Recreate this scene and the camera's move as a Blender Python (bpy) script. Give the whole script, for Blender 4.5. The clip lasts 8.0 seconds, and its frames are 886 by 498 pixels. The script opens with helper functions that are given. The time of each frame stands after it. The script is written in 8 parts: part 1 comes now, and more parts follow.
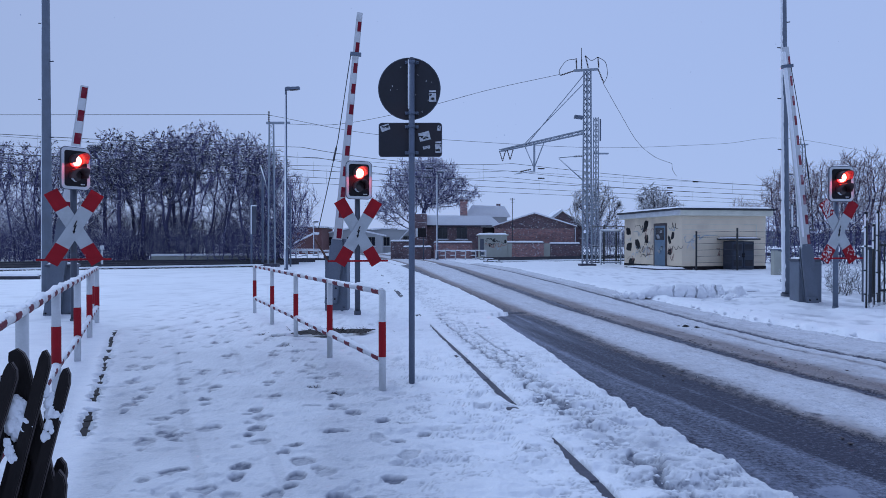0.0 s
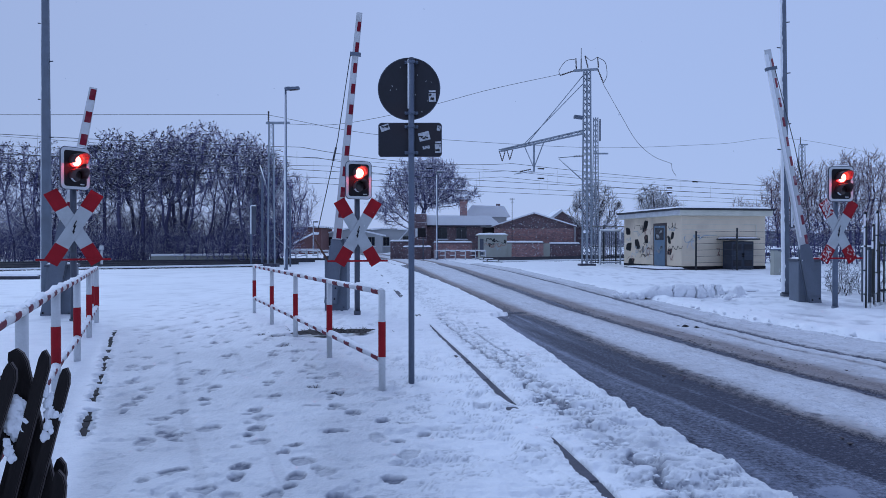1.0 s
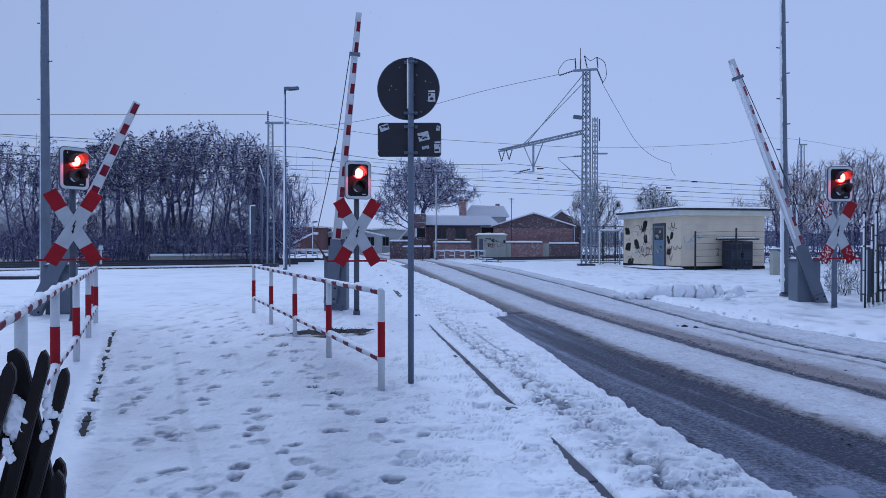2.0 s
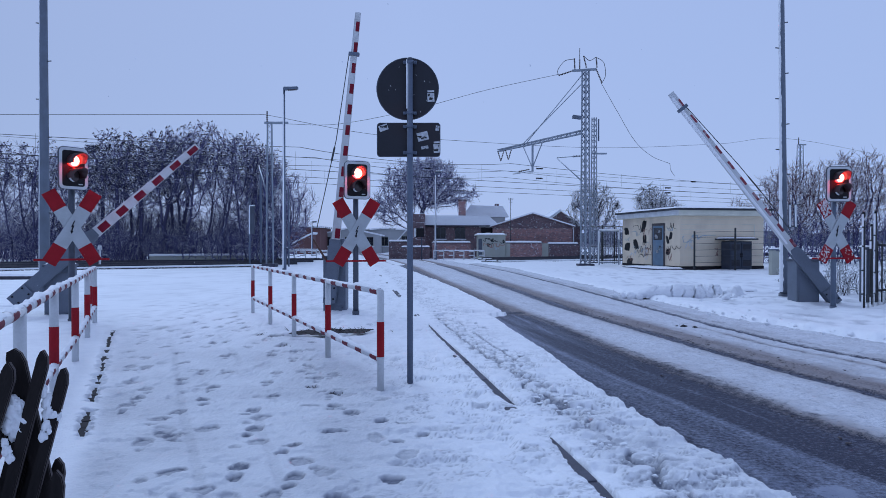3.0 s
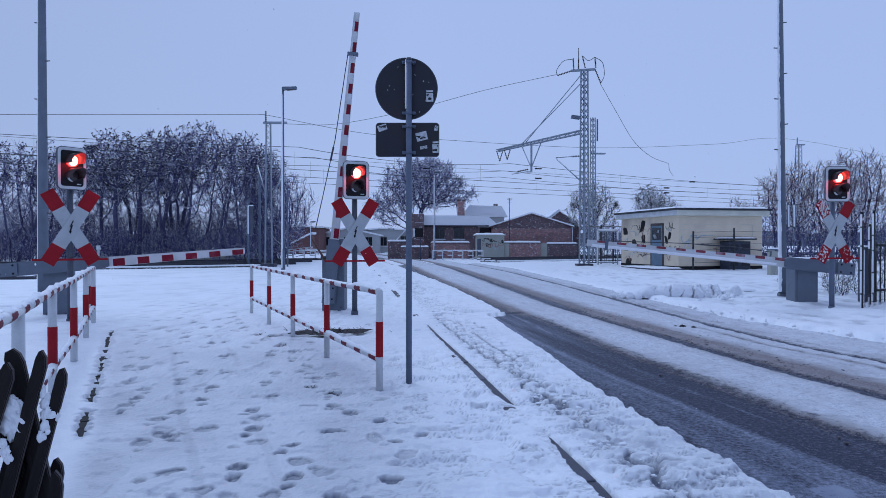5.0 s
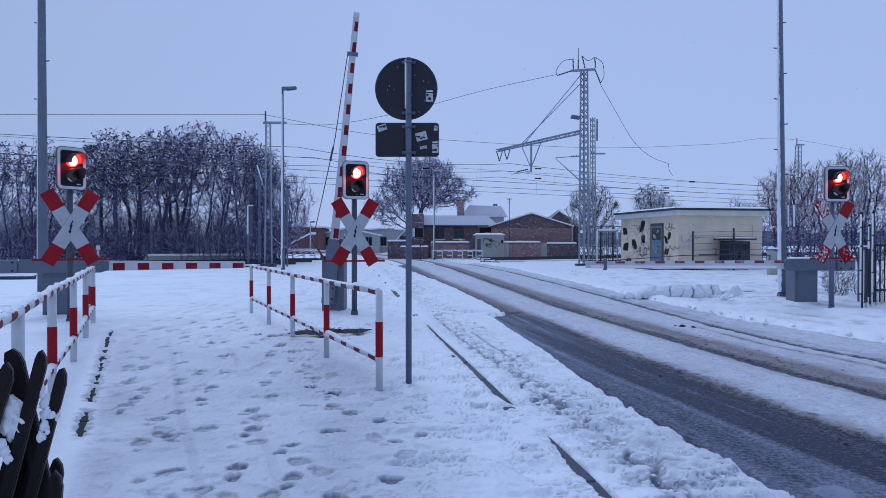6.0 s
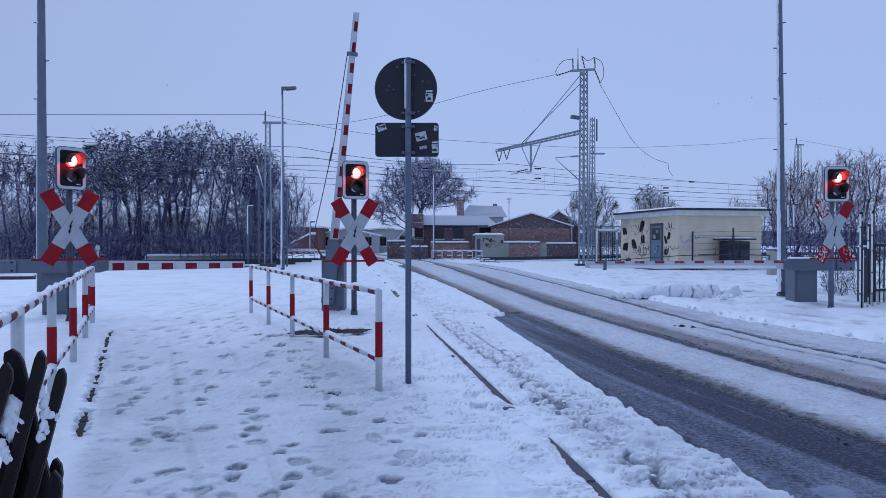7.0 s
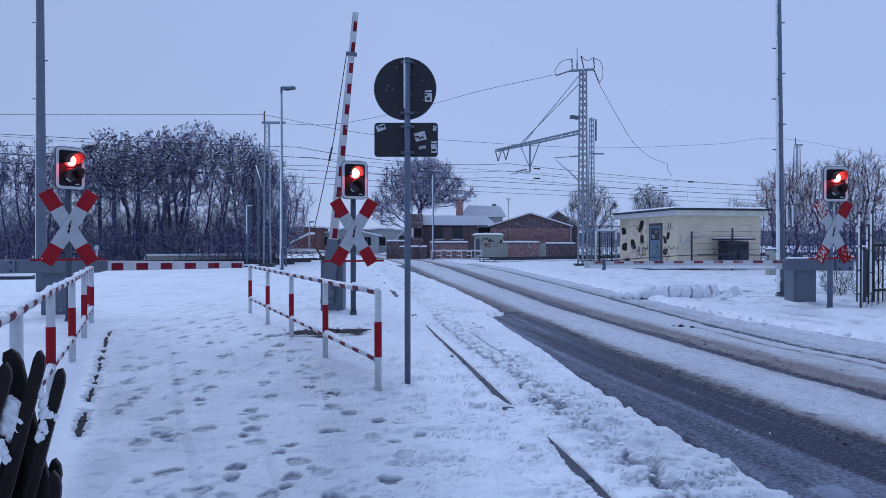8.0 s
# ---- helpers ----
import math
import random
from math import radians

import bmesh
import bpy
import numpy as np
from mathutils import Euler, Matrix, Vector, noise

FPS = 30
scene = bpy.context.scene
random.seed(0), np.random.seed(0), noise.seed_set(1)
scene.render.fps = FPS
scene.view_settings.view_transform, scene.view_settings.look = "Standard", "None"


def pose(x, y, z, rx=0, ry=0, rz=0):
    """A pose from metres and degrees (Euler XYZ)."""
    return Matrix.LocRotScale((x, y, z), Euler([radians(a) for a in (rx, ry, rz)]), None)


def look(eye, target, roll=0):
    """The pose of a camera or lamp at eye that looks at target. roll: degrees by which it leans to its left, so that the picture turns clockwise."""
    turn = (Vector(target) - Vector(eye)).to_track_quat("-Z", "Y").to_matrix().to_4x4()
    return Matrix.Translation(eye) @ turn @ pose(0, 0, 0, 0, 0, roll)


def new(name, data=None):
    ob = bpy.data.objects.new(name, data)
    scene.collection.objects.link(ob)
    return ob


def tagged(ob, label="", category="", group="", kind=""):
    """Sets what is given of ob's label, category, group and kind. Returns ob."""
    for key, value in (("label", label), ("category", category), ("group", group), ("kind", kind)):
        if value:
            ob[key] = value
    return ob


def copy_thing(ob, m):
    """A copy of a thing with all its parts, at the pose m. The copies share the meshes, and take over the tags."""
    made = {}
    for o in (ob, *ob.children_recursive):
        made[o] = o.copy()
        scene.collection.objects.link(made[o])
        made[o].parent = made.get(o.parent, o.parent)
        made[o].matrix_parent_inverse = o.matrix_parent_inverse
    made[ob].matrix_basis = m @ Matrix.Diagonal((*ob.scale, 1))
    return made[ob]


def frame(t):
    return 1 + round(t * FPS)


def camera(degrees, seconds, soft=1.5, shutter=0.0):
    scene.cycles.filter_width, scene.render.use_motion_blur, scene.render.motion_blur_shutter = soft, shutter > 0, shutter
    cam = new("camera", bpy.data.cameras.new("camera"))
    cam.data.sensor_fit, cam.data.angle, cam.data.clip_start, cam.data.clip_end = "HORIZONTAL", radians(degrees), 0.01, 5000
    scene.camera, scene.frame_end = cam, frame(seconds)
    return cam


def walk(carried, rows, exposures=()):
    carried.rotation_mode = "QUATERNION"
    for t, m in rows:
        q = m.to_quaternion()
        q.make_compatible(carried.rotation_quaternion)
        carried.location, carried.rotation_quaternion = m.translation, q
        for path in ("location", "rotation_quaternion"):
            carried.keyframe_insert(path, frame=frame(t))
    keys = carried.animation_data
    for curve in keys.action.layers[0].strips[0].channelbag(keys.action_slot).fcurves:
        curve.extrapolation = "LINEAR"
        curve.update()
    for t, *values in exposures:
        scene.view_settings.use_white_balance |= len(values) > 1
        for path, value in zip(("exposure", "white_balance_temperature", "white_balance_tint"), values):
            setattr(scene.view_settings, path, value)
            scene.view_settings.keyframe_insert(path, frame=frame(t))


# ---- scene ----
# The shot: a phone held 1.4 m above a snowy pavement, panning very slowly to the right.
cam = camera(65, 8.0, soft=0.6)


def view(yaw):
    return pose(0, 0, 1.4, 89.49, 0, yaw)


walk(cam, [(0, view(0.262)), (0.5, view(0.246)), (1.0, view(0.238)), (1.5, view(0.222)), (2.2, view(0.172)), (3.0, view(0.122)),
           (3.5, view(0.096)), (4.0, view(0.064)), (4.5, view(0.046)), (5.2, view(0.022)), (6.0, view(0.008)), (6.5, view(0.0)),
           (7.0, view(-0.018)), (7.5, view(-0.058)), (8.0, view(-0.084))],
     exposures=[(0, 0.0), (8, 0.0)])

# ---- light: an overcast winter dusk ----
world = bpy.data.worlds.new("overcast_dusk")
scene.world = world
world.use_nodes = True
wn, wl = world.node_tree.nodes, world.node_tree.links
wn.clear()
w_out = wn.new("ShaderNodeOutputWorld")
w_sky = wn.new("ShaderNodeTexSky")
w_sky.sky_type, w_sky.sun_disc = "NISHITA", False
w_sky.sun_elevation, w_sky.sun_rotation = radians(44), radians(-31)
w_bg1, w_bg2, w_mix = wn.new("ShaderNodeBackground"), wn.new("ShaderNodeBackground"), wn.new("ShaderNodeMixShader")
w_bg1.inputs[1].default_value = 0.08
w_co, w_sep, w_ramp = wn.new("ShaderNodeTexCoord"), wn.new("ShaderNodeSeparateXYZ"), wn.new("ShaderNodeValToRGB")
w_noise, w_add = wn.new("ShaderNodeTexNoise"), wn.new("ShaderNodeMath")
w_noise.inputs["Scale"].default_value, w_noise.inputs["Detail"].default_value = 1.6, 3
w_add.operation = "MULTIPLY_ADD"
w_add.inputs[1].default_value = 0.14
wl.new(w_co.outputs["Generated"], w_sep.inputs[0])
wl.new(w_co.outputs["Generated"], w_noise.inputs["Vector"])
wl.new(w_noise.outputs["Fac"], w_add.inputs[0])
wl.new(w_sep.outputs["Z"], w_add.inputs[2])
wl.new(w_add.outputs[0], w_ramp.inputs[0])
e = w_ramp.color_ramp.elements
e[0].position, e[0].color = 0.05, (0.380, 0.515, 0.868, 1)
e[1].position, e[1].color = 0.45, (0.370, 0.495, 0.842, 1)
e = w_ramp.color_ramp.elements.new(1.0)
e.color = (0.35, 0.47, 0.815, 1)
wl.new(w_sky.outputs[0], w_bg1.inputs[0])
w_side, w_dim = wn.new("ShaderNodeMapRange"), wn.new("ShaderNodeVectorMath")
w_side.inputs["From Min"].default_value, w_side.inputs["From Max"].default_value = -0.58, -0.05
w_side.inputs["To Min"].default_value, w_side.inputs["To Max"].default_value = 0.86, 1.0
w_dim.operation = "SCALE"
wl.new(w_sep.outputs["X"], w_side.inputs[0])
wl.new(w_ramp.outputs[0], w_dim.inputs[0]), wl.new(w_side.outputs[0], w_dim.inputs["Scale"])
wl.new(w_dim.outputs[0], w_bg2.inputs[0])
w_bg2.inputs[1].default_value = 1.0
w_mix.inputs[0].default_value = 0.93
wl.new(w_bg1.outputs[0], w_mix.inputs[1])
wl.new(w_bg2.outputs[0], w_mix.inputs[2])
wl.new(w_mix.outputs[0], w_out.inputs[0])
sun = new("sun", bpy.data.lights.new("sun", "SUN"))
sun.data.energy, sun.data.angle, sun.data.color = 1.15, radians(35), (0.58, 0.75, 1.0)
sun.matrix_world = look((-15, 35, 28), (0, 10, 0))


# ---- materials ----
def links_of(m):
    return m.node_tree.nodes, m.node_tree.links


def mat(name, color, rough=0.6, metal=0.0, vary=0.25, scale=6.0, bump=0.15, fine=60.0, snow=0.0, stain=None, stain_amt=0.4,
        stretch=(1, 1, 1), island=0.0, spec=0.5):
    """A surface with grain at two scales; snow > 0 settles snow on what faces up."""
    m = bpy.data.materials.new(name)
    m.use_nodes = True
    n, l = links_of(m)
    b = n["Principled BSDF"]
    co, mp = n.new("ShaderNodeTexCoord"), n.new("ShaderNodeMapping")
    mp.inputs["Scale"].default_value = stretch
    l.new(co.outputs["Object"], mp.inputs[0])
    n1, n2 = n.new("ShaderNodeTexNoise"), n.new("ShaderNodeTexNoise")
    n1.inputs["Scale"].default_value, n1.inputs["Detail"].default_value = scale, 5
    n2.inputs["Scale"].default_value, n2.inputs["Detail"].default_value = fine, 4
    l.new(mp.outputs[0], n1.inputs[0]), l.new(mp.outputs[0], n2.inputs[0])
    r = n.new("ShaderNodeValToRGB")
    r.color_ramp.elements[0].position, r.color_ramp.elements[1].position = 0.3, 0.7
    lo = [c * (1 - vary) for c in color]
    hi = [min(1, c * (1 + vary)) for c in color]
    r.color_ramp.elements[0].color, r.color_ramp.elements[1].color = (*lo, 1), (*hi, 1)
    av = n.new("ShaderNodeMath")
    av.operation = "MULTIPLY_ADD"
    av.inputs[1].default_value = 0.45
    ml = n.new("ShaderNodeMath")
    ml.operation = "MULTIPLY"
    ml.inputs[1].default_value = 0.55
    l.new(n1.outputs["Fac"], ml.inputs[0])
    l.new(n2.outputs["Fac"], av.inputs[0]), l.new(ml.outputs[0], av.inputs[2])
    l.new(av.outputs[0], r.inputs[0])
    col = r.outputs[0]
    if stain:
        n3 = n.new("ShaderNodeTexNoise")
        n3.inputs["Scale"].default_value, n3.inputs["Detail"].default_value = scale * 0.45, 8
        l.new(mp.outputs[0], n3.inputs[0])
        r3 = n.new("ShaderNodeValToRGB")
        r3.color_ramp.elements[0].position, r3.color_ramp.elements[1].position = 0.52, 0.68
        r3.color_ramp.elements[1].color = (stain_amt,) * 3 + (1,)
        l.new(n3.outputs["Fac"], r3.inputs[0])
        mx = n.new("ShaderNodeMixRGB")
        l.new(r3.outputs[0], mx.inputs[0]), l.new(col, mx.inputs[1])
        mx.inputs[2].default_value = (*stain, 1)
        col = mx.outputs[0]
    if island:
        oi, hs, ma = n.new("ShaderNodeObjectInfo"), n.new("ShaderNodeHueSaturation"), n.new("ShaderNodeMapRange")
        ma.inputs["To Min"].default_value, ma.inputs["To Max"].default_value = 1 - island, 1 + island
        l.new(oi.outputs["Random"], ma.inputs[0]), l.new(ma.outputs[0], hs.inputs["Value"]), l.new(col, hs.inputs["Color"])
        col = hs.outputs[0]
    if snow:
        g, sp, ad, rs = n.new("ShaderNodeNewGeometry"), n.new("ShaderNodeSeparateXYZ"), n.new("ShaderNodeMath"), n.new("ShaderNodeValToRGB")
        ad.operation = "MULTIPLY_ADD"
        ad.inputs[1].default_value = 0.9
        l.new(g.outputs["Normal"], sp.inputs[0])
        l.new(n1.outputs["Fac"], ad.inputs[0]), l.new(sp.outputs["Z"], ad.inputs[2])
        edge = 1.45 - snow
        rs.color_ramp.elements[0].position, rs.color_ramp.elements[1].position = min(0.9, edge * 0.5), min(0.98, edge * 0.5 + 0.06)
        hf = n.new("ShaderNodeMath")
        hf.operation = "MULTIPLY"
        hf.inputs[1].default_value = 0.5
        l.new(ad.outputs[0], hf.inputs[0]), l.new(hf.outputs[0], rs.inputs[0])
        mx = n.new("ShaderNodeMixRGB")
        l.new(rs.outputs[0], mx.inputs[0]), l.new(col, mx.inputs[1])
        mx.inputs[2].default_value = (0.80, 0.82, 0.85, 1)
        col = mx.outputs[0]
    l.new(col, b.inputs["Base Color"])
    b.inputs["Roughness"].default_value, b.inputs["Metallic"].default_value = rough, metal
    b.inputs["Specular IOR Level"].default_value = spec
    if bump:
        bp = n.new("ShaderNodeBump")
        bp.inputs["Strength"].default_value, bp.inputs["Distance"].default_value = bump, 0.01
        l.new(av.outputs[0], bp.inputs["Height"]), l.new(bp.outputs[0], b.inputs["Normal"])
    return m


def glow(name, color, power):
    m = bpy.data.materials.new(name)
    m.use_nodes = True
    b = m.node_tree.nodes["Principled BSDF"]
    b.inputs["Base Color"].default_value = (*color, 1)
    b.inputs["Emission Color"].default_value = (*color, 1)
    b.inputs["Emission Strength"].default_value = power
    return m


def brick_mat(name, c1, c2, mortar, scale=1.0):
    m = bpy.data.materials.new(name)
    m.use_nodes = True
    n, l = links_of(m)
    b = n["Principled BSDF"]
    co, mp, br, no, mx = (n.new("ShaderNode" + k) for k in ("TexCoord", "Mapping", "TexBrick", "TexNoise", "MixRGB"))
    mp.inputs["Rotation"].default_value = (radians(90), 0, 0)
    br.inputs["Color1"].default_value, br.inputs["Color2"].default_value = (*c1, 1), (*c2, 1)
    br.inputs["Mortar"].default_value = (*mortar, 1)
    br.inputs["Scale"].default_value = scale
    br.inputs["Brick Width"].default_value, br.inputs["Row Height"].default_value = 0.25, 0.077
    br.inputs["Mortar Size"].default_value = 0.008
    no.inputs["Scale"].default_value, no.inputs["Detail"].default_value = 1.3, 8
    l.new(co.outputs["Object"], mp.inputs[0]), l.new(mp.outputs[0], br.inputs[0]), l.new(co.outputs["Object"], no.inputs[0])
    rr = n.new("ShaderNodeValToRGB")
    rr.color_ramp.elements[0].position, rr.color_ramp.elements[1].position = 0.45, 0.7
    rr.color_ramp.elements[0].color, rr.color_ramp.elements[1].color = (0, 0, 0, 1), (0.65, 0.65, 0.65, 1)
    l.new(no.outputs["Fac"], rr.inputs[0]), l.new(rr.outputs[0], mx.inputs[0])
    l.new(br.outputs[0], mx.inputs[1])
    mx.inputs[2].default_value = (c1[0] * 0.45, c1[1] * 0.55, c1[2] * 0.65, 1)
    # snow caught in the rough courses
    ns, rs, ms = n.new("ShaderNodeTexNoise"), n.new("ShaderNodeValToRGB"), n.new("ShaderNodeMixRGB")
    ns.inputs["Scale"].default_value, ns.inputs["Detail"].default_value = 6.5, 4
    rs.color_ramp.elements[0].position, rs.color_ramp.elements[1].position = 0.60, 0.68
    rs.color_ramp.elements[1].color = (0.7, 0.7, 0.7, 1)
    ms.inputs[2].default_value = (0.74, 0.77, 0.82, 1)
    l.new(co.outputs["Object"], ns.inputs[0]), l.new(ns.outputs["Fac"], rs.inputs[0]), l.new(rs.outputs[0], ms.inputs[0])
    l.new(mx.outputs[0], ms.inputs[1]), l.new(ms.outputs[0], b.inputs["Base Color"])
    b.inputs["Roughness"].default_value = 0.9
    bp = n.new("ShaderNodeBump")
    bp.inputs["Distance"].default_value = 0.01
    l.new(br.outputs["Fac"], bp.inputs["Height"]), l.new(bp.outputs[0], b.inputs["Normal"])
    bp.invert = True
    return m


def snow_mat(name):
    """Snow, darkened by an attribute where it was trodden on and where crevice shade is painted in."""
    m = bpy.data.materials.new(name)
    m.use_nodes = True
    n, l = links_of(m)
    b = n["Principled BSDF"]
    co, n1, n2, n3 = n.new("ShaderNodeTexCoord"), n.new("ShaderNodeTexNoise"), n.new("ShaderNodeTexNoise"), n.new("ShaderNodeTexNoise")
    n1.inputs["Scale"].default_value, n1.inputs["Detail"].default_value = 5.0, 6
    n2.inputs["Scale"].default_value, n2.inputs["Detail"].default_value = 38.0, 5
    n3.inputs["Scale"].default_value, n3.inputs["Detail"].default_value = 130.0, 3
    for k in (n1, n2, n3):
        l.new(co.outputs["Object"], k.inputs[0])
    r = n.new("ShaderNodeValToRGB")
    r.color_ramp.elements[0].position, r.color_ramp.elements[1].position = 0.3, 0.75
    r.color_ramp.elements[0].color, r.color_ramp.elements[1].color = (0.83, 0.86, 0.905, 1), (0.93, 0.95, 0.98, 1)
    l.new(n1.outputs["Fac"], r.inputs[0])
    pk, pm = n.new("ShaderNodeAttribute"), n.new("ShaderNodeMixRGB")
    pk.attribute_name = "packed_shade"
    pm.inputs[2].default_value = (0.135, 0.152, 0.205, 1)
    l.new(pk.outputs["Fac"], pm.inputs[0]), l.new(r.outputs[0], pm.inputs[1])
    l.new(pm.outputs[0], b.inputs["Base Color"])
    b.inputs["Roughness"].default_value = 0.55
    b.inputs["Specular IOR Level"].default_value = 0.6
    b.inputs["Sheen Weight"].default_value, b.inputs["Sheen Roughness"].default_value = 0.45, 0.5
    h1 = n.new("ShaderNodeMath")
    h1.operation = "MULTIPLY_ADD"
    h1.inputs[1].default_value = 0.3
    n4, h2 = n.new("ShaderNodeTexNoise"), n.new("ShaderNodeMath")
    n4.inputs["Scale"].default_value, n4.inputs["Detail"].default_value, n4.inputs["Distortion"].default_value = 9.0, 4, 0.15
    l.new(co.outputs["Object"], n4.inputs[0])
    h2.operation = "MULTIPLY_ADD"
    h2.inputs[1].default_value = 1.4
    l.new(n4.outputs["Fac"], h2.inputs[0]), l.new(n2.outputs["Fac"], h2.inputs[2])
    l.new(n3.outputs["Fac"], h1.inputs[0]), l.new(h2.outputs[0], h1.inputs[2])
    bp = n.new("ShaderNodeBump")
    bp.inputs["Strength"].default_value, bp.inputs["Distance"].default_value = 0.48, 0.022
    l.new(h1.outputs[0], bp.inputs["Height"]), l.new(bp.outputs[0], b.inputs["Normal"])
    return m


def asphalt_mat(name):
    """Wet asphalt under driven snow. Attributes: 'frost' scatters ice crumbs, 'snowy' compacted snow, 'slush' brown
    dirt in that snow.
    """
    m = bpy.data.materials.new(name)
    m.use_nodes = True
    n, l = links_of(m)
    b = n["Principled BSDF"]

    def noise_of(scale, detail, rough):
        k = n.new("ShaderNodeTexNoise")
        k.inputs["Scale"].default_value, k.inputs["Detail"].default_value, k.inputs["Roughness"].default_value = scale, detail, rough
        l.new(co.outputs["Object"], k.inputs[0])
        return k.outputs["Fac"]

    def attr(key):
        k = n.new("ShaderNodeAttribute")
        k.attribute_name = key
        return k.outputs["Fac"]

    def calc(op, x, y, z=None):
        k = n.new("ShaderNodeMath")
        k.operation = op
        for i, v in enumerate((x, y, z)):
            if v is None:
                continue
            if isinstance(v, (int, float)):
                k.inputs[i].default_value = v
            else:
                l.new(v, k.inputs[i])
        return k.outputs[0]

    def ramp(x, lo, hi, c0=(0, 0, 0), c1=(1, 1, 1)):
        k = n.new("ShaderNodeValToRGB")
        k.color_ramp.elements[0].position, k.color_ramp.elements[1].position = lo, hi
        k.color_ramp.elements[0].color, k.color_ramp.elements[1].color = (*c0, 1), (*c1, 1)
        l.new(x, k.inputs[0])
        return k.outputs[0]

    def mixed(f, x, y):
        k = n.new("ShaderNodeMixRGB")
        l.new(f, k.inputs[0]), l.new(x, k.inputs[1]), l.new(y, k.inputs[2])
        return k.outputs[0]

    co = n.new("ShaderNodeTexCoord")
    grain, mid, coarse, pits = noise_of(95.0, 5, 0.65), noise_of(30.0, 6, 0.62), noise_of(4.0, 5, 0.55), noise_of(12.0, 4, 0.6)
    speck = calc("MULTIPLY_ADD", grain, 0.6, calc("MULTIPLY", mid, 0.4))
    tar = ramp(grain, 0.3, 0.7, (0.011, 0.0125, 0.028), (0.032, 0.036, 0.070))
    ice = ramp(coarse, 0.3, 0.7, (0.25, 0.285, 0.385), (0.38, 0.42, 0.53))
    icy = ramp(calc("ADD", calc("MULTIPLY_ADD", grain, 0.35, calc("MULTIPLY", mid, 0.65)), attr("frost")), 0.51, 0.80, (0, 0, 0), (0.75, 0.75, 0.75))
    wet = mixed(icy, tar, ice)
    clean = ramp(speck, 0.40, 0.60, (0.42, 0.44, 0.50), (0.90, 0.92, 0.96))
    brown = ramp(speck, 0.38, 0.62, (0.085, 0.068, 0.070), (0.38, 0.335, 0.335))
    dirty = calc("MULTIPLY_ADD", calc("SUBTRACT", speck, 0.5), 2.6, attr("slush"))
    trodden = ramp(speck, 0.40, 0.60, (0.33, 0.34, 0.385), (0.74, 0.76, 0.81))
    white = mixed(ramp(dirty, 0.05, 0.95), mixed(ramp(pits, 0.50, 0.64), clean, trodden), brown)
    cover = ramp(calc("MULTIPLY_ADD", calc("SUBTRACT", pits, 0.5), -0.7, calc("MULTIPLY_ADD", calc("SUBTRACT", speck, 0.5), 1.5, attr("snowy"))), 0.30, 0.72)
    l.new(mixed(cover, wet, white), b.inputs["Base Color"])
    l.new(ramp(cover, 0, 1, (0.62,) * 3, (0.75,) * 3), b.inputs["Roughness"])
    b.inputs["Specular IOR Level"].default_value = 0.25
    bp = n.new("ShaderNodeBump")
    bp.inputs["Strength"].default_value, bp.inputs["Distance"].default_value = 0.8, 0.018
    l.new(calc("MULTIPLY_ADD", pits, -1.4, calc("MULTIPLY_ADD", cover, 0.8, speck)), bp.inputs["Height"]), l.new(bp.outputs[0], b.inputs["Normal"])
    return m


M_SNOW = snow_mat("snow")
M_ASPHALT = asphalt_mat("wet_asphalt")
M_SOIL = mat("dark_wet_soil", (0.015, 0.013, 0.016), 0.9, vary=0.5, scale=9, bump=0.6)
M_CONC = mat("wet_concrete", (0.060, 0.062, 0.086), 0.75, vary=0.35, scale=7, bump=0.4, stain=(0.03, 0.03, 0.035), island=0.2)
M_SLUSH = mat("dirty_slush_crumbs", (0.11, 0.095, 0.10), 0.8, vary=0.5, scale=30, bump=0.4)
M_CAP = mat("settled_snow", (0.82, 0.84, 0.87), 0.8, vary=0.05, scale=9, bump=0.5, fine=40)
M_GALV = mat("galvanised_steel", (0.118, 0.148, 0.205), 0.55, 0.25, vary=0.2, scale=5, bump=0.05, stain=(0.13, 0.13, 0.13))
M_GREY = mat("grey_painted_steel", (0.128, 0.155, 0.200), 0.55, 0.15, vary=0.18, scale=4, bump=0.06, stain=(0.09, 0.10, 0.11))
M_DKGREY = mat("dark_grey_steel", (0.074, 0.086, 0.115), 0.5, 0.3, vary=0.2, bump=0.06, stain=(0.04, 0.045, 0.05))
M_LATT = mat("weathered_mast_steel", (0.27, 0.31, 0.36), 0.6, 0.2, vary=0.3, scale=3, bump=0.1, snow=0.75)
M_SIGN = mat("dark_sign_back", (0.010, 0.011, 0.019), 0.6, 0.0, vary=0.3, scale=3, bump=0.05, stain=(0.035, 0.017, 0.02), stain_amt=0.5)
M_WHITE = mat("dirty_white_paint", (0.56, 0.58, 0.60), 0.5, vary=0.12, scale=6, bump=0.04, stain=(0.42, 0.42, 0.41), stain_amt=0.55)
# stained white, greyed further for the shade on crosses facing away
M_CROSS = mat("shaded_weathered_reflective", (0.40, 0.43, 0.45), 0.5, vary=0.12, scale=6, bump=0.04, stain=(0.30, 0.31, 0.32), stain_amt=0.55)
M_RED = mat("faded_red_paint", (0.30, 0.008, 0.016), 0.6, spec=0.2, vary=0.2, scale=7, bump=0.04, stain=(0.21, 0.010, 0.018), stain_amt=0.6)
M_BOOMRED = mat("snow_dulled_crimson_paint", (0.19, 0.008, 0.024), 0.6, spec=0.2, vary=0.25, scale=9, bump=0.04, stain=(0.28, 0.10, 0.12), stain_amt=0.4)
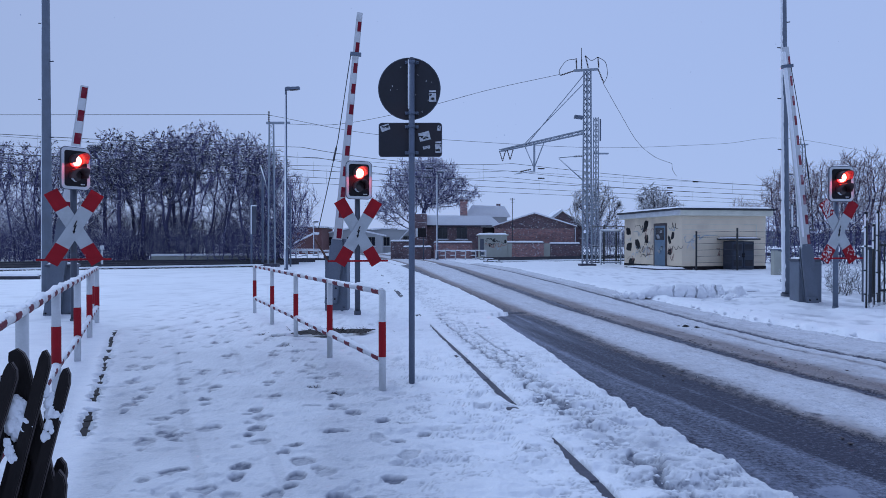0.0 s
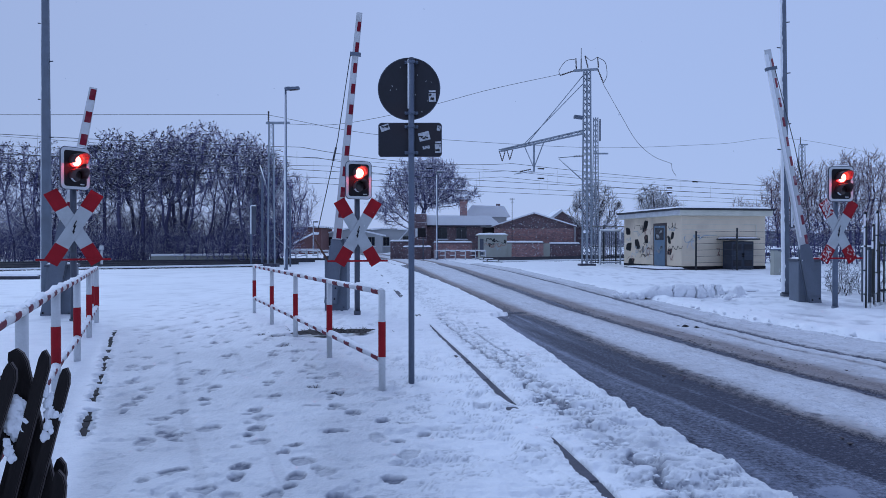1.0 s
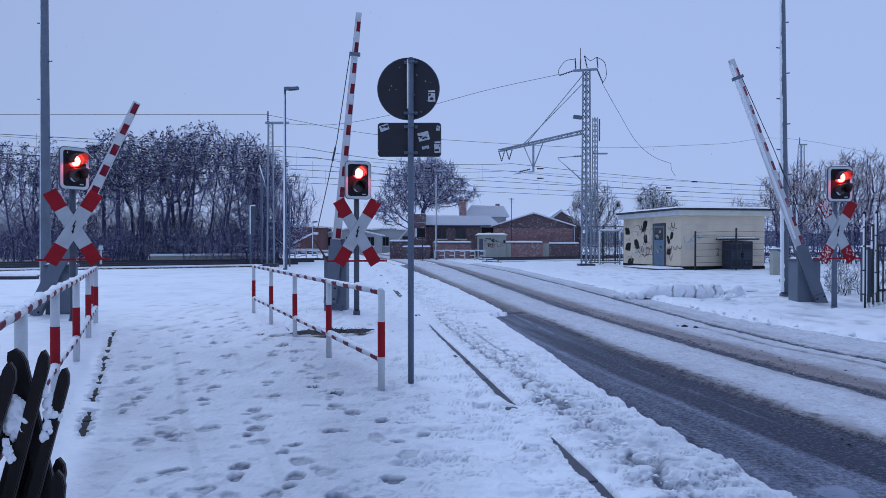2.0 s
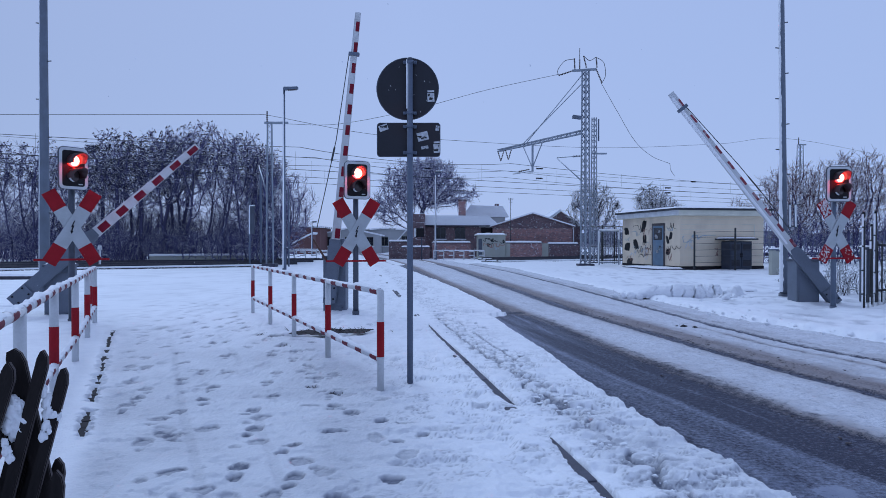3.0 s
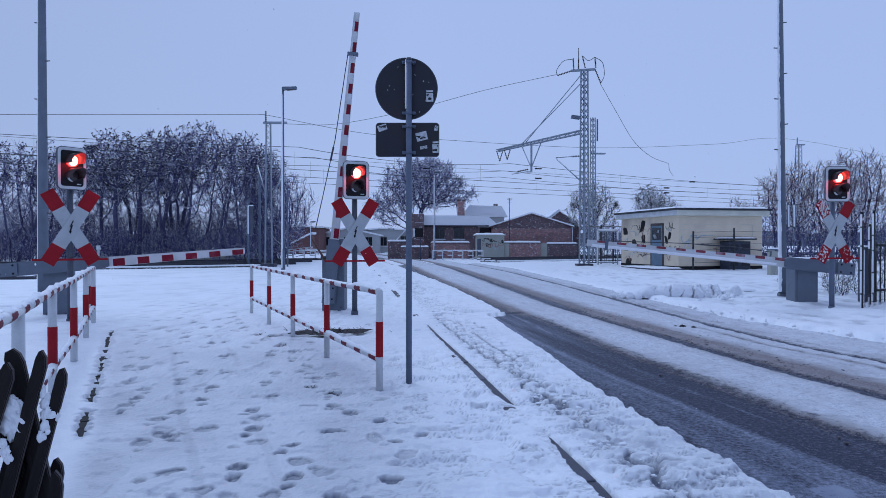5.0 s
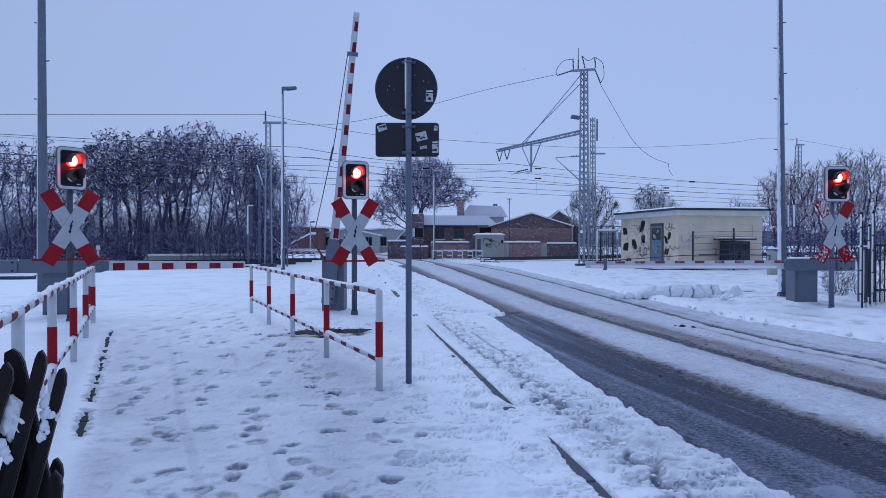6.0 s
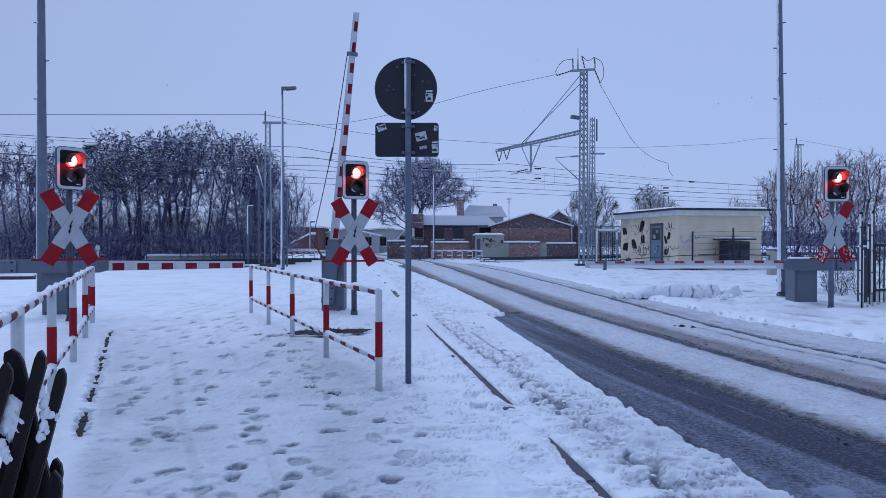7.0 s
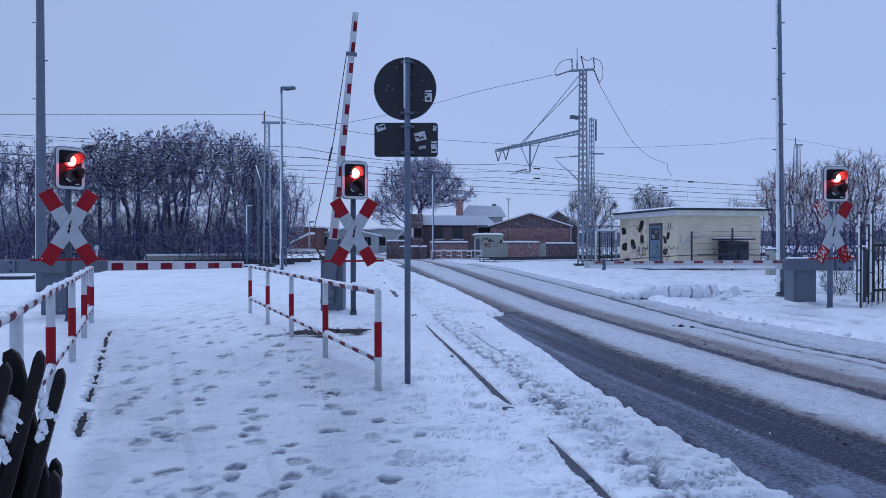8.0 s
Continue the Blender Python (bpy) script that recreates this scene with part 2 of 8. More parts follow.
M_BOOMDUST = mat("snow_dusted_crimson_paint", (0.24, 0.055, 0.075), 0.7, spec=0.2, vary=0.3, scale=14, bump=0.1, stain=(0.50, 0.42, 0.46), stain_amt=0.55)
M_RAILRED = mat("red_pipe_with_snow", (0.15, 0.014, 0.030), 0.6, spec=0.2, vary=0.3, scale=11, bump=0.04, snow=0.52)
M_RAILWHITE = mat("white_pipe_with_snow", (0.66, 0.67, 0.68), 0.5, vary=0.12, scale=11, bump=0.04, snow=0.62)
M_BLACK = mat("black_board", (0.014, 0.012, 0.015), 0.6, spec=0.2, vary=0.3, bump=0.03)
M_BLKMET = mat("black_fence_steel", (0.02, 0.022, 0.025), 0.45, 0.2, vary=0.3, bump=0.04, snow=0.3)
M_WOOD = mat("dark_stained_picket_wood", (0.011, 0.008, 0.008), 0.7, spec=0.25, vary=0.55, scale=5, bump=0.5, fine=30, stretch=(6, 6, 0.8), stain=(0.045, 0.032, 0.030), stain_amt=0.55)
# the picket wood again, paled to paint its lit edges
M_WOODEDGE = mat("lit_picket_edge", (0.10, 0.084, 0.082), 0.75, spec=0.2, vary=0.5, scale=9, bump=0.5, fine=30, stretch=(6, 6, 0.8), stain=(0.03, 0.024, 0.022), stain_amt=0.6)
# bark and twigs are lighter and bluer than wood: air haze painted in
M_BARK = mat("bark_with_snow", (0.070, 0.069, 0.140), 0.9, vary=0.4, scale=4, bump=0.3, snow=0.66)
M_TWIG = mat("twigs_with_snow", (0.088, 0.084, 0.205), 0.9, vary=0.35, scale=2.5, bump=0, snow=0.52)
M_TWIG_SNOWY = mat("frosted_twigs", (0.055, 0.050, 0.060), 0.9, vary=0.35, scale=2.5, bump=0, snow=0.80)
M_TWIG_RED = mat("reddish_twigs_with_snow", (0.13, 0.075, 0.10), 0.9, vary=0.35, scale=2.5, bump=0, snow=0.66)
# pale bluish twigs: haze between the trees, put into the colour; snow on top
M_TWIG_HAZE = mat("haze_paled_twigs", (0.13, 0.12, 0.21), 0.9, vary=0.35, scale=2.5, bump=0, snow=0.82)
M_TWIG_LADEN = mat("snow_laden_twigs", (0.05, 0.045, 0.055), 0.9, vary=0.35, scale=2.5, bump=0, snow=1.05)
M_DEAD = mat("withered_leaves", (0.036, 0.032, 0.056), 0.9, vary=0.4, scale=3, bump=0, snow=0.6)
M_PLASTER = mat("cream_yellow_plaster", (0.69, 0.58, 0.44), 0.85, vary=0.13, scale=1.3, bump=0.25, stain=(0.44, 0.36, 0.29), stain_amt=0.65)
M_CUPB = mat("dark_blue_steel", (0.022, 0.032, 0.055), 0.5, vary=0.3, scale=4, bump=0.1)
M_FASCIA = mat("pale_roof_fascia", (0.58, 0.57, 0.48), 0.7, vary=0.15, scale=2, bump=0.1)
M_ROOF = mat("roofing_felt", (0.035, 0.037, 0.045), 0.85, vary=0.3, bump=0.2)
M_DOOR = mat("blue_grey_door_paint", (0.10, 0.17, 0.24), 0.5, vary=0.2, scale=3, bump=0.08, stain=(0.2, 0.23, 0.26))
M_BRICK = brick_mat("old_red_brick", (0.47, 0.215, 0.19), (0.20, 0.120, 0.13), (0.40, 0.37, 0.38))
M_BRICKDARK = brick_mat("sooty_brick", (0.23, 0.130, 0.135), (0.125, 0.084, 0.097), (0.24, 0.22, 0.235))
M_GLASS = mat("dark_window_glass", (0.012, 0.014, 0.02), 0.12, vary=0.2, bump=0)
M_KIOSK = mat("pale_grey_cabinet", (0.34, 0.35, 0.31), 0.6, vary=0.12, scale=2, bump=0.05)
M_GRAF1 = mat("black_spray_paint", (0.015, 0.015, 0.018), 0.6, vary=0.2, bump=0)
M_GRAF2 = mat("blue_spray_paint", (0.33, 0.40, 0.44), 0.6, vary=0.25, bump=0)
M_GRAF3 = mat("reddish_spray_paint", (0.30, 0.17, 0.14), 0.6, vary=0.3, bump=0)
M_STICK = mat("pale_sticker", (0.50, 0.52, 0.55), 0.5, vary=0.35, scale=40, bump=0)
M_WIRE = mat("dark_wire", (0.05, 0.055, 0.065), 0.6, 0.2, vary=0.1, bump=0)
M_INSUL = mat("brown_insulator", (0.045, 0.03, 0.03), 0.3, vary=0.2, bump=0)
M_RAIL = mat("rusty_rail_steel", (0.045, 0.045, 0.058), 0.6, 0.3, vary=0.3, bump=0.1)
M_BALLAST = mat("ballast_with_snow", (0.07, 0.065, 0.065), 0.9, vary=0.5, scale=12, bump=0.8, snow=1.0)
M_RUST = mat("rust_brown_steel", (0.12, 0.06, 0.045), 0.7, 0.2, vary=0.3, bump=0.1)
M_LAMPON = glow("lit_red_signal_lens", (1.0, 0.006, 0.004), 40.0)
M_CORE = glow("bright_signal_lamp", (1.0, 0.28, 0.22), 8.0)
M_LENS = mat("unlit_dark_lens", (0.045, 0.03, 0.032), 0.25, vary=0.1, bump=0)
# black hood with the lamp's red light tinted into its colour
M_HOOD = mat("lamp_reddened_hood", (0.05, 0.018, 0.02), 0.45, vary=0.2, bump=0.03)
# lightened walls: the haze over the far houses is in this colour
M_HOUSE = mat("far_grey_render", (0.40, 0.41, 0.42), 0.9, vary=0.12, scale=0.8, bump=0.05)
M_HOUSERED = mat("far_red_brick", (0.165, 0.082, 0.080), 0.9, vary=0.2, scale=1.2, bump=0.05)
M_TILE = mat("dark_tile_with_snow", (0.16, 0.15, 0.155), 0.8, vary=0.3, scale=1.1, bump=0.1, snow=1.12)


# ---- building helpers ----
def mesh_of(bm, material):
    me = bpy.data.meshes.new("mesh")
    bm.to_mesh(me)
    bm.free()
    me.materials.append(material)
    return me


def part(name, bm, material, parent, label=""):
    ob = new(name, mesh_of(bm, material))
    ob.parent = parent
    return tagged(ob, label)


def thing(name, m, label, category, group="", kind=""):
    ob = new(name)
    ob.empty_display_size = 0.2
    ob.matrix_basis = m
    return tagged(ob, label, category, group, kind)


def solo(name, bm, material, m, label, category, group="", kind=""):
    ob = new(name, mesh_of(bm, material))
    ob.matrix_basis = m
    return tagged(ob, label, category, group, kind)


def box(bm, c, s, rot=(0, 0, 0), bev=0.0):
    m = pose(*c, *rot) @ Matrix.Diagonal((*s, 1))
    g = bmesh.ops.create_cube(bm, size=1, matrix=m)
    if bev:
        ed = list({ed for v in g["verts"] for ed in v.link_edges})
        bmesh.ops.bevel(bm, geom=ed, offset=bev, segments=2, affect="EDGES", profile=0.6)
    return bm


def tube(bm, p, q, r0, r1=None, n=10, caps=True):
    p, q = Vector(p), Vector(q)
    r1 = r0 if r1 is None else r1
    d = (q - p)
    m = Matrix.Translation((p + q) / 2) @ d.to_track_quat("Z", "Y").to_matrix().to_4x4()
    bmesh.ops.create_cone(bm, cap_ends=caps, segments=n, radius1=r0, radius2=r1, depth=d.length, matrix=m)
    for f in bm.faces:
        f.smooth = True
    return bm


def beam(bm, p, q, w, h=None):
    """A straight bar with a rectangular section."""
    p, q = Vector(p), Vector(q)
    d = q - p
    m = Matrix.Translation((p + q) / 2) @ d.to_track_quat("Z", "Y").to_matrix().to_4x4() @ Matrix.Diagonal((w, h or w, d.length, 1))
    bmesh.ops.create_cube(bm, size=1, matrix=m)
    return bm


def B():
    return bmesh.new()


def outline(bm, pts, y0, y1):
    """A plate in the x-z plane from y0 to y1, with the given outline."""
    a = [bm.verts.new((x, y0, z)) for x, z in pts]
    b = [bm.verts.new((x, y1, z)) for x, z in pts]
    bm.faces.new(a), bm.faces.new(b[::-1])
    for i in range(len(pts)):
        j = (i + 1) % len(pts)
        bm.faces.new((a[j], a[i], b[i], b[j]))
    bmesh.ops.recalc_face_normals(bm, faces=bm.faces)
    return bm


def rounded(w, h, r, n=6, cx=0.0, cz=0.0):
    pts = []
    for k, (sx, sz) in enumerate(((1, 1), (-1, 1), (-1, -1), (1, -1))):
        for i in range(n + 1):
            a = radians(90 * k + 90 * i / n)
            pts.append((cx + sx * (w / 2 - r) + r * math.cos(a), cz + sz * (h / 2 - r) + r * math.sin(a)))
    return pts


def snow_cap(bm, x0, y0, x1, y1, z, t, n=14, lump=0.25, seed=0):
    """A pillow of snow over a rectangle."""
    rnd = random.Random(seed)
    nx = max(4, n)
    ny = max(4, int(n * abs(y1 - y0) / max(0.01, abs(x1 - x0))))
    ny = min(ny, 30)
    g = []
    for j in range(ny + 1):
        row = []
        for i in range(nx + 1):
            u, v = i / nx, j / ny
            e = min(1, min(u, 1 - u) * nx / 1.2) * min(1, min(v, 1 - v) * ny / 1.2)
            zz = z + t * (e ** 0.5) * (1 + lump * (noise.noise((u * nx * 0.4 + seed, v * ny * 0.4, seed * 1.7))))
            row.append(bm.verts.new((x0 + (x1 - x0) * u, y0 + (y1 - y0) * v, zz)))
        g.append(row)
    for j in range(ny):
        for i in range(nx):
            f = bm.faces.new((g[j][i], g[j][i + 1], g[j + 1][i + 1], g[j + 1][i]))
            f.smooth = True
    bmesh.ops.recalc_face_normals(bm, faces=bm.faces)
    return bm


# ---- numbers of the plan: the road's lines as x over y ----
YS = np.linspace(-30, 110, 1401)


def line_of(*pts):
    ys, xs = [p[1] for p in pts], [p[0] for p in pts]
    v = np.interp(YS, ys, xs)
    slope0, slope1 = (xs[1] - xs[0]) / (ys[1] - ys[0]), (xs[-1] - xs[-2]) / (ys[-1] - ys[-2])
    v = np.where(YS < ys[0], xs[0] + slope0 * (YS - ys[0]), v)
    v = np.where(YS > ys[-1], xs[-1] + slope1 * (YS - ys[-1]), v)
    k = np.ones(13) / 13
    w = np.convolve(np.pad(v, 6, mode="edge"), k, "valid")
    return lambda y: np.interp(y, YS, w)


KERB = line_of((1.7, -6), (0.93, 3.8), (0.78, 4.8), (0.6, 5.95), (0.35, 7.66), (-0.03, 10.1), (-0.47, 13.25), (-1.9, 24), (-4.6, 44), (-8, 62), (-12, 80))
EDGE = line_of((2.7, -6), (1.90, 3.8), (1.82, 4.45), (1.66, 5.2), (1.56, 6.1), (1.50, 6.8), (1.42, 7.9), (1.29, 9.57), (0.98, 12.6), (0.25, 19.1), (-1.25, 31.3), (-3.09, 45.3), (-6.4, 62), (-10, 80))
RUT1 = line_of((4.3, -6), (2.9, 3.8), (2.57, 4.95), (2.24, 6.7), (1.8, 8.8), (1.24, 13.1), (0.55, 18.1), (-0.5, 26), (-2.5, 43), (-5.7, 62), (-9.3, 80))
RUT2 = line_of((6.2, -6), (4.07, 6.4), (3.82, 7.3), (3.58, 8.8), (3.06, 11.9), (2.63, 15), (2.03, 21.5), (0.5, 38.3), (-1.4, 52.2), (-4.0, 66), (-7, 80))
RUT3 = line_of((8.2, -6), (5.28, 8.3), (4.94, 9.3), (4.61, 12), (4.36, 17), (4.03, 23), (3.2, 34.5), (0.75, 53.8), (-1.6, 66), (-5, 80))
FAR = line_of((8.6, -6), (6.35, 9.8), (5.5, 13), (4.75, 25.7), (3.9, 39), (1.6, 53.8), (-0.6, 66), (-4, 80))
# the paved way: dark edging strip on its far side from the road
EDGING = line_of((-1.2, 1.5), (-2.52, 4.8), (-3.12, 6.15), (-3.86, 7.83), (-5.97, 12.6), (-7.6, 16.5))


# ---- ground, road, snow ----
LATT = np.random.RandomState(7).rand(257, 257)


def vnoise(x, y):
    xi, yi = np.floor(x), np.floor(y)
    u, v = x - xi, y - yi
    u, v = u * u * (3 - 2 * u), v * v * (3 - 2 * v)
    a, b = xi.astype(int) % 256, yi.astype(int) % 256
    c, d = (a + 1) % 256, (b + 1) % 256
    return (LATT[a, b] * (1 - u) + LATT[c, b] * u) * (1 - v) + (LATT[a, d] * (1 - u) + LATT[c, d] * u) * v


def fbm(x, y, octaves=4):
    s, amp, tot = 0, 1.0, 0
    for k in range(octaves):
        s = s + amp * vnoise(x * 2 ** k + 17.3 * k, y * 2 ** k + 9.1 * k)
        tot += amp
        amp *= 0.5
    return s / tot


def cells(x, y):
    """How far a spot lies from the joints of a cracked crust: 0 on a joint, up to about 0.7 inside a piece."""
    xi, yi = np.floor(x).astype(int), np.floor(y).astype(int)
    f1, f2 = np.full(x.shape, 9.0), np.full(x.shape, 9.0)
    for dx in (-1, 0, 1):
        for dy in (-1, 0, 1):
            a, b = (xi + dx) % 256, (yi + dy) % 256
            d = np.hypot(xi + dx + LATT[a, b] - x, yi + dy + LATT[b, (a + 71) % 256] - y)
            f2 = np.minimum(np.maximum(f1, d), f2)
            f1 = np.minimum(f1, d)
    return f2 - f1


def step(a, b, x):
    t = np.clip((x - a) / (b - a), 0, 1)
    return t * t * (3 - 2 * t)


def grid_mesh(name, X, Y, Z, material, attr=None):
    ny, nx = X.shape
    me = bpy.data.meshes.new(name)
    co = np.stack([X, Y, Z], -1).reshape(-1, 3)
    i = np.arange(nx * ny).reshape(ny, nx)
    q = np.stack([i[:-1, :-1], i[:-1, 1:], i[1:, 1:], i[1:, :-1]], -1).reshape(-1, 4)
    me.vertices.add(len(co))
    me.vertices.foreach_set("co", co.ravel())
    me.loops.add(q.size)
    me.loops.foreach_set("vertex_index", q.ravel().astype(np.int32))
    me.polygons.add(len(q))
    me.polygons.foreach_set("loop_start", np.arange(0, q.size, 4, dtype=np.int32))
    me.polygons.foreach_set("use_smooth", np.ones(len(q), dtype=bool))
    me.update(calc_edges=True)
    for key, values in attr or ():
        a = me.attributes.new(key, "FLOAT", "POINT")
        a.data.foreach_set("value", np.clip(values, 0, 1).ravel().astype(np.float32))
    me.materials.append(material)
    return me


def spaced(start, stop, first, growth):
    out, d = [start], first
    sign = 1 if stop > start else -1
    while sign * (stop - out[-1]) > 0:
        out.append(out[-1] + sign * d)
        d *= growth
    return out


def ground():
    x = np.array(spaced(0, -900, 3, 1.25)[::-1] + spaced(0, 900, 3, 1.25)[1:])
    X, Y = np.meshgrid(x, x)
    tagged(new("ground", grid_mesh("ground", X, Y, np.full_like(X, -0.10), M_SOIL)), "dark wet soil under the snow", "ground", kind="structure")


def rows_of(y0, y1):
    """Rows that are close together near the walker and wider apart in the distance."""
    out = [y0]
    while out[-1] < y1:
        out.append(out[-1] + max(0.016, 0.0007 * out[-1] ** 2))
    return np.array(out)


def road_bed(X, Y):
    k = KERB(Y) + 0.10
    return -0.055 + 0.03 * np.sin(np.clip((X - k) / (FAR(Y) + 0.35 - k), 0, 1) * math.pi)


def road():
    """The carriageway: wet asphalt, driven snow between the wheel tracks, brown slush beside them."""
    ys = np.concatenate([np.linspace(-25, 2.2, 60), rows_of(2.25, 75), np.linspace(76, 92, 9)])
    us = np.linspace(0, 1, 290)
    Y, U = np.meshgrid(ys, us, indexing="ij")
    k, r = EDGE(Y) - 0.30, FAR(Y) + 0.45
    X = k + (r - k) * U
    lane = X - RUT2(Y)
    wave = 0.10 * (fbm(lane * 4, Y * 0.45, 3) - 0.5)
    d1, d2, d3 = X - RUT1(Y) + wave, lane + wave * 0.7, X - RUT3(Y) + wave * 0.6
    streak = fbm(lane * 11, Y * 0.55, 3) - 0.5
    near, far = step(13.9, 13.5, Y), step(13.5, 13.9, Y)
    # packed snow: none left of the first track, worn thin along the others
    snowy = near * step(0.14, 0.90, d1 + 0.30 * streak) + far * (1 - 0.62 * np.exp(-(d1 / 0.42) ** 4))
    snowy = snowy - (0.78 + 0.3 * streak) * np.exp(-(d2 / (0.115 + 0.05 * far)) ** 2) - (0.82 + 0.3 * streak) * np.exp(-(d3 / 0.095) ** 2)
    snowy = snowy - 0.34 * np.exp(-((d3 + 0.42) / 0.06) ** 2) * step(14, 10, Y) - 0.22 * np.exp(-((d3 - 0.30) / 0.10) ** 2)
    snowy = snowy + (0.14 * streak + 0.40 * (fbm(X * 8, Y * 6, 3) - 0.5)) * step(0.3, 0.8, d1) - 0.10 * step(0.55, 0.7, fbm(X * 3, Y * 2, 3))
    patch = step(0.17, 0.11, np.abs(Y - 13.95 - 0.25 * (X - 0.9) + 0.05 * (fbm(X * 6, Y * 6, 2) - 0.5))) * step(1.75, 1.5, X)
    snowy = snowy * (1 - patch)
    dirt = 0.24 + 0.80 * np.exp(-((d2 - 0.34) / 0.26) ** 2) + 0.45 * np.exp(-(d2 / 0.20) ** 2) + 0.80 * np.exp(-((d1 - 0.42) / 0.24) ** 2) + 0.35 * far * np.exp(-(d1 / 0.5) ** 2)
    dirt = dirt + 0.15 * np.exp(-(d3 / 0.16) ** 2) + 0.14 * np.exp(-((d3 - 0.26) / 0.16) ** 2) + 0.40 * np.exp(-((d3 + 0.42) / 0.08) ** 2) * step(14, 10, Y)
    dirt = dirt - 0.08 + 0.22 * streak + 0.35 * (fbm(X * 7 + 40, Y * 5, 3) - 0.5) + 0.25 * (fbm(X * 1.4, Y * 0.5) - 0.5)
    frost = 0.02 + 0.13 * step(-0.13, -0.24, d1) - 0.07 * step(-0.40, -0.70, d1) * step(4.3, 5.4, Y) + 0.10 * np.exp(-((d1 - 0.19) / 0.03) ** 2) * step(0.4, 0.6, fbm(X * 5, Y * 0.8))
    frost = frost + 0.22 * streak + 0.06 * (fbm(X * 1.6, Y * 1.1) - 0.5) + 0.06 * step(8, 13, Y)
    frost = frost + 0.20 * step(1.0, 0.5, ((X - 2.25) / 0.12) ** 2 + ((Y - 4.0) / 0.12) ** 2 + 1.2 * (fbm(X * 9, Y * 9) - 0.5)) - 0.3 * patch
    Z = road_bed(X, Y) + 0.006 * (fbm(X * 1.2, Y * 1.2) - 0.5) + (0.020 + 0.026 * (fbm(X * 16, Y * 12, 3) - 0.5)) * step(0.30, 0.80, snowy + 0.35 * (fbm(X * 26, Y * 14, 2) - 0.5))
    tagged(new("road", grid_mesh("road", X, Y, Z, M_ASPHALT, [("frost", frost), ("snowy", snowy), ("slush", dirt)])), "wet dark asphalt road with driven snow between the wheel tracks", "road", kind="structure")


def snow():
    xs = np.concatenate([np.array(spaced(-4.4, -700, 0.03, 1.075))[::-1], np.arange(-4.38, -3.6, 0.02), np.arange(-3.6, 2.0, 0.0135), np.arange(2.0, 6.4, 0.034), np.array(spaced(6.4, 700, 0.03, 1.075))])
    yv = rows_of(2.3, 75)
    ys = np.concatenate([np.array(spaced(2.28, -500, 0.05, 1.12))[::-1], yv, np.array(spaced(yv[-1] + 4, 900, 5, 1.15))])
    X, Y = np.meshgrid(xs, ys)
    kx, fx = KERB(Y), FAR(Y)
    ex = EDGE(Y) + 0.42 * step(13.3, 13.7, Y) * step(40, 20, Y)
    near = step(60, 20, Y)
    wob = 0.16 * (fbm(X * 2.2, Y * 2.2) - 0.5) + 0.08 * (fbm(X * 9, Y * 9, 2) - 0.5)
    soft = 0.045 * (fbm(X * 0.7, Y * 0.7) - 0.5) + 0.02 * (fbm(X * 3.1, Y * 2.6) - 0.5) + 0.010 * (fbm(X * 11, Y * 9, 3) - 0.5)
    h = 0.035 + soft
    packed_shade = np.zeros_like(h)
    # trodden way: flattened, packed
    on_way = step(-0.1, 0.2, X - EDGING(Y)) * step(0.2, -0.3, X - kx)
    h = h - on_way * (0.010 + 0.45 * soft)
    tread = step(0.52, 0.56, fbm(X * 5.5, Y * 3.4, 3)) * on_way * step(0.40, 0.6, fbm(X * 0.8 + 30, Y * 0.6, 2))
    h = h - 0.016 * tread * near
    h = h + on_way * near * 0.012 * (fbm(X * 22, Y * 16, 2) - 0.5)
    packed_shade = packed_shade + on_way * step(13, 7, Y) * step(-0.3, -1.6, X - kx) * (0.42 + 0.14 * step(0.40, 0.60, fbm(X * 0.9, Y * 0.7, 4)) + 0.10 * (fbm(X * 5, Y * 7, 3) - 0.5)) + 0.08 * tread
    # ploughed crumbs between kerb and carriageway
    bank = step(0.05, 0.3, X - kx + wob) * step(0.16, 0.0, X - ex - wob * 0.35)
    lumps = np.abs(fbm(X * 4.2, Y * 3.6, 3) - 0.5) * 2
    bank_h = bank * near * (0.4 + 0.6 * step(12, 7, Y))
    inner = step(0.85, 0.25, (X - kx) / np.maximum(0.3, ex - kx))
    wx, wy = 0.5 * (fbm(X * 4 + 2, Y * 4, 3) - 0.5), 0.5 * (fbm(X * 4 + 50, Y * 4 + 9, 3) - 0.5)
    big, small = cells((X + wx) * 4.6, (Y + wy) * 4.2), cells((X + wx * 0.5) * 12, (Y + wy * 0.5) * 10)
    broken = np.clip(step(0.40, 0.58, fbm(X * 1.2 + 7, Y * 1.1, 3)) * (0.25 + 0.75 * inner) + 0.8 * np.exp(-((X - kx - 0.38) / 0.13) ** 2), 0, 1)
    close = 0.12 + 0.88 * step(5.2, 7.4, Y)
    h = h + 0.0022 * bank_h * (1.45 - close) * (np.clip(cells((X + wx * 0.3) * 27, (Y + wy * 0.3) * 20) * 2.2, 0, 1) - 0.5)
    h = h + close * bank_h * (0.012 * lumps + 0.016 * np.clip(big * 2.2, 0, 1) ** 0.6 * (0.3 + 0.7 * broken) + 0.006 * np.clip(small * 2.2, 0, 1) ** 0.6 * (0.4 + 0.6 * broken) - 0.016)
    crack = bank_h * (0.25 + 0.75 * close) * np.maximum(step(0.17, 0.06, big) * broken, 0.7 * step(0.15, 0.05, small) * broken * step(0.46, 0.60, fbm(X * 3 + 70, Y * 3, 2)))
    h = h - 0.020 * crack
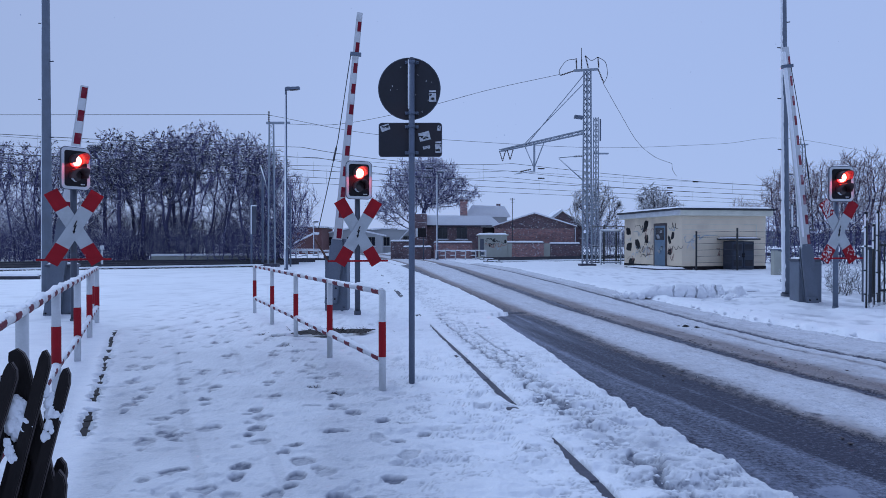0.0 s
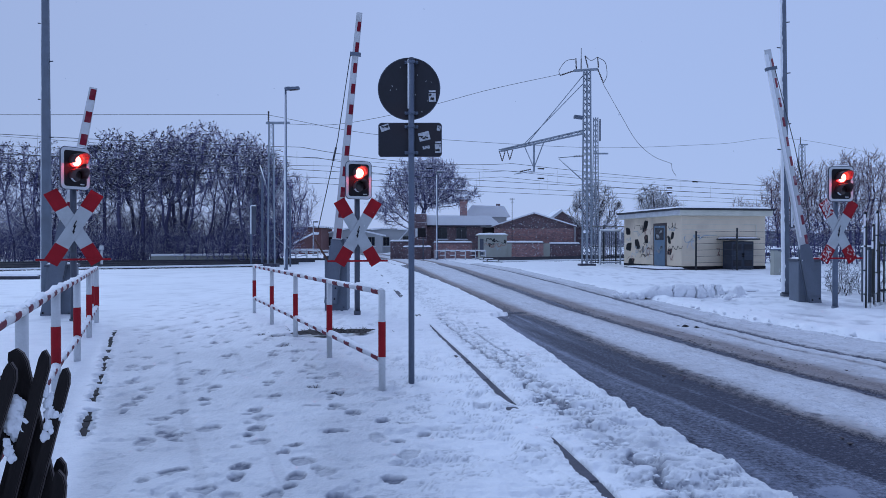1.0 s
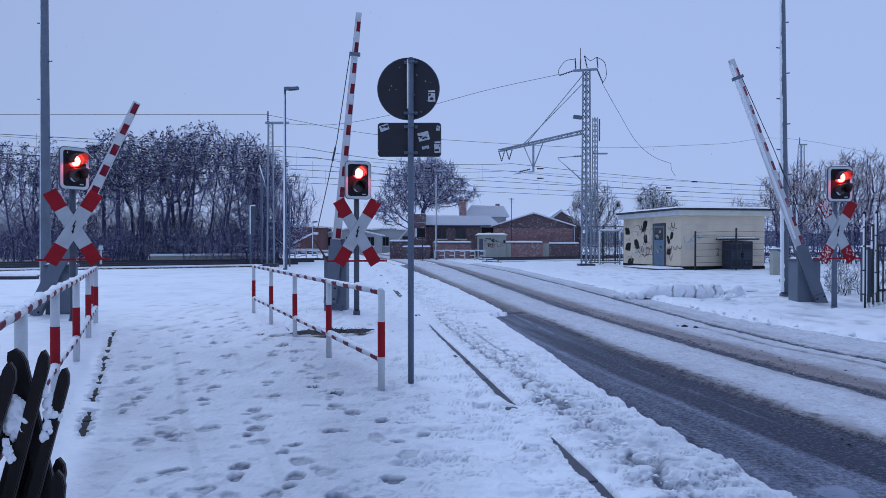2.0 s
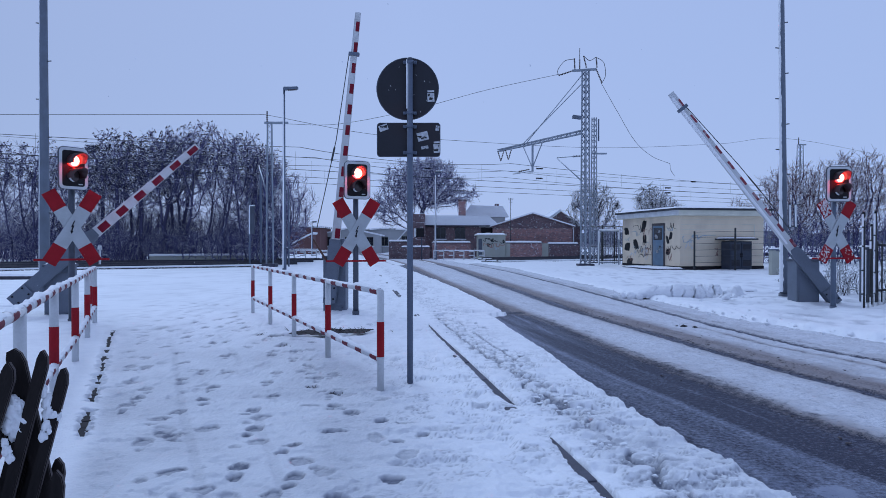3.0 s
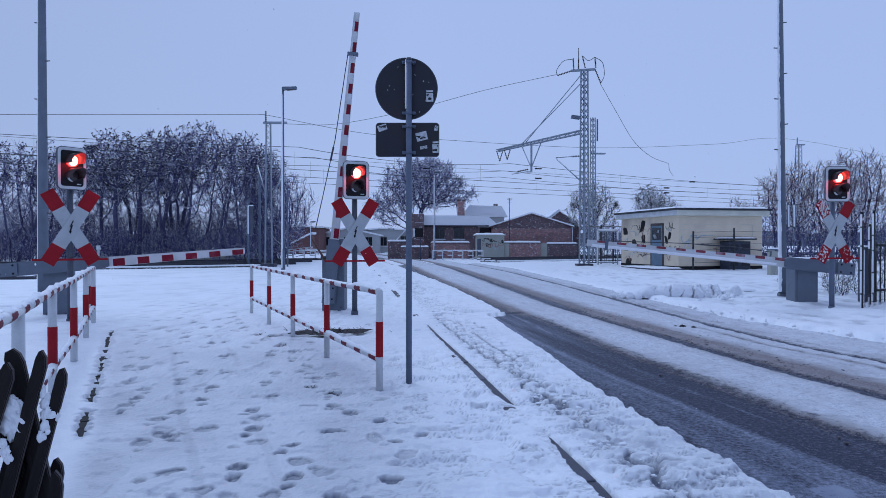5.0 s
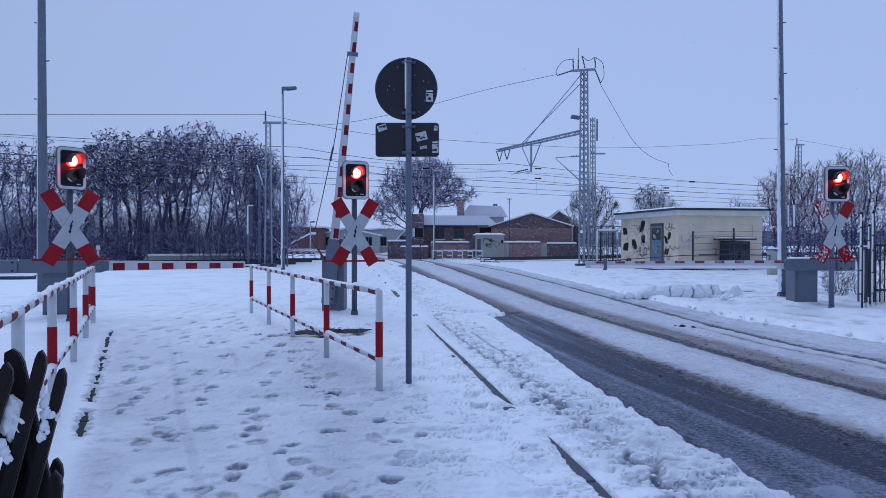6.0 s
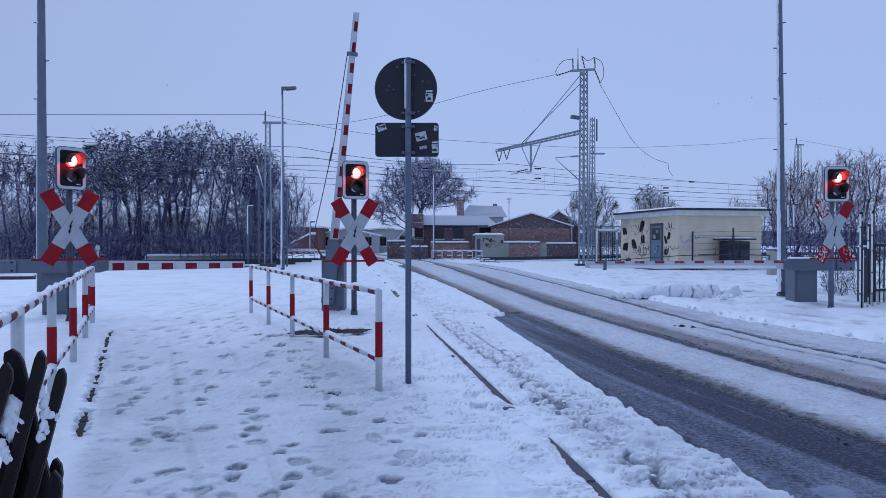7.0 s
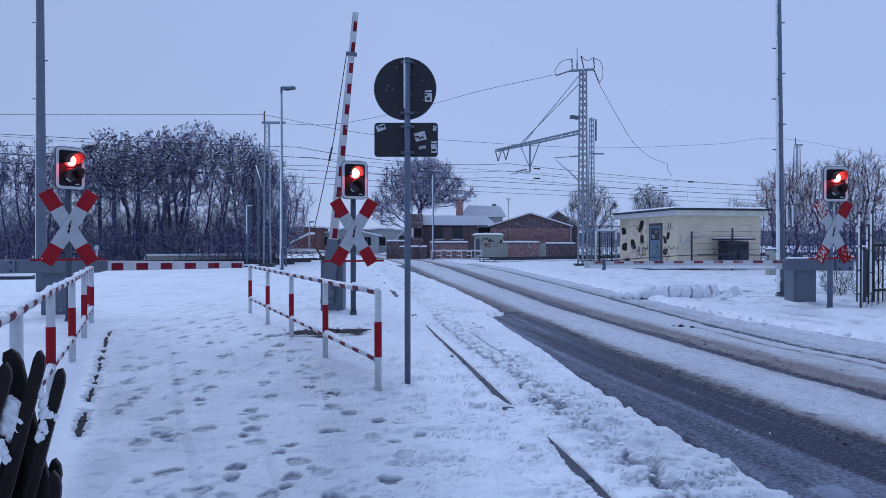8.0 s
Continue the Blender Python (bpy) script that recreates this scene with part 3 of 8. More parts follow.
    # crack shade and a general shade on the bank, painted into the colour
    packed_shade = packed_shade + 0.95 * crack + (0.10 + 0.10 * step(6, 4.6, Y)) * bank * step(10, 6, Y)
    pits = bank * near * step(0.60, 0.63, fbm(X * 7 + 20, Y * 13, 3)) * (0.25 + 0.75 * inner)
    h = h - 0.010 * pits
    # the pits' shade is coloured in as well
    packed_shade = packed_shade + 0.40 * pits
    # terraces of half-melted snow, steep towards the walker, and a crack along the bank's foot
    zone = step(-1.9, -0.5, X - kx) * step(0.05, -0.25, X - ex) * step(10, 7, Y)
    tn = fbm(X * 3.4 + 9, Y * 5.6, 4) + 0.025 * (fbm(X * 14, Y * 14, 2) - 0.5)
    terr = step(0.42, 0.43, tn) + step(0.48, 0.49, tn) + step(0.54, 0.55, tn) + step(0.60, 0.61, tn)
    h = h + zone * (0.0095 - 0.001 * bank) * (terr - 1.8)
    lips = step(0.47, 0.48, fbm(X * 2.3 + 31, Y * 6.0, 4)) + step(0.57, 0.58, fbm(X * 3.1 + 4, Y * 8.0, 3))
    h = h + 0.009 * (lips - 0.9) * on_way * step(11, 6, Y)
    scale = fbm(X * 4.2 + 31, Y * 8.0, 4)
    flat = bank * step(7.4, 5.8, Y)
    h = h + 0.011 * flat * (step(0.45, 0.458, scale) + step(0.53, 0.538, scale) + step(0.60, 0.608, scale) - 1.4)
    # dark lines under scale and terrace lips: shadow and melt, painted in
    packed_shade = packed_shade + 0.60 * flat * (np.exp(-((scale - 0.446) / 0.008) ** 2) + np.exp(-((scale - 0.526) / 0.008) ** 2)) * step(0.40, 0.5, fbm(X * 3, Y * 5 + 60, 2))
    packed_shade = packed_shade + zone * 0.55 * step(0.36, 0.48, fbm(X * 2.6 + 80, Y * 5, 3)) * (np.exp(-((tn - 0.418) / 0.009) ** 2) + np.exp(-((tn - 0.478) / 0.008) ** 2) + np.exp(-((tn - 0.538) / 0.008) ** 2) + np.exp(-((tn - 0.598) / 0.008) ** 2))
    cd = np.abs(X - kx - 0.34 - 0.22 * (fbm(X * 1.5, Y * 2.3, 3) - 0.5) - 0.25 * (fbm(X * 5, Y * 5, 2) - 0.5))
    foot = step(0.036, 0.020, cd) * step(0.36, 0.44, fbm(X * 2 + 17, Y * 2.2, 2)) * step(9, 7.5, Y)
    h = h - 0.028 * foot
    # the foot crack's darkness is put into the colour
    packed_shade = packed_shade + 1.0 * foot
    for off_, reach_ in ((0.27, 13.2), (0.56, 12.6)):
        gl = np.abs(X - kx - off_ - 0.03 * (fbm(X * 2, Y * 1.5, 2) - 0.5))
        line = step(0.026, 0.012, gl) * step(7.8, 8.6, Y) * step(reach_, reach_ - 1, Y) * step(0.30, 0.42, fbm(X * 2 + off_ * 40, Y * 1.4, 3))
        h = h - 0.012 * line
        packed_shade = packed_shade + 0.85 * line
    # hollows trodden into the snow beside the railing, lowered and darkened
    for cx, cy, a in ((-2.79, 10.44, 0.16), (-2.5, 10.26, 0.2), (-2.15, 9.31, 0.15), (-1.25, 6.63, 0.09), (-1.0, 6.33, 0.11), (-1.03, 6.1, 0.08), (-1.59, 8.2, 0.13), (-0.75, 5.6, 0.08), (-1.9, 8.9, 0.12)):
        rr = np.hypot((X - cx) / a, (Y - cy) / a) + 1.5 * (fbm(X * 9, Y * 9, 3) - 0.5)
        hole = step(0.75, 0.6, rr)
        h = h - 0.03 * hole
        packed_shade = packed_shade + 0.75 * hole
    # short slits where the trodden edge broke, lowered and darkened
    for cx, cy, a, tilt in ((-1.12, 5.85, 0.075, 0.1), (-0.93, 5.73, 0.06, -0.2), (-1.03, 6.30, 0.05, 0.5), (-0.97, 6.46, 0.07, -0.4), (-1.12, 6.40, 0.05, 0.3), (-0.49, 5.38, 0.055, 0.0), (-0.34, 5.27, 0.07, -0.15), (-0.33, 4.84, 0.06, -0.1),
                            (-0.30, 4.02, 0.07, -0.1), (-0.59, 3.77, 0.08, 0.0), (-0.42, 3.74, 0.06, 0.1), (-1.40, 7.3, 0.06, 0.4), (-1.52, 7.75, 0.07, -0.3), (-1.36, 7.05, 0.05, 0.0), (-0.80, 5.05, 0.10, -0.1), (-0.15, 5.0, 0.06, 0.1)):
        x, y = X - cx, Y - cy - tilt * (X - cx)
        rr = (np.abs(x) / a) ** 2 + (np.abs(y) / (0.020 + 0.004 * cy)) ** 2 + 1.1 * (fbm(X * 24, Y * 24, 2) - 0.5)
        slit = step(1.0, 0.8, rr)
        h = h - 0.03 * slit
        packed_shade = packed_shade + 0.85 * slit
    # the carriageway is cleared
    on_road = step(-0.06, 0.0, X - ex - wob * 0.40) * step(0.12, -0.12, X - fx + wob * 2)
    patch = step(0.16, 0.10, np.abs(Y - 13.95 - 0.25 * (X - 0.9) + 0.06 * (fbm(X * 6, Y * 6, 2) - 0.5))) * step(1.75, 1.55, X) * step(0.40, 0.50, X)
    on_road = np.maximum(on_road, patch)
    h = h * (1 - on_road) - 0.095 * on_road
    # the kerb and the edging strip melt through in streaks
    kd = X - kx + 0.005
    reach = np.interp(Y, [2.0, 3.8, 4.3, 4.7, 5.0, 5.1, 5.8, 5.95, 6.4, 7.2, 8.2, 9.0, 10.5, 11.0, 11.5, 12.5, 13.0], [0.060, 0.058, 0.052, 0.030, 0.010, -0.06, -0.06, 0.030, 0.062, 0.060, 0.048, 0.036, 0.030, 0.022, 0.010, -0.03, -0.03])
    reach = reach + 0.03 * (fbm(X * 2 + 5, Y * 5, 3) - 0.5) + 0.025 * (fbm(X * 22, Y * 18, 2) - 0.5) + 0.07 * (fbm(X * 8 + 3, Y * 7, 3) - 0.5) * step(5.6, 4.6, Y)
    bare = step(0.020, -0.012, kd) * step(-0.020, 0.022, kd + reach) * step(-0.01, 0.005, reach)
    thin = step(0.12, 0.0, -kd - reach) * step(0.02, -0.02, kd) * step(-0.01, 0.005, reach)
    h = np.where(thin > 0.01, np.maximum(h * (1 - 0.6 * thin), 0.027 + 0.004 * fbm(X * 40, Y * 26, 2)), h)
    packed_shade = packed_shade + 0.35 * thin * step(0.40, 0.62, fbm(X * 16, Y * 30, 3))
    h = h * (1 - bare) - 0.03 * bare
    ed = np.abs(X - EDGING(Y) + 0.05 * (fbm(X * 6, Y * 6) - 0.5))
    bare2 = step(0.060, 0.042, ed + 0.13 * (fbm(X * 9, Y * 24, 2) - 0.42)) * step(0.20, 0.26, fbm(X * 3.0, Y * 7.0, 2)) * step(0.10, 0.16, np.abs(Y - 5.85)) * step(13.0, 12.4, Y) * step(4.75, 5.05, Y)
    h = h - 0.075 * bare2
    # dark melted hollow behind the rail
    for cx, cy, a, b in ((-1.76, 10.5, 0.52, 0.40), (-1.42, 10.7, 0.35, 0.25), (-2.15, 10.4, 0.3, 0.25)):
        rr = ((X - cx) / a) ** 2 + ((Y - cy) / b) ** 2 + 1.1 * (fbm(X * 6, Y * 6) - 0.5)
        h = h - 0.05 * step(1.0, 0.75, rr)
    # footprints on the way
    rnd = random.Random(11)
    prints = []
    for x, y, ang in ((-1.26, 4.26, 8), (-0.88, 4.08, 0), (-1.03, 4.7, -12), (-1.41, 5.16, -4), (-1.57, 5.73, -6), (-2.11, 6.06, 22), (-2.64, 7.01, 18), (-1.54, 6.26, 5), (-2.2, 6.63, 8), (-2.31, 7.39, -5),
                      (-2.62, 7.56, 10), (-3.0, 8.0, -5), (-1.75, 6.86, 12), (-0.93, 5.86, 30), (-2.73, 6.16, 20)):
        prints.append((x, y, ang, 1.0, rnd.uniform(0.85, 1.0)))
    for x, y in ((-1.65, 4.17), (-2.03, 5.01), (-2.25, 5.44), (-1.77, 5.17), (-1.31, 4.84), (-1.45, 5.5), (-3.14, 6.96), (-2.82, 6.54), (-2.68, 5.86), (-3.48, 7.71), (-3.3, 7.71), (-0.91, 4.38), (-2.09, 4.81)):
        prints.append((x, y, rnd.uniform(-40, 40), 1.15, rnd.uniform(0.3, 0.5)))
    for lane in (0.12, 0.30, 0.46, 0.60, 0.75, 0.9):
        y, side = 8.2 + rnd.uniform(0, 0.6), 1
        while y < 16:
            a, b = float(EDGING(y)) + 0.25, float(np.interp(y, [2, 6.5, 13.7, 16], [1.0, -0.62, -3.8, -4.6])) - 0.2
            if rnd.random() < 0.8:
                prints.append((a + (b - a) * lane + side * 0.09 + rnd.uniform(-0.12, 0.12), y, rnd.uniform(-15, 35), 1.0, rnd.choice((0.5, 0.8, 1.0, 1.0))))
            y += rnd.uniform(0.45, 0.7)
            side = -side
    for _ in range(60):
        y = 3.0 + 9 * rnd.random() ** 1.2
        prints.append((rnd.uniform(float(EDGING(y)) + 0.3, float(KERB(y)) - 0.1), y, rnd.uniform(-60, 60), rnd.uniform(0.9, 1.1), rnd.choice((0.12, 0.2, 0.3, 0.45))))
    # two faint wheel lines of a hand cart
    for x0, x1, x2 in ((-1.33, -2.25, -3.18), (-0.88, -1.64, -2.43)):
        cx = np.interp(Y, [2.3, 3.81, 5.94, 8.2, 13], [x0 + 0.65, x0, x1, x2, x2 - 2.0])
        line = step(0.045, 0.025, np.abs(X - cx + 0.02 * (fbm(X * 2, Y * 2) - 0.5))) * step(12, 9, Y) * step(0.25, 0.5, fbm(X + 3, Y * 0.8 + x0, 2))
        h = h - 0.006 * line
        packed_shade = packed_shade + 0.12 * line
    for px, py, ang, size, f in prints:
        i0, i1 = np.searchsorted(xs, (px - 0.35, px + 0.35))
        j0, j1 = np.searchsorted(ys, (py - 0.35, py + 0.35))
        x, y = X[j0:j1, i0:i1] - px, Y[j0:j1, i0:i1] - py
        c, s = math.cos(radians(ang)), math.sin(radians(ang))
        u, v = (y * c - x * s) / size, (x * c + y * s) / size
        rough = 0.30 * (fbm((x + px) * 18, (y + py) * 18, 2) - 0.5)
        wide = 0.058 - 0.010 * np.tanh(u * 14)
        sole = (np.abs(u) / 0.082) ** 2.3 + (np.abs(v) / wide) ** 2.3 + rough
        heel = (np.abs(u + 0.165) / 0.038) ** 2.4 + (np.abs(v) / 0.042) ** 2.4 + rough
        if f < 0.5:
            sole, heel = sole + 1.4 * rough, heel + 0.5 - 2.5 * rough
        inside = np.maximum(step(1.08, 1.0, sole), step(1.09, 1.0, heel))
        # dark line along the print's far wall: its shadow, put into the colour
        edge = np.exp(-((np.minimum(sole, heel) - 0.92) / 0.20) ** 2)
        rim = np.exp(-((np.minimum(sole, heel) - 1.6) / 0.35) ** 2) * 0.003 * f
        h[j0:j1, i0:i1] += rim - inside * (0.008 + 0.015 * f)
        packed_shade[j0:j1, i0:i1] += inside * (0.10 + 0.66 * f) * (0.8 + 0.4 * fbm((x + px) * 9, (y + py) * 9, 2)) + 0.55 * f * edge * step(-0.06, 0.04, u)
    # rise of drifts outside the paved parts
    out = step(0.3, 2.5, X - fx) * step(60, 45, Y)
    h = h + out * (0.10 * fbm(X * 0.5, Y * 0.5) + 0.03 * fbm(X * 2, Y * 2))
    berm = np.exp(-((X - fx - 0.18) / 0.22) ** 2) * step(30, 20, Y) * np.clip(fbm(X * 5, Y * 4, 3) - 0.35, 0, 1)
    h = h + 0.16 * berm
    worn = step(0.2, 1.0, X - fx) * step(26, 18, Y) * step(0.53, 0.60, fbm(X * 1.4 + 3, Y * 1.1, 4))
    h = h - 0.03 * worn
    packed_shade = packed_shade + 0.22 * worn
    rough = step(8, 12, Y) * step(45, 30, Y) * step(0.0, -0.4, X - kx)
    packed_shade = packed_shade + rough * (0.05 * step(0.50, 0.60, fbm(X * 2.0 + 12, Y * 0.9, 4)) + 0.20 * step(0.63, 0.68, fbm(X * 6.0, Y * 2.2, 3)))
    h = h + rough * 0.02 * (fbm(X * 2.4, Y * 1.2, 3) - 0.5)
    side = step(0.3, 1.2, X - fx) * step(40, 28, Y)
    packed_shade = packed_shade + side * (0.06 * step(0.50, 0.58, fbm(X * 1.3 + 6, Y * 0.7, 4)) + 0.35 * step(0.63, 0.68, fbm(X * 4.0, Y * 1.6, 3)))
    off = step(0.0, -1.5, X - EDGING(Y)) * step(60, 40, Y)
    # faint shade beyond the edging strip, painted into the snow
    packed_shade = packed_shade + 0.13 * step(0.05, -0.1, X - EDGING(Y)) * step(12, 7, Y)
    h = h + off * 0.06 * fbm(X * 0.6, Y * 0.6)
    for c in (49.0, 54.3, 59.6):
        lane = step(3.2, 2.2, np.abs(Y - c - 0.6 * X) * 0.857)
        h = h * (1 - lane) - 0.02 * lane
    # plain snow behind the walker
    keep = np.maximum(step(1.5, 2.28, Y), on_road)
    h, packed_shade = h * keep + 0.032 * (1 - keep), packed_shade * keep
    tagged(new("snow_cover", grid_mesh("snow", X, Y, h, M_SNOW, [("packed_shade", packed_shade)])), "trodden and ploughed snow over pavement, verge and road", "snow", kind="structure")


def kerb():
    root = thing("kerb", pose(0, 0, 0), "wet dark concrete kerbstones showing through the snow", "kerb", kind="structure")
    bm = box(B(), (0, 0, 0), (0.12, 0.985, 0.22), bev=0.012)
    me = mesh_of(bm, M_CONC)
    y = -2.0
    while y < 46:
        x0, x1 = float(KERB(y)), float(KERB(y + 1))
        ob = new("kerbstone", me)
        ob.parent = root
        ob.matrix_basis = pose((x0 + x1) / 2 - 0.062, y + 0.5, -0.088 + 0.003 * math.sin(y * 5), 0, 0, -math.degrees(math.atan2(x1 - x0, 1)))
        y += 1.0
    root2 = thing("edging_strip", pose(0, 0, 0), "dark brick edging strip beside the snowy pavement", "edging", kind="structure")
    me2 = mesh_of(box(B(), (0, 0, 0), (0.10, 0.195, 0.12), bev=0.01), M_SOIL)
    y = 3.6
    while y < 13.4:
        x0, x1 = float(EDGING(y)), float(EDGING(y + 0.2))
        s = math.hypot(x1 - x0, 0.2) / 0.2
        ob = new("edging_brick", me2)
        ob.parent = root2
        ob.matrix_basis = pose((x0 + x1) / 2, y + 0.1, -0.062 + 0.004 * math.sin(y * 7), 0, 0, -math.degrees(math.atan2(x1 - x0, 0.2)))
        y += 0.2 / s


def snow_clods():
    """Loose crumbs and clods of ploughed snow along the kerb, the wheel tracks and on the heap."""
    rs = np.random.RandomState(5)
    bm = B()
    bmesh.ops.create_icosphere(bm, subdivisions=2, radius=1)
    ico = np.array([v.co[:] for v in bm.verts])
    tri = np.array([[v.index for v in f.verts] for f in bm.faces])
    bm.free()
    cx, cy, cz, cr = [], [], [], []
    for _ in range(330):
        y = 3.2 + 11 * rs.rand() ** 1.5
        k, e = float(KERB(y)), float(EDGE(y))
        u = rs.beta(1.3, 2.4)
        cx.append(k + 0.12 + (e - k - 0.05) * u * 0.75), cy.append(y)
        cz.append(0.028 + 0.03 * u * (1 - u) * 2), cr.append((0.006 + 0.030 * rs.rand() ** 4) * min(1.0, (y - 2.2) / 3.5))
    for _ in range(330):
        y = 3.4 + 9 * rs.rand() ** 1.6
        x = float(RUT1(y)) + 0.50 + rs.normal() * 0.16
        cx.append(x), cy.append(y), cz.append(float(road_bed(x, y)) + 0.010), cr.append(0.004 + 0.010 * rs.rand() ** 4)
    for _ in range(700):
        y = 5.5 + 11 * rs.rand() ** 1.3
        x = float(RUT2(y)) + 0.10 + abs(rs.normal()) * 0.22
        cx.append(x), cy.append(y), cz.append(float(road_bed(x, y)) + 0.016), cr.append(0.005 + 0.015 * rs.rand() ** 4)
    for _ in range(80):
        a, r = rs.rand() * 6.3, rs.rand() ** 0.6
        hx = rs.choice([7.0, 7.1, 7.3, 7.2])
        cx.append(hx + 0.4 * r * math.cos(a)), cy.append(17.0 + 0.5 * r * math.sin(a) - 0.2 * (hx - 6)), cz.append(0.05 + 0.05 * (1 - r)), cr.append(0.02 + 0.06 * rs.rand() ** 2)
    for _ in range(240):
        y = 8.5 + 12 * rs.rand()
        cx.append(float(FAR(y)) + 0.15 + rs.normal() * 0.30), cy.append(y), cz.append(0.025), cr.append(0.006 + 0.034 * rs.rand() ** 4)
    road_part = range(330, 1360)
    n = len(cx)
    c = np.stack([cx, cy, cz], 1)
    dirs = rs.normal(size=(n, 6, 3))
    shape = 1 + 0.16 * np.sin(np.einsum("vk,nmk->nvm", ico, dirs) * 2.4 + rs.rand(n, 1, 6) * 6).sum(2)[:, :, None]
    squash = np.stack([0.8 + 0.6 * rs.rand(n), 0.8 + 0.6 * rs.rand(n), 0.30 + 0.35 * rs.rand(n) + 0.35 * (np.arange(n) >= 1360)], 1)
    v = c[:, None, :] + ico[None] * shape * squash[:, None, :] * np.array(cr)[:, None, None]
    f = tri[None] + (np.arange(n) * len(ico))[:, None, None]
    me = bpy.data.meshes.new("clods")
    me.from_pydata(v.reshape(-1, 3).tolist(), [], f.reshape(-1, 3).tolist())
    me.polygons.foreach_set("use_smooth", np.ones(len(me.polygons), dtype=bool))
    me.materials.append(M_CAP)
    me.materials.append(M_SLUSH)
    own = np.repeat(np.array([1 if k in road_part else 0 for k in range(n)], dtype=np.int32), len(tri))
    me.polygons.foreach_set("material_index", own)
    tagged(new("snow_clods", me), "loose crumbs and clods of ploughed snow", "snow", kind="stuff")


ground()
road()
snow()
kerb()
snow_clods()


def snow_heap():
    """A long block of shoved snow, cracked across, with a ball of snow at its end."""
    root = thing("snow_heap", pose(4.49, 17.69, 0, 0, 0, -15), "long cracked block of shoved snow beside the road", "snow heap")
    bm = B()
    nu, nv, ln, dp = 220, 60, 2.47, 0.75
    g = []
    for j in range(nv + 1):
        row = []
        for i in range(nu + 1):
            x, v = ln * i / nu, j / nv
            end = min(1.0, x / 0.75) ** 0.7 * min(1.0, max(0.0, ln - x) / 0.10) ** 0.5
            crumble = min(1.0, max(0.0, (x - 1.55) / 0.35)) + 0.5 * max(0.0, 1 - x / 0.7)
            top = (0.25 + 0.09 * min(1.0, x / 1.4) + 0.04 * noise.noise((x * 2.5, 0, 2))) * end
            # front face up to v = 0.45, then the rounded top falling away behind
            if v < 0.45:
                u = v / 0.45
                y, z = 0.10 - 0.06 * math.sin(u * math.pi) + 0.10 * u * u, top * u ** 0.85
            else:
                u = (v - 0.45) / 0.55
                y, z = 0.20 + (dp - 0.20) * u, top * (1 + 0.06 * math.sin(u * 3.1)) * (1 - u ** 2.2)
            lump = 0.5 * noise.noise((x * 7, v * 6, 5)) + 0.35 * noise.noise((x * 17, v * 13, 8)) + 0.25 * noise.noise((x * 34, v * 26, 3))
            push = lump * (0.035 + 0.065 * crumble) * end * math.sin(math.pi * min(1.0, v * 1.15 + 0.02))
            y, z = y - push * (0.8 if v < 0.5 else 0.1), z + push * (0.25 if v < 0.4 else 0.8)
            for k, (xc, deep) in enumerate(((0.85, 0.08), (1.22, 0.15), (1.50, 0.13), (1.76, 0.17), (2.02, 0.10), (2.28, 0.12))):
                w = abs(x - xc - 0.12 * noise.noise((k * 3.1, v * 3, k)) - 0.018 * noise.noise((k, v * 14, 2)))
                cut = deep * max(0.0, 1 - w / 0.030) * max(0.0, 0.75 + 0.9 * noise.noise((k * 2.7, v * 5, 1.5)))
                y, z = y + cut * (1 if v < 0.6 else 0), z - cut * (0.9 if v > 0.3 else 0.1)
            row.append(bm.verts.new((x, y, max(-0.02, z))))
        g.append(row)
    for j in range(nv):
        for i in range(nu):
            bm.faces.new((g[j][i], g[j][i + 1], g[j + 1][i + 1], g[j + 1][i])).smooth = True
    part("snow_block", bm, M_CAP, root)
    for x, y, z, r in ((2.71, 0.12, 0.13, 0.22), (2.60, 0.30, 0.08, 0.16), (2.90, 0.05, 0.03, 0.12), (2.52, -0.02, 0.05, 0.10), (2.80, -0.15, 0.02, 0.10), (0.05, 0.15, 0.03, 0.10), (0.25, 0.05, 0.04, 0.12), (0.45, 0.0, 0.05, 0.10), (-0.15, 0.25, 0.02, 0.07)):
        bm = B()
        bmesh.ops.create_icosphere(bm, subdivisions=4, radius=r)
        for v in bm.verts:
            v.co *= 1 + 0.35 * noise.noise(v.co * 7 + Vector((x, y, 0))) + 0.14 * noise.noise(v.co * 22)
        for fc in bm.faces:
            fc.smooth = True
        part("snow_lump", bm, M_CAP, root).matrix_basis = pose(x, y, z)


snow_heap()


def dirt_lump(x, y, r):
    bm = B()
    bmesh.ops.create_icosphere(bm, subdivisions=2, radius=r)
    for v in bm.verts:
        v.co *= 1 + 0.7 * noise.noise(v.co * 20 + Vector((x, y, 0)))
        v.co.z *= 0.6
    solo("dirt_lump", bm, M_SOIL, pose(x, y, -0.01), "small dark lump of dirt lying on the snowy road", "dirt", "lumps of dirt on the road")


dirt_lump(4.02, 11.7, 0.055)
dirt_lump(4.16, 11.56, 0.04)
dirt_lump(3.92, 11.74, 0.03)


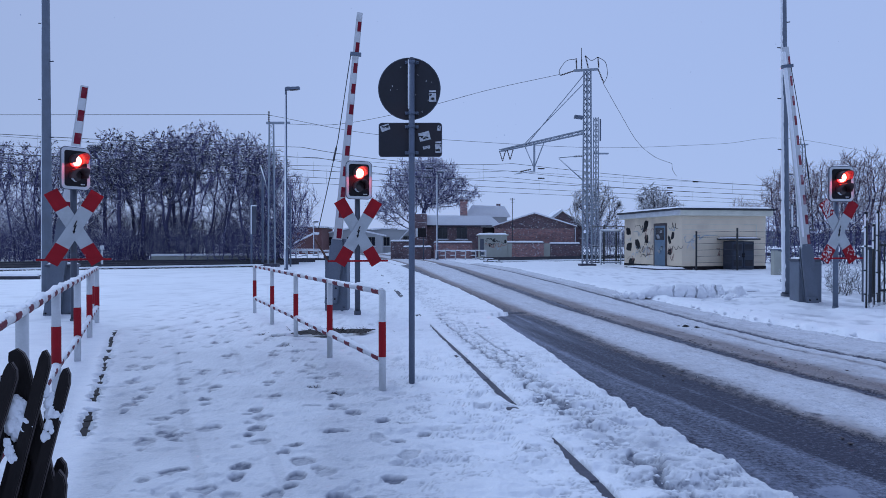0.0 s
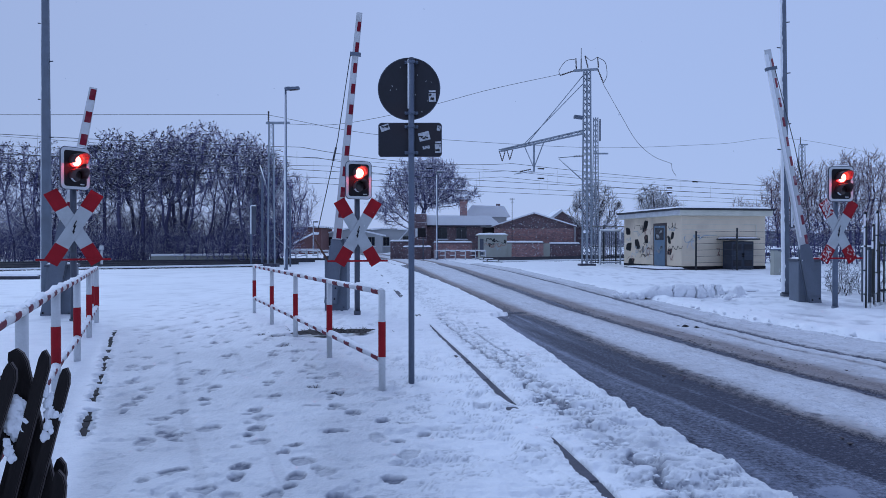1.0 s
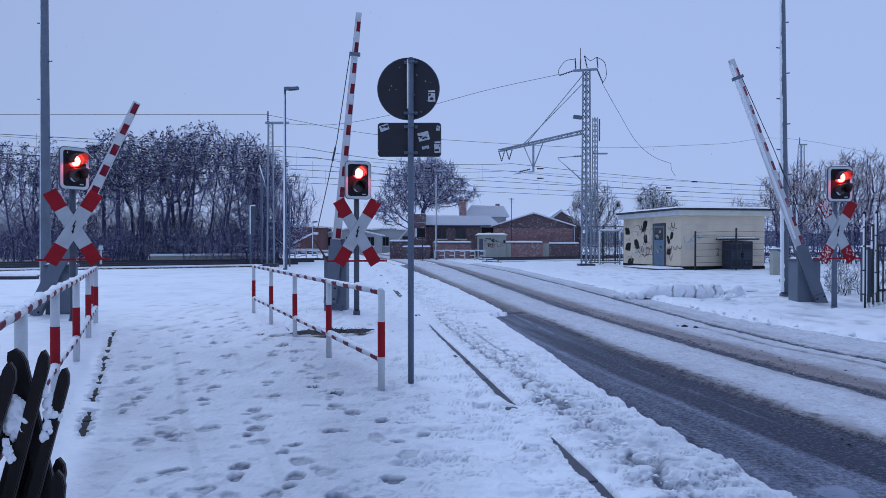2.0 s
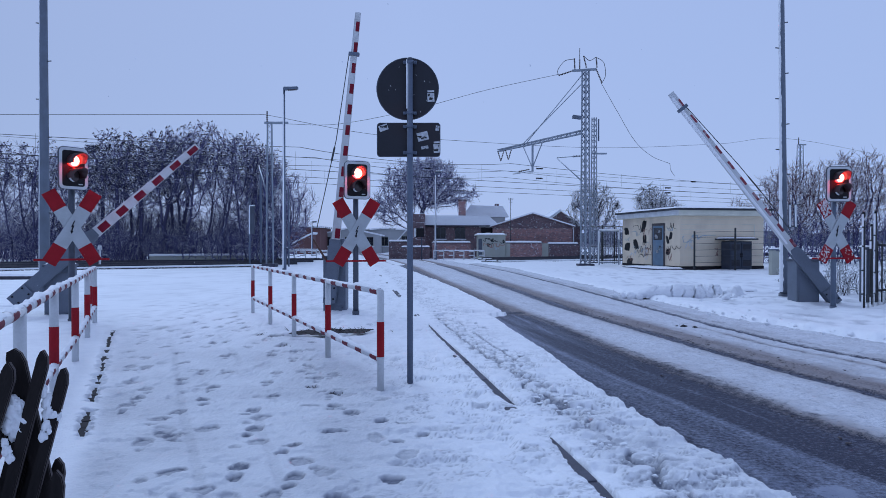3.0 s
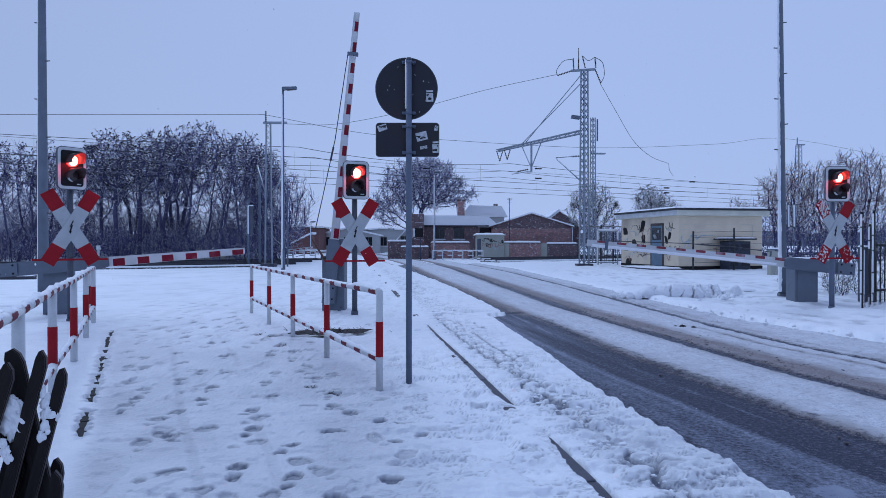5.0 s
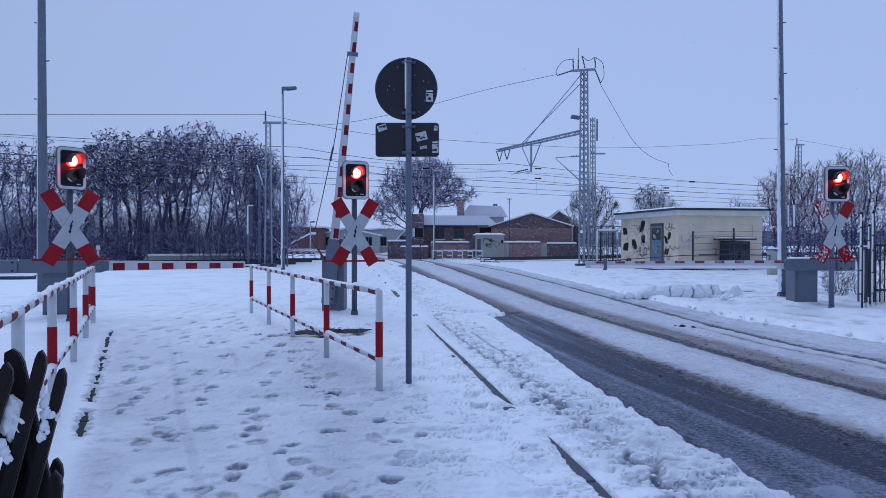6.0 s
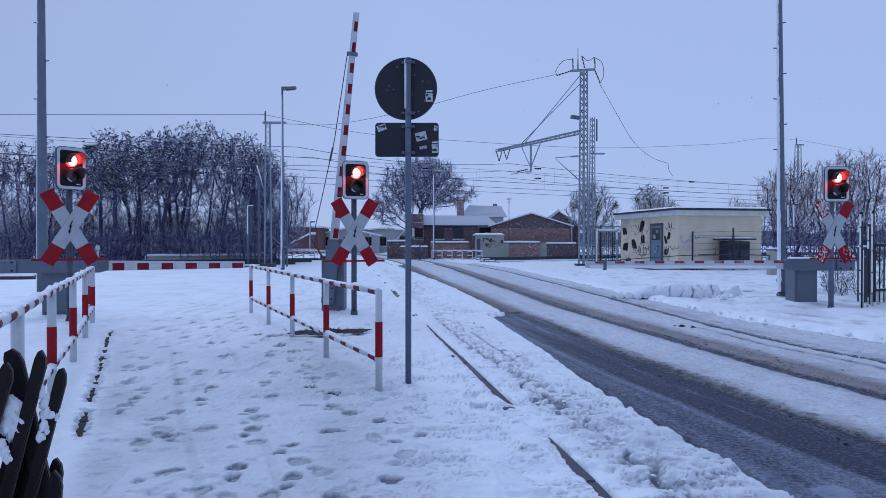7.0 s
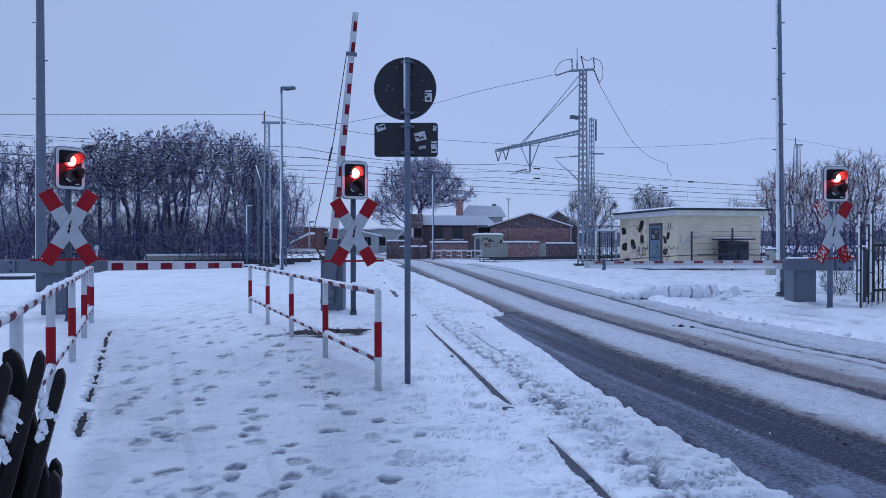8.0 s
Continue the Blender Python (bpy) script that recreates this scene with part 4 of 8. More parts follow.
# ---- things at the crossing ----
def railing(name, pts, label, top, r=0.033):
    """Pipe railing: posts with a red band, a top rail and a low rail in red and white lengths, snow on the rails."""
    root = thing(name, pose(0, 0, 0), label, "railing", "pedestrian railings")
    for k, (x, y) in enumerate(pts):
        post = part("post", tube(B(), (x, y, -0.12), (x, y, top), r, n=14), M_WHITE, root)
        part("red_band", tube(B(), (x, y, 0.33), (x, y, 0.66), r + 0.0025, n=14, caps=False), M_RED, post)
    for z, dz in ((top - 0.01, 0), (0.31, 0)):
        for k in range(len(pts) - 1):
            p, q = Vector((*pts[k], z)), Vector((*pts[k + 1], z))
            n = max(2, round((q - p).length / 0.235))
            rail = part("top_rail" if z > 0.6 else "low_rail", tube(B(), p, q, r - 0.002, n=12), M_RAILWHITE, root)
            for i in range(0, n, 2):
                a, b = p.lerp(q, (i + 0.15) / n), p.lerp(q, (i + 1.0) / n)
                part("red_stripe", tube(B(), a, b, r, n=12, caps=False), M_RAILRED, rail)
            bm = B()
            m = 60
            rnd = random.Random(k + int(z * 100))
            d = (q - p).normalized()
            s = d.cross(Vector((0, 0, 1)))
            prev = None
            for i in range(m + 1):
                c = p.lerp(q, i / m) + Vector((0, 0, r * 0.72))
                k_ = max(0.0, 0.42 + 1.5 * noise.noise((c.x * 4.2, c.y * 4.2, z * 5)))
                hh, wd = r * 0.7 * min(1.2, k_), r * 0.8 * min(1.0, k_ * 1.6)
                ring = [bm.verts.new(c + s * wd), bm.verts.new(c + s * wd * 0.6 + Vector((0, 0, hh))), bm.verts.new(c - s * wd * 0.6 + Vector((0, 0, hh))), bm.verts.new(c - s * wd)]
                if prev:
                    for j in range(3):
                        bm.faces.new((prev[j], prev[j + 1], ring[j + 1], ring[j])).smooth = True
                prev = ring
            part("snow_ridge", bm, M_CAP, rail)
    return root


STEP_A = [(-0.60 - 0.795 * i, 6.52 + 1.795 * i) for i in range(5)]
railing("pipe_railing", STEP_A, "red and white pipe railing with snow beside the footpath", 0.95)
STEP_B = [(-1.87, 2.53), (-2.65, 4.33), (-3.45, 6.13), (-4.23, 7.95), (-5.12, 9.95), (-5.92, 11.75)]
railing("pipe_railing", STEP_B, "red and white pipe railing with snow at the fence side", 0.985, 0.038)
extra = thing("end_post", pose(-6.2, 12.15, 0), "short red and white post at the railing's end", "post")
part("post", tube(B(), (0, 0, -0.1), (0, 0, 0.98), 0.031, n=14), M_WHITE, extra)
part("red_band", tube(B(), (0, 0, 0.33), (0, 0, 0.645), 0.0335, n=14, caps=False), M_RED, extra)


def road_sign():
    root = thing("road_sign", pose(-0.34, 6.86, 0), "back of a round road sign and plate with worn stickers", "road sign")
    pole = part("pole", tube(B(), (0, 0, -0.15), (0, 0, 3.205), 0.030, n=18), M_GALV, root)
    part("pole_cap", tube(B(), (0, 0, 3.195), (0, 0, 3.22), 0.032, 0.028, n=18), M_DKGREY, pole)
    bm = B()
    bmesh.ops.create_cone(bm, cap_ends=True, segments=72, radius1=0.306, radius2=0.306, depth=0.016, matrix=pose(-0.025, 0.05, 2.925, 90))
    disc = part("round_plate", bm, M_SIGN, root)
    bm = B()
    for i in range(72):
        a, b = 2 * math.pi * i / 72, 2 * math.pi * (i + 1) / 72
        tube(bm, (-0.025 + 0.305 * math.cos(a), 0.045, 2.925 + 0.305 * math.sin(a)), (-0.025 + 0.305 * math.cos(b), 0.045, 2.925 + 0.305 * math.sin(b)), 0.006, n=5, caps=False)
    part("rim", bm, M_DKGREY, disc)
    plate = part("lower_plate", outline(B(), rounded(0.625, 0.335, 0.03, cx=-0.015, cz=2.42), 0.04, 0.055), M_SIGN, root)
    bm = B()
    pts = rounded(0.622, 0.332, 0.03, cx=-0.015, cz=2.42)
    for (x0, z0), (x1, z1) in zip(pts, pts[1:] + pts[:1]):
        tube(bm, (x0, 0.04, z0), (x1, 0.04, z1), 0.0045, n=5, caps=False)
    part("rim", bm, M_DKGREY, plate)
    for z in (3.18, 2.68, 2.545, 2.29):
        bm = tube(B(), (0, 0, z - 0.014), (0, 0, z + 0.014), 0.037, n=18)
        box(bm, (0.052, 0.02, z), (0.03, 0.035, 0.028), bev=0.004)
        box(bm, (-0.052, 0.02, z), (0.03, 0.035, 0.028), bev=0.004)
        tube(bm, (0.058, -0.01, z), (0.058, 0.04, z), 0.007, n=6)
        tube(bm, (-0.058, -0.01, z), (-0.058, 0.04, z), 0.007, n=6)
        part("clamp", bm, M_GALV, root)
    for (x, z, w, h, r), lines in (((0.205, 2.84, 0.070, 0.085, 2), 1), ((0.125, 2.455, 0.11, 0.085, 14), 0), ((0.265, 2.335, 0.066, 0.085, 3), 1), ((-0.265, 2.54, 0.09, 0.06, 20), 0), ((0.27, 2.535, 0.035, 0.05, -10), 0), ((0.145, 2.345, 0.07, 0.03, 10), 0)):
        owner = disc if z > 2.7 else plate
        y = 0.0395 if z > 2.7 else 0.0385
        bm = box(B(), (x, y, z), (w, 0.002, h), (0, -r, 0))
        if lines:
            part("sticker", box(B(), (x, y, z + h * 0.72), (w * 0.95, 0.002, h * 0.2), (0, -r, 0)), M_STICK, owner, "worn pale sticker")
        st = part("sticker", bm, M_STICK, owner, "worn pale sticker")
        rnd = random.Random(int(1000 * (x + z)))
        for k in range(4):
            part("print", box(B(), (x + rnd.uniform(-0.3, 0.3) * w, y - 0.002 - 0.0005 * k, z + rnd.uniform(-0.32, 0.32) * h), (w * rnd.uniform(0.15, 0.42), 0.002, h * rnd.uniform(0.1, 0.25)), (0, rnd.uniform(-30, 30), 0)), M_GRAF1, st)
    bm = tube(B(), (-0.027, -0.012, 2.72), (-0.027, -0.012, 3.2), 0.011, n=6)
    part("wind_blown_snow", bm, M_CAP, root)
    bm = B()
    rnd = random.Random(4)
    for _ in range(14):
        a, r = rnd.uniform(0, 6.3), 0.29 * rnd.random() ** 0.5
        box(bm, (-0.025 + r * math.cos(a), 0.0405, 2.925 + r * math.sin(a)), (0.004, 0.003, rnd.uniform(0.005, 0.016)), (0, rnd.uniform(-40, 40), 0))
    part("scratches", bm, M_STICK, disc)


road_sign()


def signal(x, y, yaw, board_z, cross_z, label, board_turn=0.0, steel=M_DKGREY):
    """Crossing signal: post, St Andrew's cross with a bolt, a red bar, and a board with two hooded lamps."""
    root = thing("crossing_signal", pose(x, y, 0, 0, 0, yaw), label, "railway signal", "crossing signals")
    part("post", tube(B(), (0, 0.06, -0.15), (0, 0.06, board_z + 0.36), 0.052, n=18), steel, root)
    part("post_foot", tube(B(), (0, 0.06, -0.1), (0, 0.06, 0.10), 0.066, n=18), steel, root)
    half, w, lean = 0.70, 0.225, 31
    for sgn, yy in ((1, -0.030), (-1, -0.012)):
        arm = part("cross_arm", box(B(), (0, yy, cross_z), (w, 0.012, 2 * half), (0, sgn * lean, 0), bev=0.003), M_CROSS, root)
        for end in (1, -1):
            d = Vector((math.sin(radians(lean)) * sgn, 0, math.cos(radians(lean)))) * end
            c = Vector((0, yy, cross_z)) + d * (half - 0.165)
            part("red_tip", box(B(), c, (w + 0.004, 0.017, 0.334), (0, sgn * lean, 0), bev=0.002), M_RED, arm)
    bolt = [(0.030, 0.14), (-0.032, -0.01), (-0.004, 0.005), (-0.030, -0.09), (-0.048, -0.078), (-0.018, -0.155), (0.016, -0.085), (-0.004, -0.09), (0.036, 0.045), (0.006, 0.03), (0.050, 0.14)]
    part("bolt_symbol", outline(B(), [(a * 0.85, cross_z + b * 0.78 + 0.01) for a, b in bolt], -0.042, -0.037), M_BLACK, root)
    part("crossbar", box(B(), (0, -0.02, cross_z - 0.545), (1.16, 0.02, 0.035), bev=0.004), M_RED, root, "thin red metal bar")
    bt = pose(0, -0.06, board_z, 0, 0, board_turn)
    board = part("light_board", outline(B(), rounded(0.47, 0.68, 0.06), -0.03, 0.0), M_BLACK, root)
    board.matrix_basis = bt
    bm = B()
    o, i = rounded(0.49, 0.70, 0.075), rounded(0.395, 0.605, 0.045)
    n = len(o)
    vo, vi = [[bm.verts.new((a, -0.036, b)) for a, b in ring] for ring in (o, i)]
    wo, wi = [[bm.verts.new((a, -0.026, b)) for a, b in ring] for ring in (o, i)]
    for k in range(n):
        j = (k + 1) % n
        bm.faces.new((vo[k], vo[j], vi[j], vi[k])), bm.faces.new((wo[j], wo[k], wi[k], wi[j]))
        bm.faces.new((vo[j], vo[k], wo[k], wo[j])), bm.faces.new((vi[k], vi[j], wi[j], wi[k]))
    bmesh.ops.recalc_face_normals(bm, faces=bm.faces)
    part("white_border", bm, M_WHITE, board)
    for z, lit in ((0.13, True), (-0.12, False)):
        bm = B()
        bmesh.ops.create_uvsphere(bm, u_segments=24, v_segments=12, radius=0.105, matrix=pose(0, -0.032, z) @ Matrix.Diagonal((1, 0.28, 1, 1)))
        for f in bm.faces:
            f.smooth = True
        part("lit_lens" if lit else "unlit_lens", bm, M_LAMPON if lit else M_LENS, board, "glowing red lens" if lit else "dull unlit lens")
        if lit:
            bm = B()
            bmesh.ops.create_uvsphere(bm, u_segments=20, v_segments=10, radius=0.088, matrix=pose(0, -0.052, z) @ Matrix.Diagonal((1, 0.35, 1, 1)))
            part("lamp_core", bm, M_CORE, board)
        bm = B()
        n, r = 22, 0.118
        rows = []
        for i in range(n + 1):
            a = radians(-25 + 230 * i / n)
            ln = 0.32 * (0.62 + 0.38 * math.sin(max(0, min(math.pi, a))))
            c, s = math.cos(a), math.sin(a)
            rows.append([bm.verts.new((rr * c, yy, z + rr * s)) for rr, yy in ((r, -0.03), (r, -0.03 - ln), (r - 0.008, -0.03 - ln), (r - 0.008, -0.03))])
        for p, q in zip(rows, rows[1:]):
            for k in range(3):
                bm.faces.new((p[k], q[k], q[k + 1], p[k + 1])).smooth = True
        part("hood", bm, M_HOOD, board)
        # the sky's reflection on the lens, modelled as a pale crescent plate
        arc = [(0.112 * math.cos(radians(t)), z + 0.112 * math.sin(radians(t))) for t in range(100, 262, 9)]
        arc += [(0.025 + 0.112 * math.cos(radians(t)) * 0.9, z + 0.112 * math.sin(radians(t)) * 0.96) for t in range(255, 104, -10)]
        part("lens_glint", outline(B(), arc, -0.066, -0.060), M_STICK, board, "pale crescent for the sky reflected in the lens")
    # added red point light ahead of the lens, to spill glow on the board
    glow_lamp = new("signal_glow", bpy.data.lights.new("signal_glow", "POINT"))
    glow_lamp.data.energy, glow_lamp.data.color, glow_lamp.data.shadow_soft_size = 5.5, (1.0, 0.05, 0.06), 0.05
    glow_lamp.matrix_world = root.matrix_basis @ bt @ pose(0, -0.27, 0.11)
    bm = B()
    ring_o, ring_i = rounded(0.512, 0.722, 0.085), rounded(0.488, 0.698, 0.075)
    vo, vi = [[bm.verts.new((a, -0.030, b)) for a, b in ring] for ring in (ring_o, ring_i)]
    wo = [bm.verts.new((a, -0.002, b)) for a, b in ring_o]
    for k in range(n_rim := len(ring_o)):
        j = (k + 1) % n_rim
        bm.faces.new((vo[k], vo[j], vi[j], vi[k])), bm.faces.new((vo[j], vo[k], wo[k], wo[j]))
    bmesh.ops.recalc_face_normals(bm, faces=bm.faces)
    part("dark_rim", bm, M_DKGREY, board)
    part("name_strip", box(B(), (0.12, -0.033, -0.265), (0.07, 0.004, 0.018)), M_STICK, board)
    bm = snow_cap(B(), -0.17, -0.03, 0.17, 0.01, 0.350, 0.03, seed=3)
    part("snow_on_top", bm, M_CAP, board)
    part("mount", box(B(), (0, 0.05, 0), (0.16, 0.10, 0.3), bev=0.01), M_DKGREY, board)
    return root


signal(-6.35, 11.85, 38, 2.66, 1.66, "railway crossing signal with red light and weathered St Andrew's cross", 20)
signal(-1.68, 13.25, 18, 2.585, 1.60, "railway crossing signal with red light beside the footpath barrier", 5)
far_signal = signal(7.98, 14.2, 13, 2.59, 1.63, "railway crossing signal with red light and snow-specked cross", -12, M_GALV)
rnd = random.Random(4)
for k in range(190):
    sx, sz = ((-1, 1), (1, 1), (-1, -1), (1, -1))[0 if k < 125 else (2 if k < 172 else 3)]
    u = rnd.uniform(0.40, 0.70)
    v = rnd.uniform(-0.105, 0.105) if k < 125 else -0.10 * sx * sz + rnd.uniform(-0.02, 0.16) * sx * sz
    a = radians(31)
    bm = B()
    bmesh.ops.create_icosphere(bm, subdivisions=1, radius=rnd.uniform(0.005, 0.015))
    for q in bm.verts:
        q.co *= 1 + 0.8 * noise.noise(q.co * 40 + Vector((k, 0, 0)))
        q.co.y *= 0.15
        q.co.z *= 1.5
    part("plastered_snow", bm, M_WHITE, far_signal).matrix_basis = pose(sx * u * math.sin(a) + v * math.cos(a), -0.040, 1.63 + sz * u * math.cos(a) - sx * sz * v * math.sin(a), 0, rnd.uniform(-60, 60), 0)


def barrier(x, y, yaw, pivot_z, length, start, label, cab=(0.46, 0.95), plate=(-1.05, 0.93, 0.25), band=0.45, half_red=False, rest=84.0, tip_w=0.13, root_w=0.19, clamp=True, red=(-0.10, 0.74), first=0.09):
    """Crossing barrier: a drive cabinet and a boom with its counterweight plate; the boom is returned for its motion."""
    root = thing("crossing_barrier", pose(x, y, 0, 0, 0, yaw), label, "barrier", "crossing barriers")
    w, h = cab
    off = -0.10 if yaw > 90 else 0.0
    cabinet = part("drive_cabinet", box(B(), (off, 0.16, h / 2 - 0.08), (w, 0.42, h + 0.16), bev=0.018), M_GREY, root)
    part("cabinet_door", box(B(), (off, -0.056 if yaw < 90 else 0.376, h / 2), (w * 0.82, 0.012, h * 0.78), bev=0.004), M_GREY, cabinet)
    part("cabinet_lid", box(B(), (off, 0.16, h + 0.025), (w + 0.05, 0.47, 0.05), bev=0.012), M_DKGREY, cabinet)
    part("snow_on_lid", snow_cap(B(), off - w / 2, -0.03, off + w / 2, 0.36, h + 0.045, 0.035, seed=5), M_CAP, cabinet)
    for sx in (-0.7, 0.7):
        part("bolt", tube(B(), (off + sx * w / 2, -0.052 if yaw < 90 else 0.372, 0.08), (off + sx * w / 2, -0.07 if yaw < 90 else 0.39, 0.08), 0.014, n=8), M_DKGREY, cabinet)
    part("shaft", tube(B(), (0, -0.16, pivot_z), (0, 0.42, pivot_z), 0.05, n=16), M_DKGREY, root)
    yb = -0.14 if yaw < 90 else 0.44
    boom = part("boom", B(), M_WHITE, root)
    bm = B()
    nseg = 12
    rings = []
    for i in range(nseg + 1):
        u = i / nseg
        hw, th = (root_w + (tip_w - root_w) * u) / 2, (0.075 - 0.03 * u) / 2
        xx = start + (length - start) * u
        rings.append([bm.verts.new((xx, sy * th, sz * hw)) for sy, sz in ((-1, -1), (1, -1), (1, 1), (-1, 1))])
    for p, q in zip(rings, rings[1:]):
        for k in range(4):
            bm.faces.new((p[k], p[(k + 1) % 4], q[(k + 1) % 4], q[k]))
    bm.faces.new(rings[0]), bm.faces.new(rings[-1])
    bmesh.ops.recalc_face_normals(bm, faces=bm.faces)
    bmesh.ops.bevel(bm, geom=[ed for ed in bm.edges if abs((ed.verts[0].co - ed.verts[1].co).normalized().x) > 0.9], offset=0.01, segments=2, affect="EDGES")
    bm.to_mesh(boom.data)
    bm.free()
    xx = start + first
    while xx + band * 0.5 < length + 0.02:
        u = (xx + band * 0.25 - start) / (length - start)
        hw, th = root_w + (tip_w - root_w) * u, 0.075 - 0.03 * u
        zc, hh = hw * red[0], hw * red[1]
        part("red_band", box(B(), (xx + band * 0.25, 0, zc), (band * 0.48, th + 0.005, hh), bev=0.002), M_BOOMDUST if half_red else M_BOOMRED, boom)
        xx += band
    p0, p1, ph = plate
    bm = outline(B(), [(p0, -ph * 0.5), (p1 - 0.15, -ph * 0.5), (p1, -ph * 0.32), (p1, ph * 0.32), (p1 - 0.15, ph * 0.5), (p0, ph * 0.5)], -0.06, -0.02)
    part("counterweight_plate", bm, M_GREY, boom, "grey steel counterweight arm")
    bm = outline(B(), [(p0, -ph * 0.5), (p1 - 0.15, -ph * 0.5), (p1, -ph * 0.32), (p1, ph * 0.32), (p1 - 0.15, ph * 0.5), (p0, ph * 0.5)], 0.025, 0.06)
    part("counterweight_plate", bm, M_GREY, boom, "grey steel counterweight arm")
    bm = box(B(), (p0 + 0.2, 0, 0), (0.38, 0.2, ph * 0.9), bev=0.01)
    part("weight", bm, M_GREY, boom)
    for bx in (p0 + 0.1, p0 + 0.32):
        for bz in (-0.3, 0.3):
            bm = tube(B(), (bx, -0.115, bz * ph), (bx, 0.115, bz * ph), 0.018, n=8)
            part("bolt", bm, M_BLACK, boom)
    if clamp:
        part("clamp", box(B(), (length - clamp, 0, 0), (0.07, 0.09, tip_w + 0.10), bev=0.008), M_GALV, boom)
    if half_red:
        bm = B()
        knots = [Vector((length - 0.45, 0, tip_w * 0.6)), Vector((length * 0.55, 0, 0.20)), Vector((length * 0.32, 0, 0.23)), Vector((0.75, 0, 0.20))]
        for p, q in zip(knots, knots[1:]):
            tube(bm, p, q, 0.009, n=6)
        tube(bm, knots[1].lerp(knots[2], 0.3), knots[1].lerp(knots[2], 0.7), 0.017, n=6)
        part("stay_cable", bm, M_WIRE, boom)
        part("stay_bracket", beam(B(), (0.75, 0, 0.0), (0.74, 0, 0.22), 0.03), M_GALV, boom)
        part("plastered_snow", box(B(), ((length + 0.5) / 2, -0.002, -root_w * 0.24), (length - 0.7, 0.082, root_w * 0.34), bev=0.02), M_CAP, boom)
    boom.matrix_basis = pose(0, yb, pivot_z, 0, -rest, 0)
    return root, boom, yb


barrier_a, boom_a, ya = barrier(-7.2, 12.95, 15, 0.97, 3.38, 0.90, "grey crossing barrier with a short red and white boom", clamp=0, band=0.43, plate=(-0.98, 0.93, 0.25))
barrier_b, boom_b, yb_ = barrier(7.86, 15.6, 180, 0.925, 4.75, 0.35, "grey crossing barrier with a long pale boom over the road", clamp=0.42, cab=(0.50, 1.0), plate=(-1.08, 0.45, 0.26), band=0.432, half_red=True, red=(0.32, 0.32), tip_w=0.14, root_w=0.20)
barrier_c, boom_c, yc = barrier(-2.25, 14.25, 0, 1.02, 5.06, 0.45, "grey crossing barrier with its red and white boom raised", clamp=0.84, first=0.02, cab=(0.46, 1.08), plate=(-0.85, 0.44, 0.26), band=0.42, rest=84.3, tip_w=0.115, root_w=0.17, red=(-0.17, 0.60))
# hanging stay and worn lever of the raised boom
bm = B()
pts = [Vector((-1.93, 14.1, 5.22)), Vector((-1.99, 14.1, 4.83)), Vector((-2.19, 14.1, 3.50)), Vector((-2.43, 14.1, 2.40)), Vector((-2.59, 14.1, 1.69))]
for p, q in zip(pts, pts[1:]):
    tube(bm, p, q, 0.009, n=6)
tube(bm, pts[2].lerp(pts[3], 0.15), pts[2].lerp(pts[3], 0.4), 0.02, n=6)
part("stay_cable", bm, M_WIRE, barrier_c).matrix_parent_inverse = barrier_c.matrix_basis.inverted()
part("release_lever", beam(B(), (-0.13, -0.1, 1.0), (-0.42, -0.1, 1.47), 0.035), M_RUST, barrier_c)
part("top_housing", box(B(), (0.05, 0.1, 1.28), (0.32, 0.3, 0.42), bev=0.04), M_GREY, barrier_c)


def tall_pole(x, y, r0, r1, h, label, bolts, seed, side, wide):
    root = thing("steel_pole", pose(x, y, 0), label, "pole", "tall steel poles")
    part("shaft", tube(B(), (0, 0, -0.15), (0, 0, h), r0, r1, n=22), M_GREY, root)
    part("collar", tube(B(), (0, 0, -0.1), (0, 0, 0.16), r0 + 0.025, n=22), M_DKGREY, root)
    bm = B()
    prev = None
    for i in range(160):
        z = 0.2 + (h - 0.3) * i / 159
        r = r0 + (r1 - r0) * z / h
        mid = radians(side)
        wd = radians(wide) * max(0.3, 1 + 0.5 * noise.noise((seed * 3.1, 0, z * 1.3)) + 0.35 * noise.noise((seed, 4, z * 9)))
        ring = [bm.verts.new((r * k * math.cos(mid + wd * s), r * k * math.sin(mid + wd * s), z)) for s, k in ((-1, 0.985), (-0.8, 1.03), (-0.4, 1.04), (0, 1.04), (0.4, 1.04), (0.8, 1.03), (1, 0.985))]
        if prev:
            for j in range(6):
                bm.faces.new((prev[j], prev[j + 1], ring[j + 1], ring[j])).smooth = True
        prev = ring
    part("wind_blown_snow", bm, M_CAP, root)
    if bolts:
        for k in range(int(h / bolts)):
            z = 1.2 + k * bolts
            if z > h - 0.2:
                break
            s = 1 if k % 2 else -1
            r = r0 + (r1 - r0) * z / h
            part("step_bolt", tube(B(), (s * r * 0.8, 0, z), (s * (r + 0.085), 0, z + 0.01), 0.014, n=6), M_DKGREY, root)
    return root


tall_pole(-9.5, 16.5, 0.125, 0.075, 9.5, "tall grey steel pole with snow stuck to one side", 0.9, 2, 216, 18)
right_pole = tall_pole(8.33, 17.06, 0.10, 0.060, 9.5, "tall grey steel mast with step bolts and blown snow", 0.62, 5, 194, 42)
right_pole.matrix_basis = pose(8.33, 17.06, 0, 0, -0.8, 0)
for dx, z0, z1 in ((0.16, 1.75, 2.35), (0.30, 1.75, 2.35)):
    part("bracket_tube", tube(B(), (dx, 0, z0), (dx, 0, z1), 0.035, n=10), M_GALV, right_pole)
    part("wind_blown_snow", beam(B(), (dx - 0.012, -0.030, z0 + 0.04), (dx - 0.012, -0.030, z1 - 0.03), 0.034, 0.02), M_CAP, right_pole)
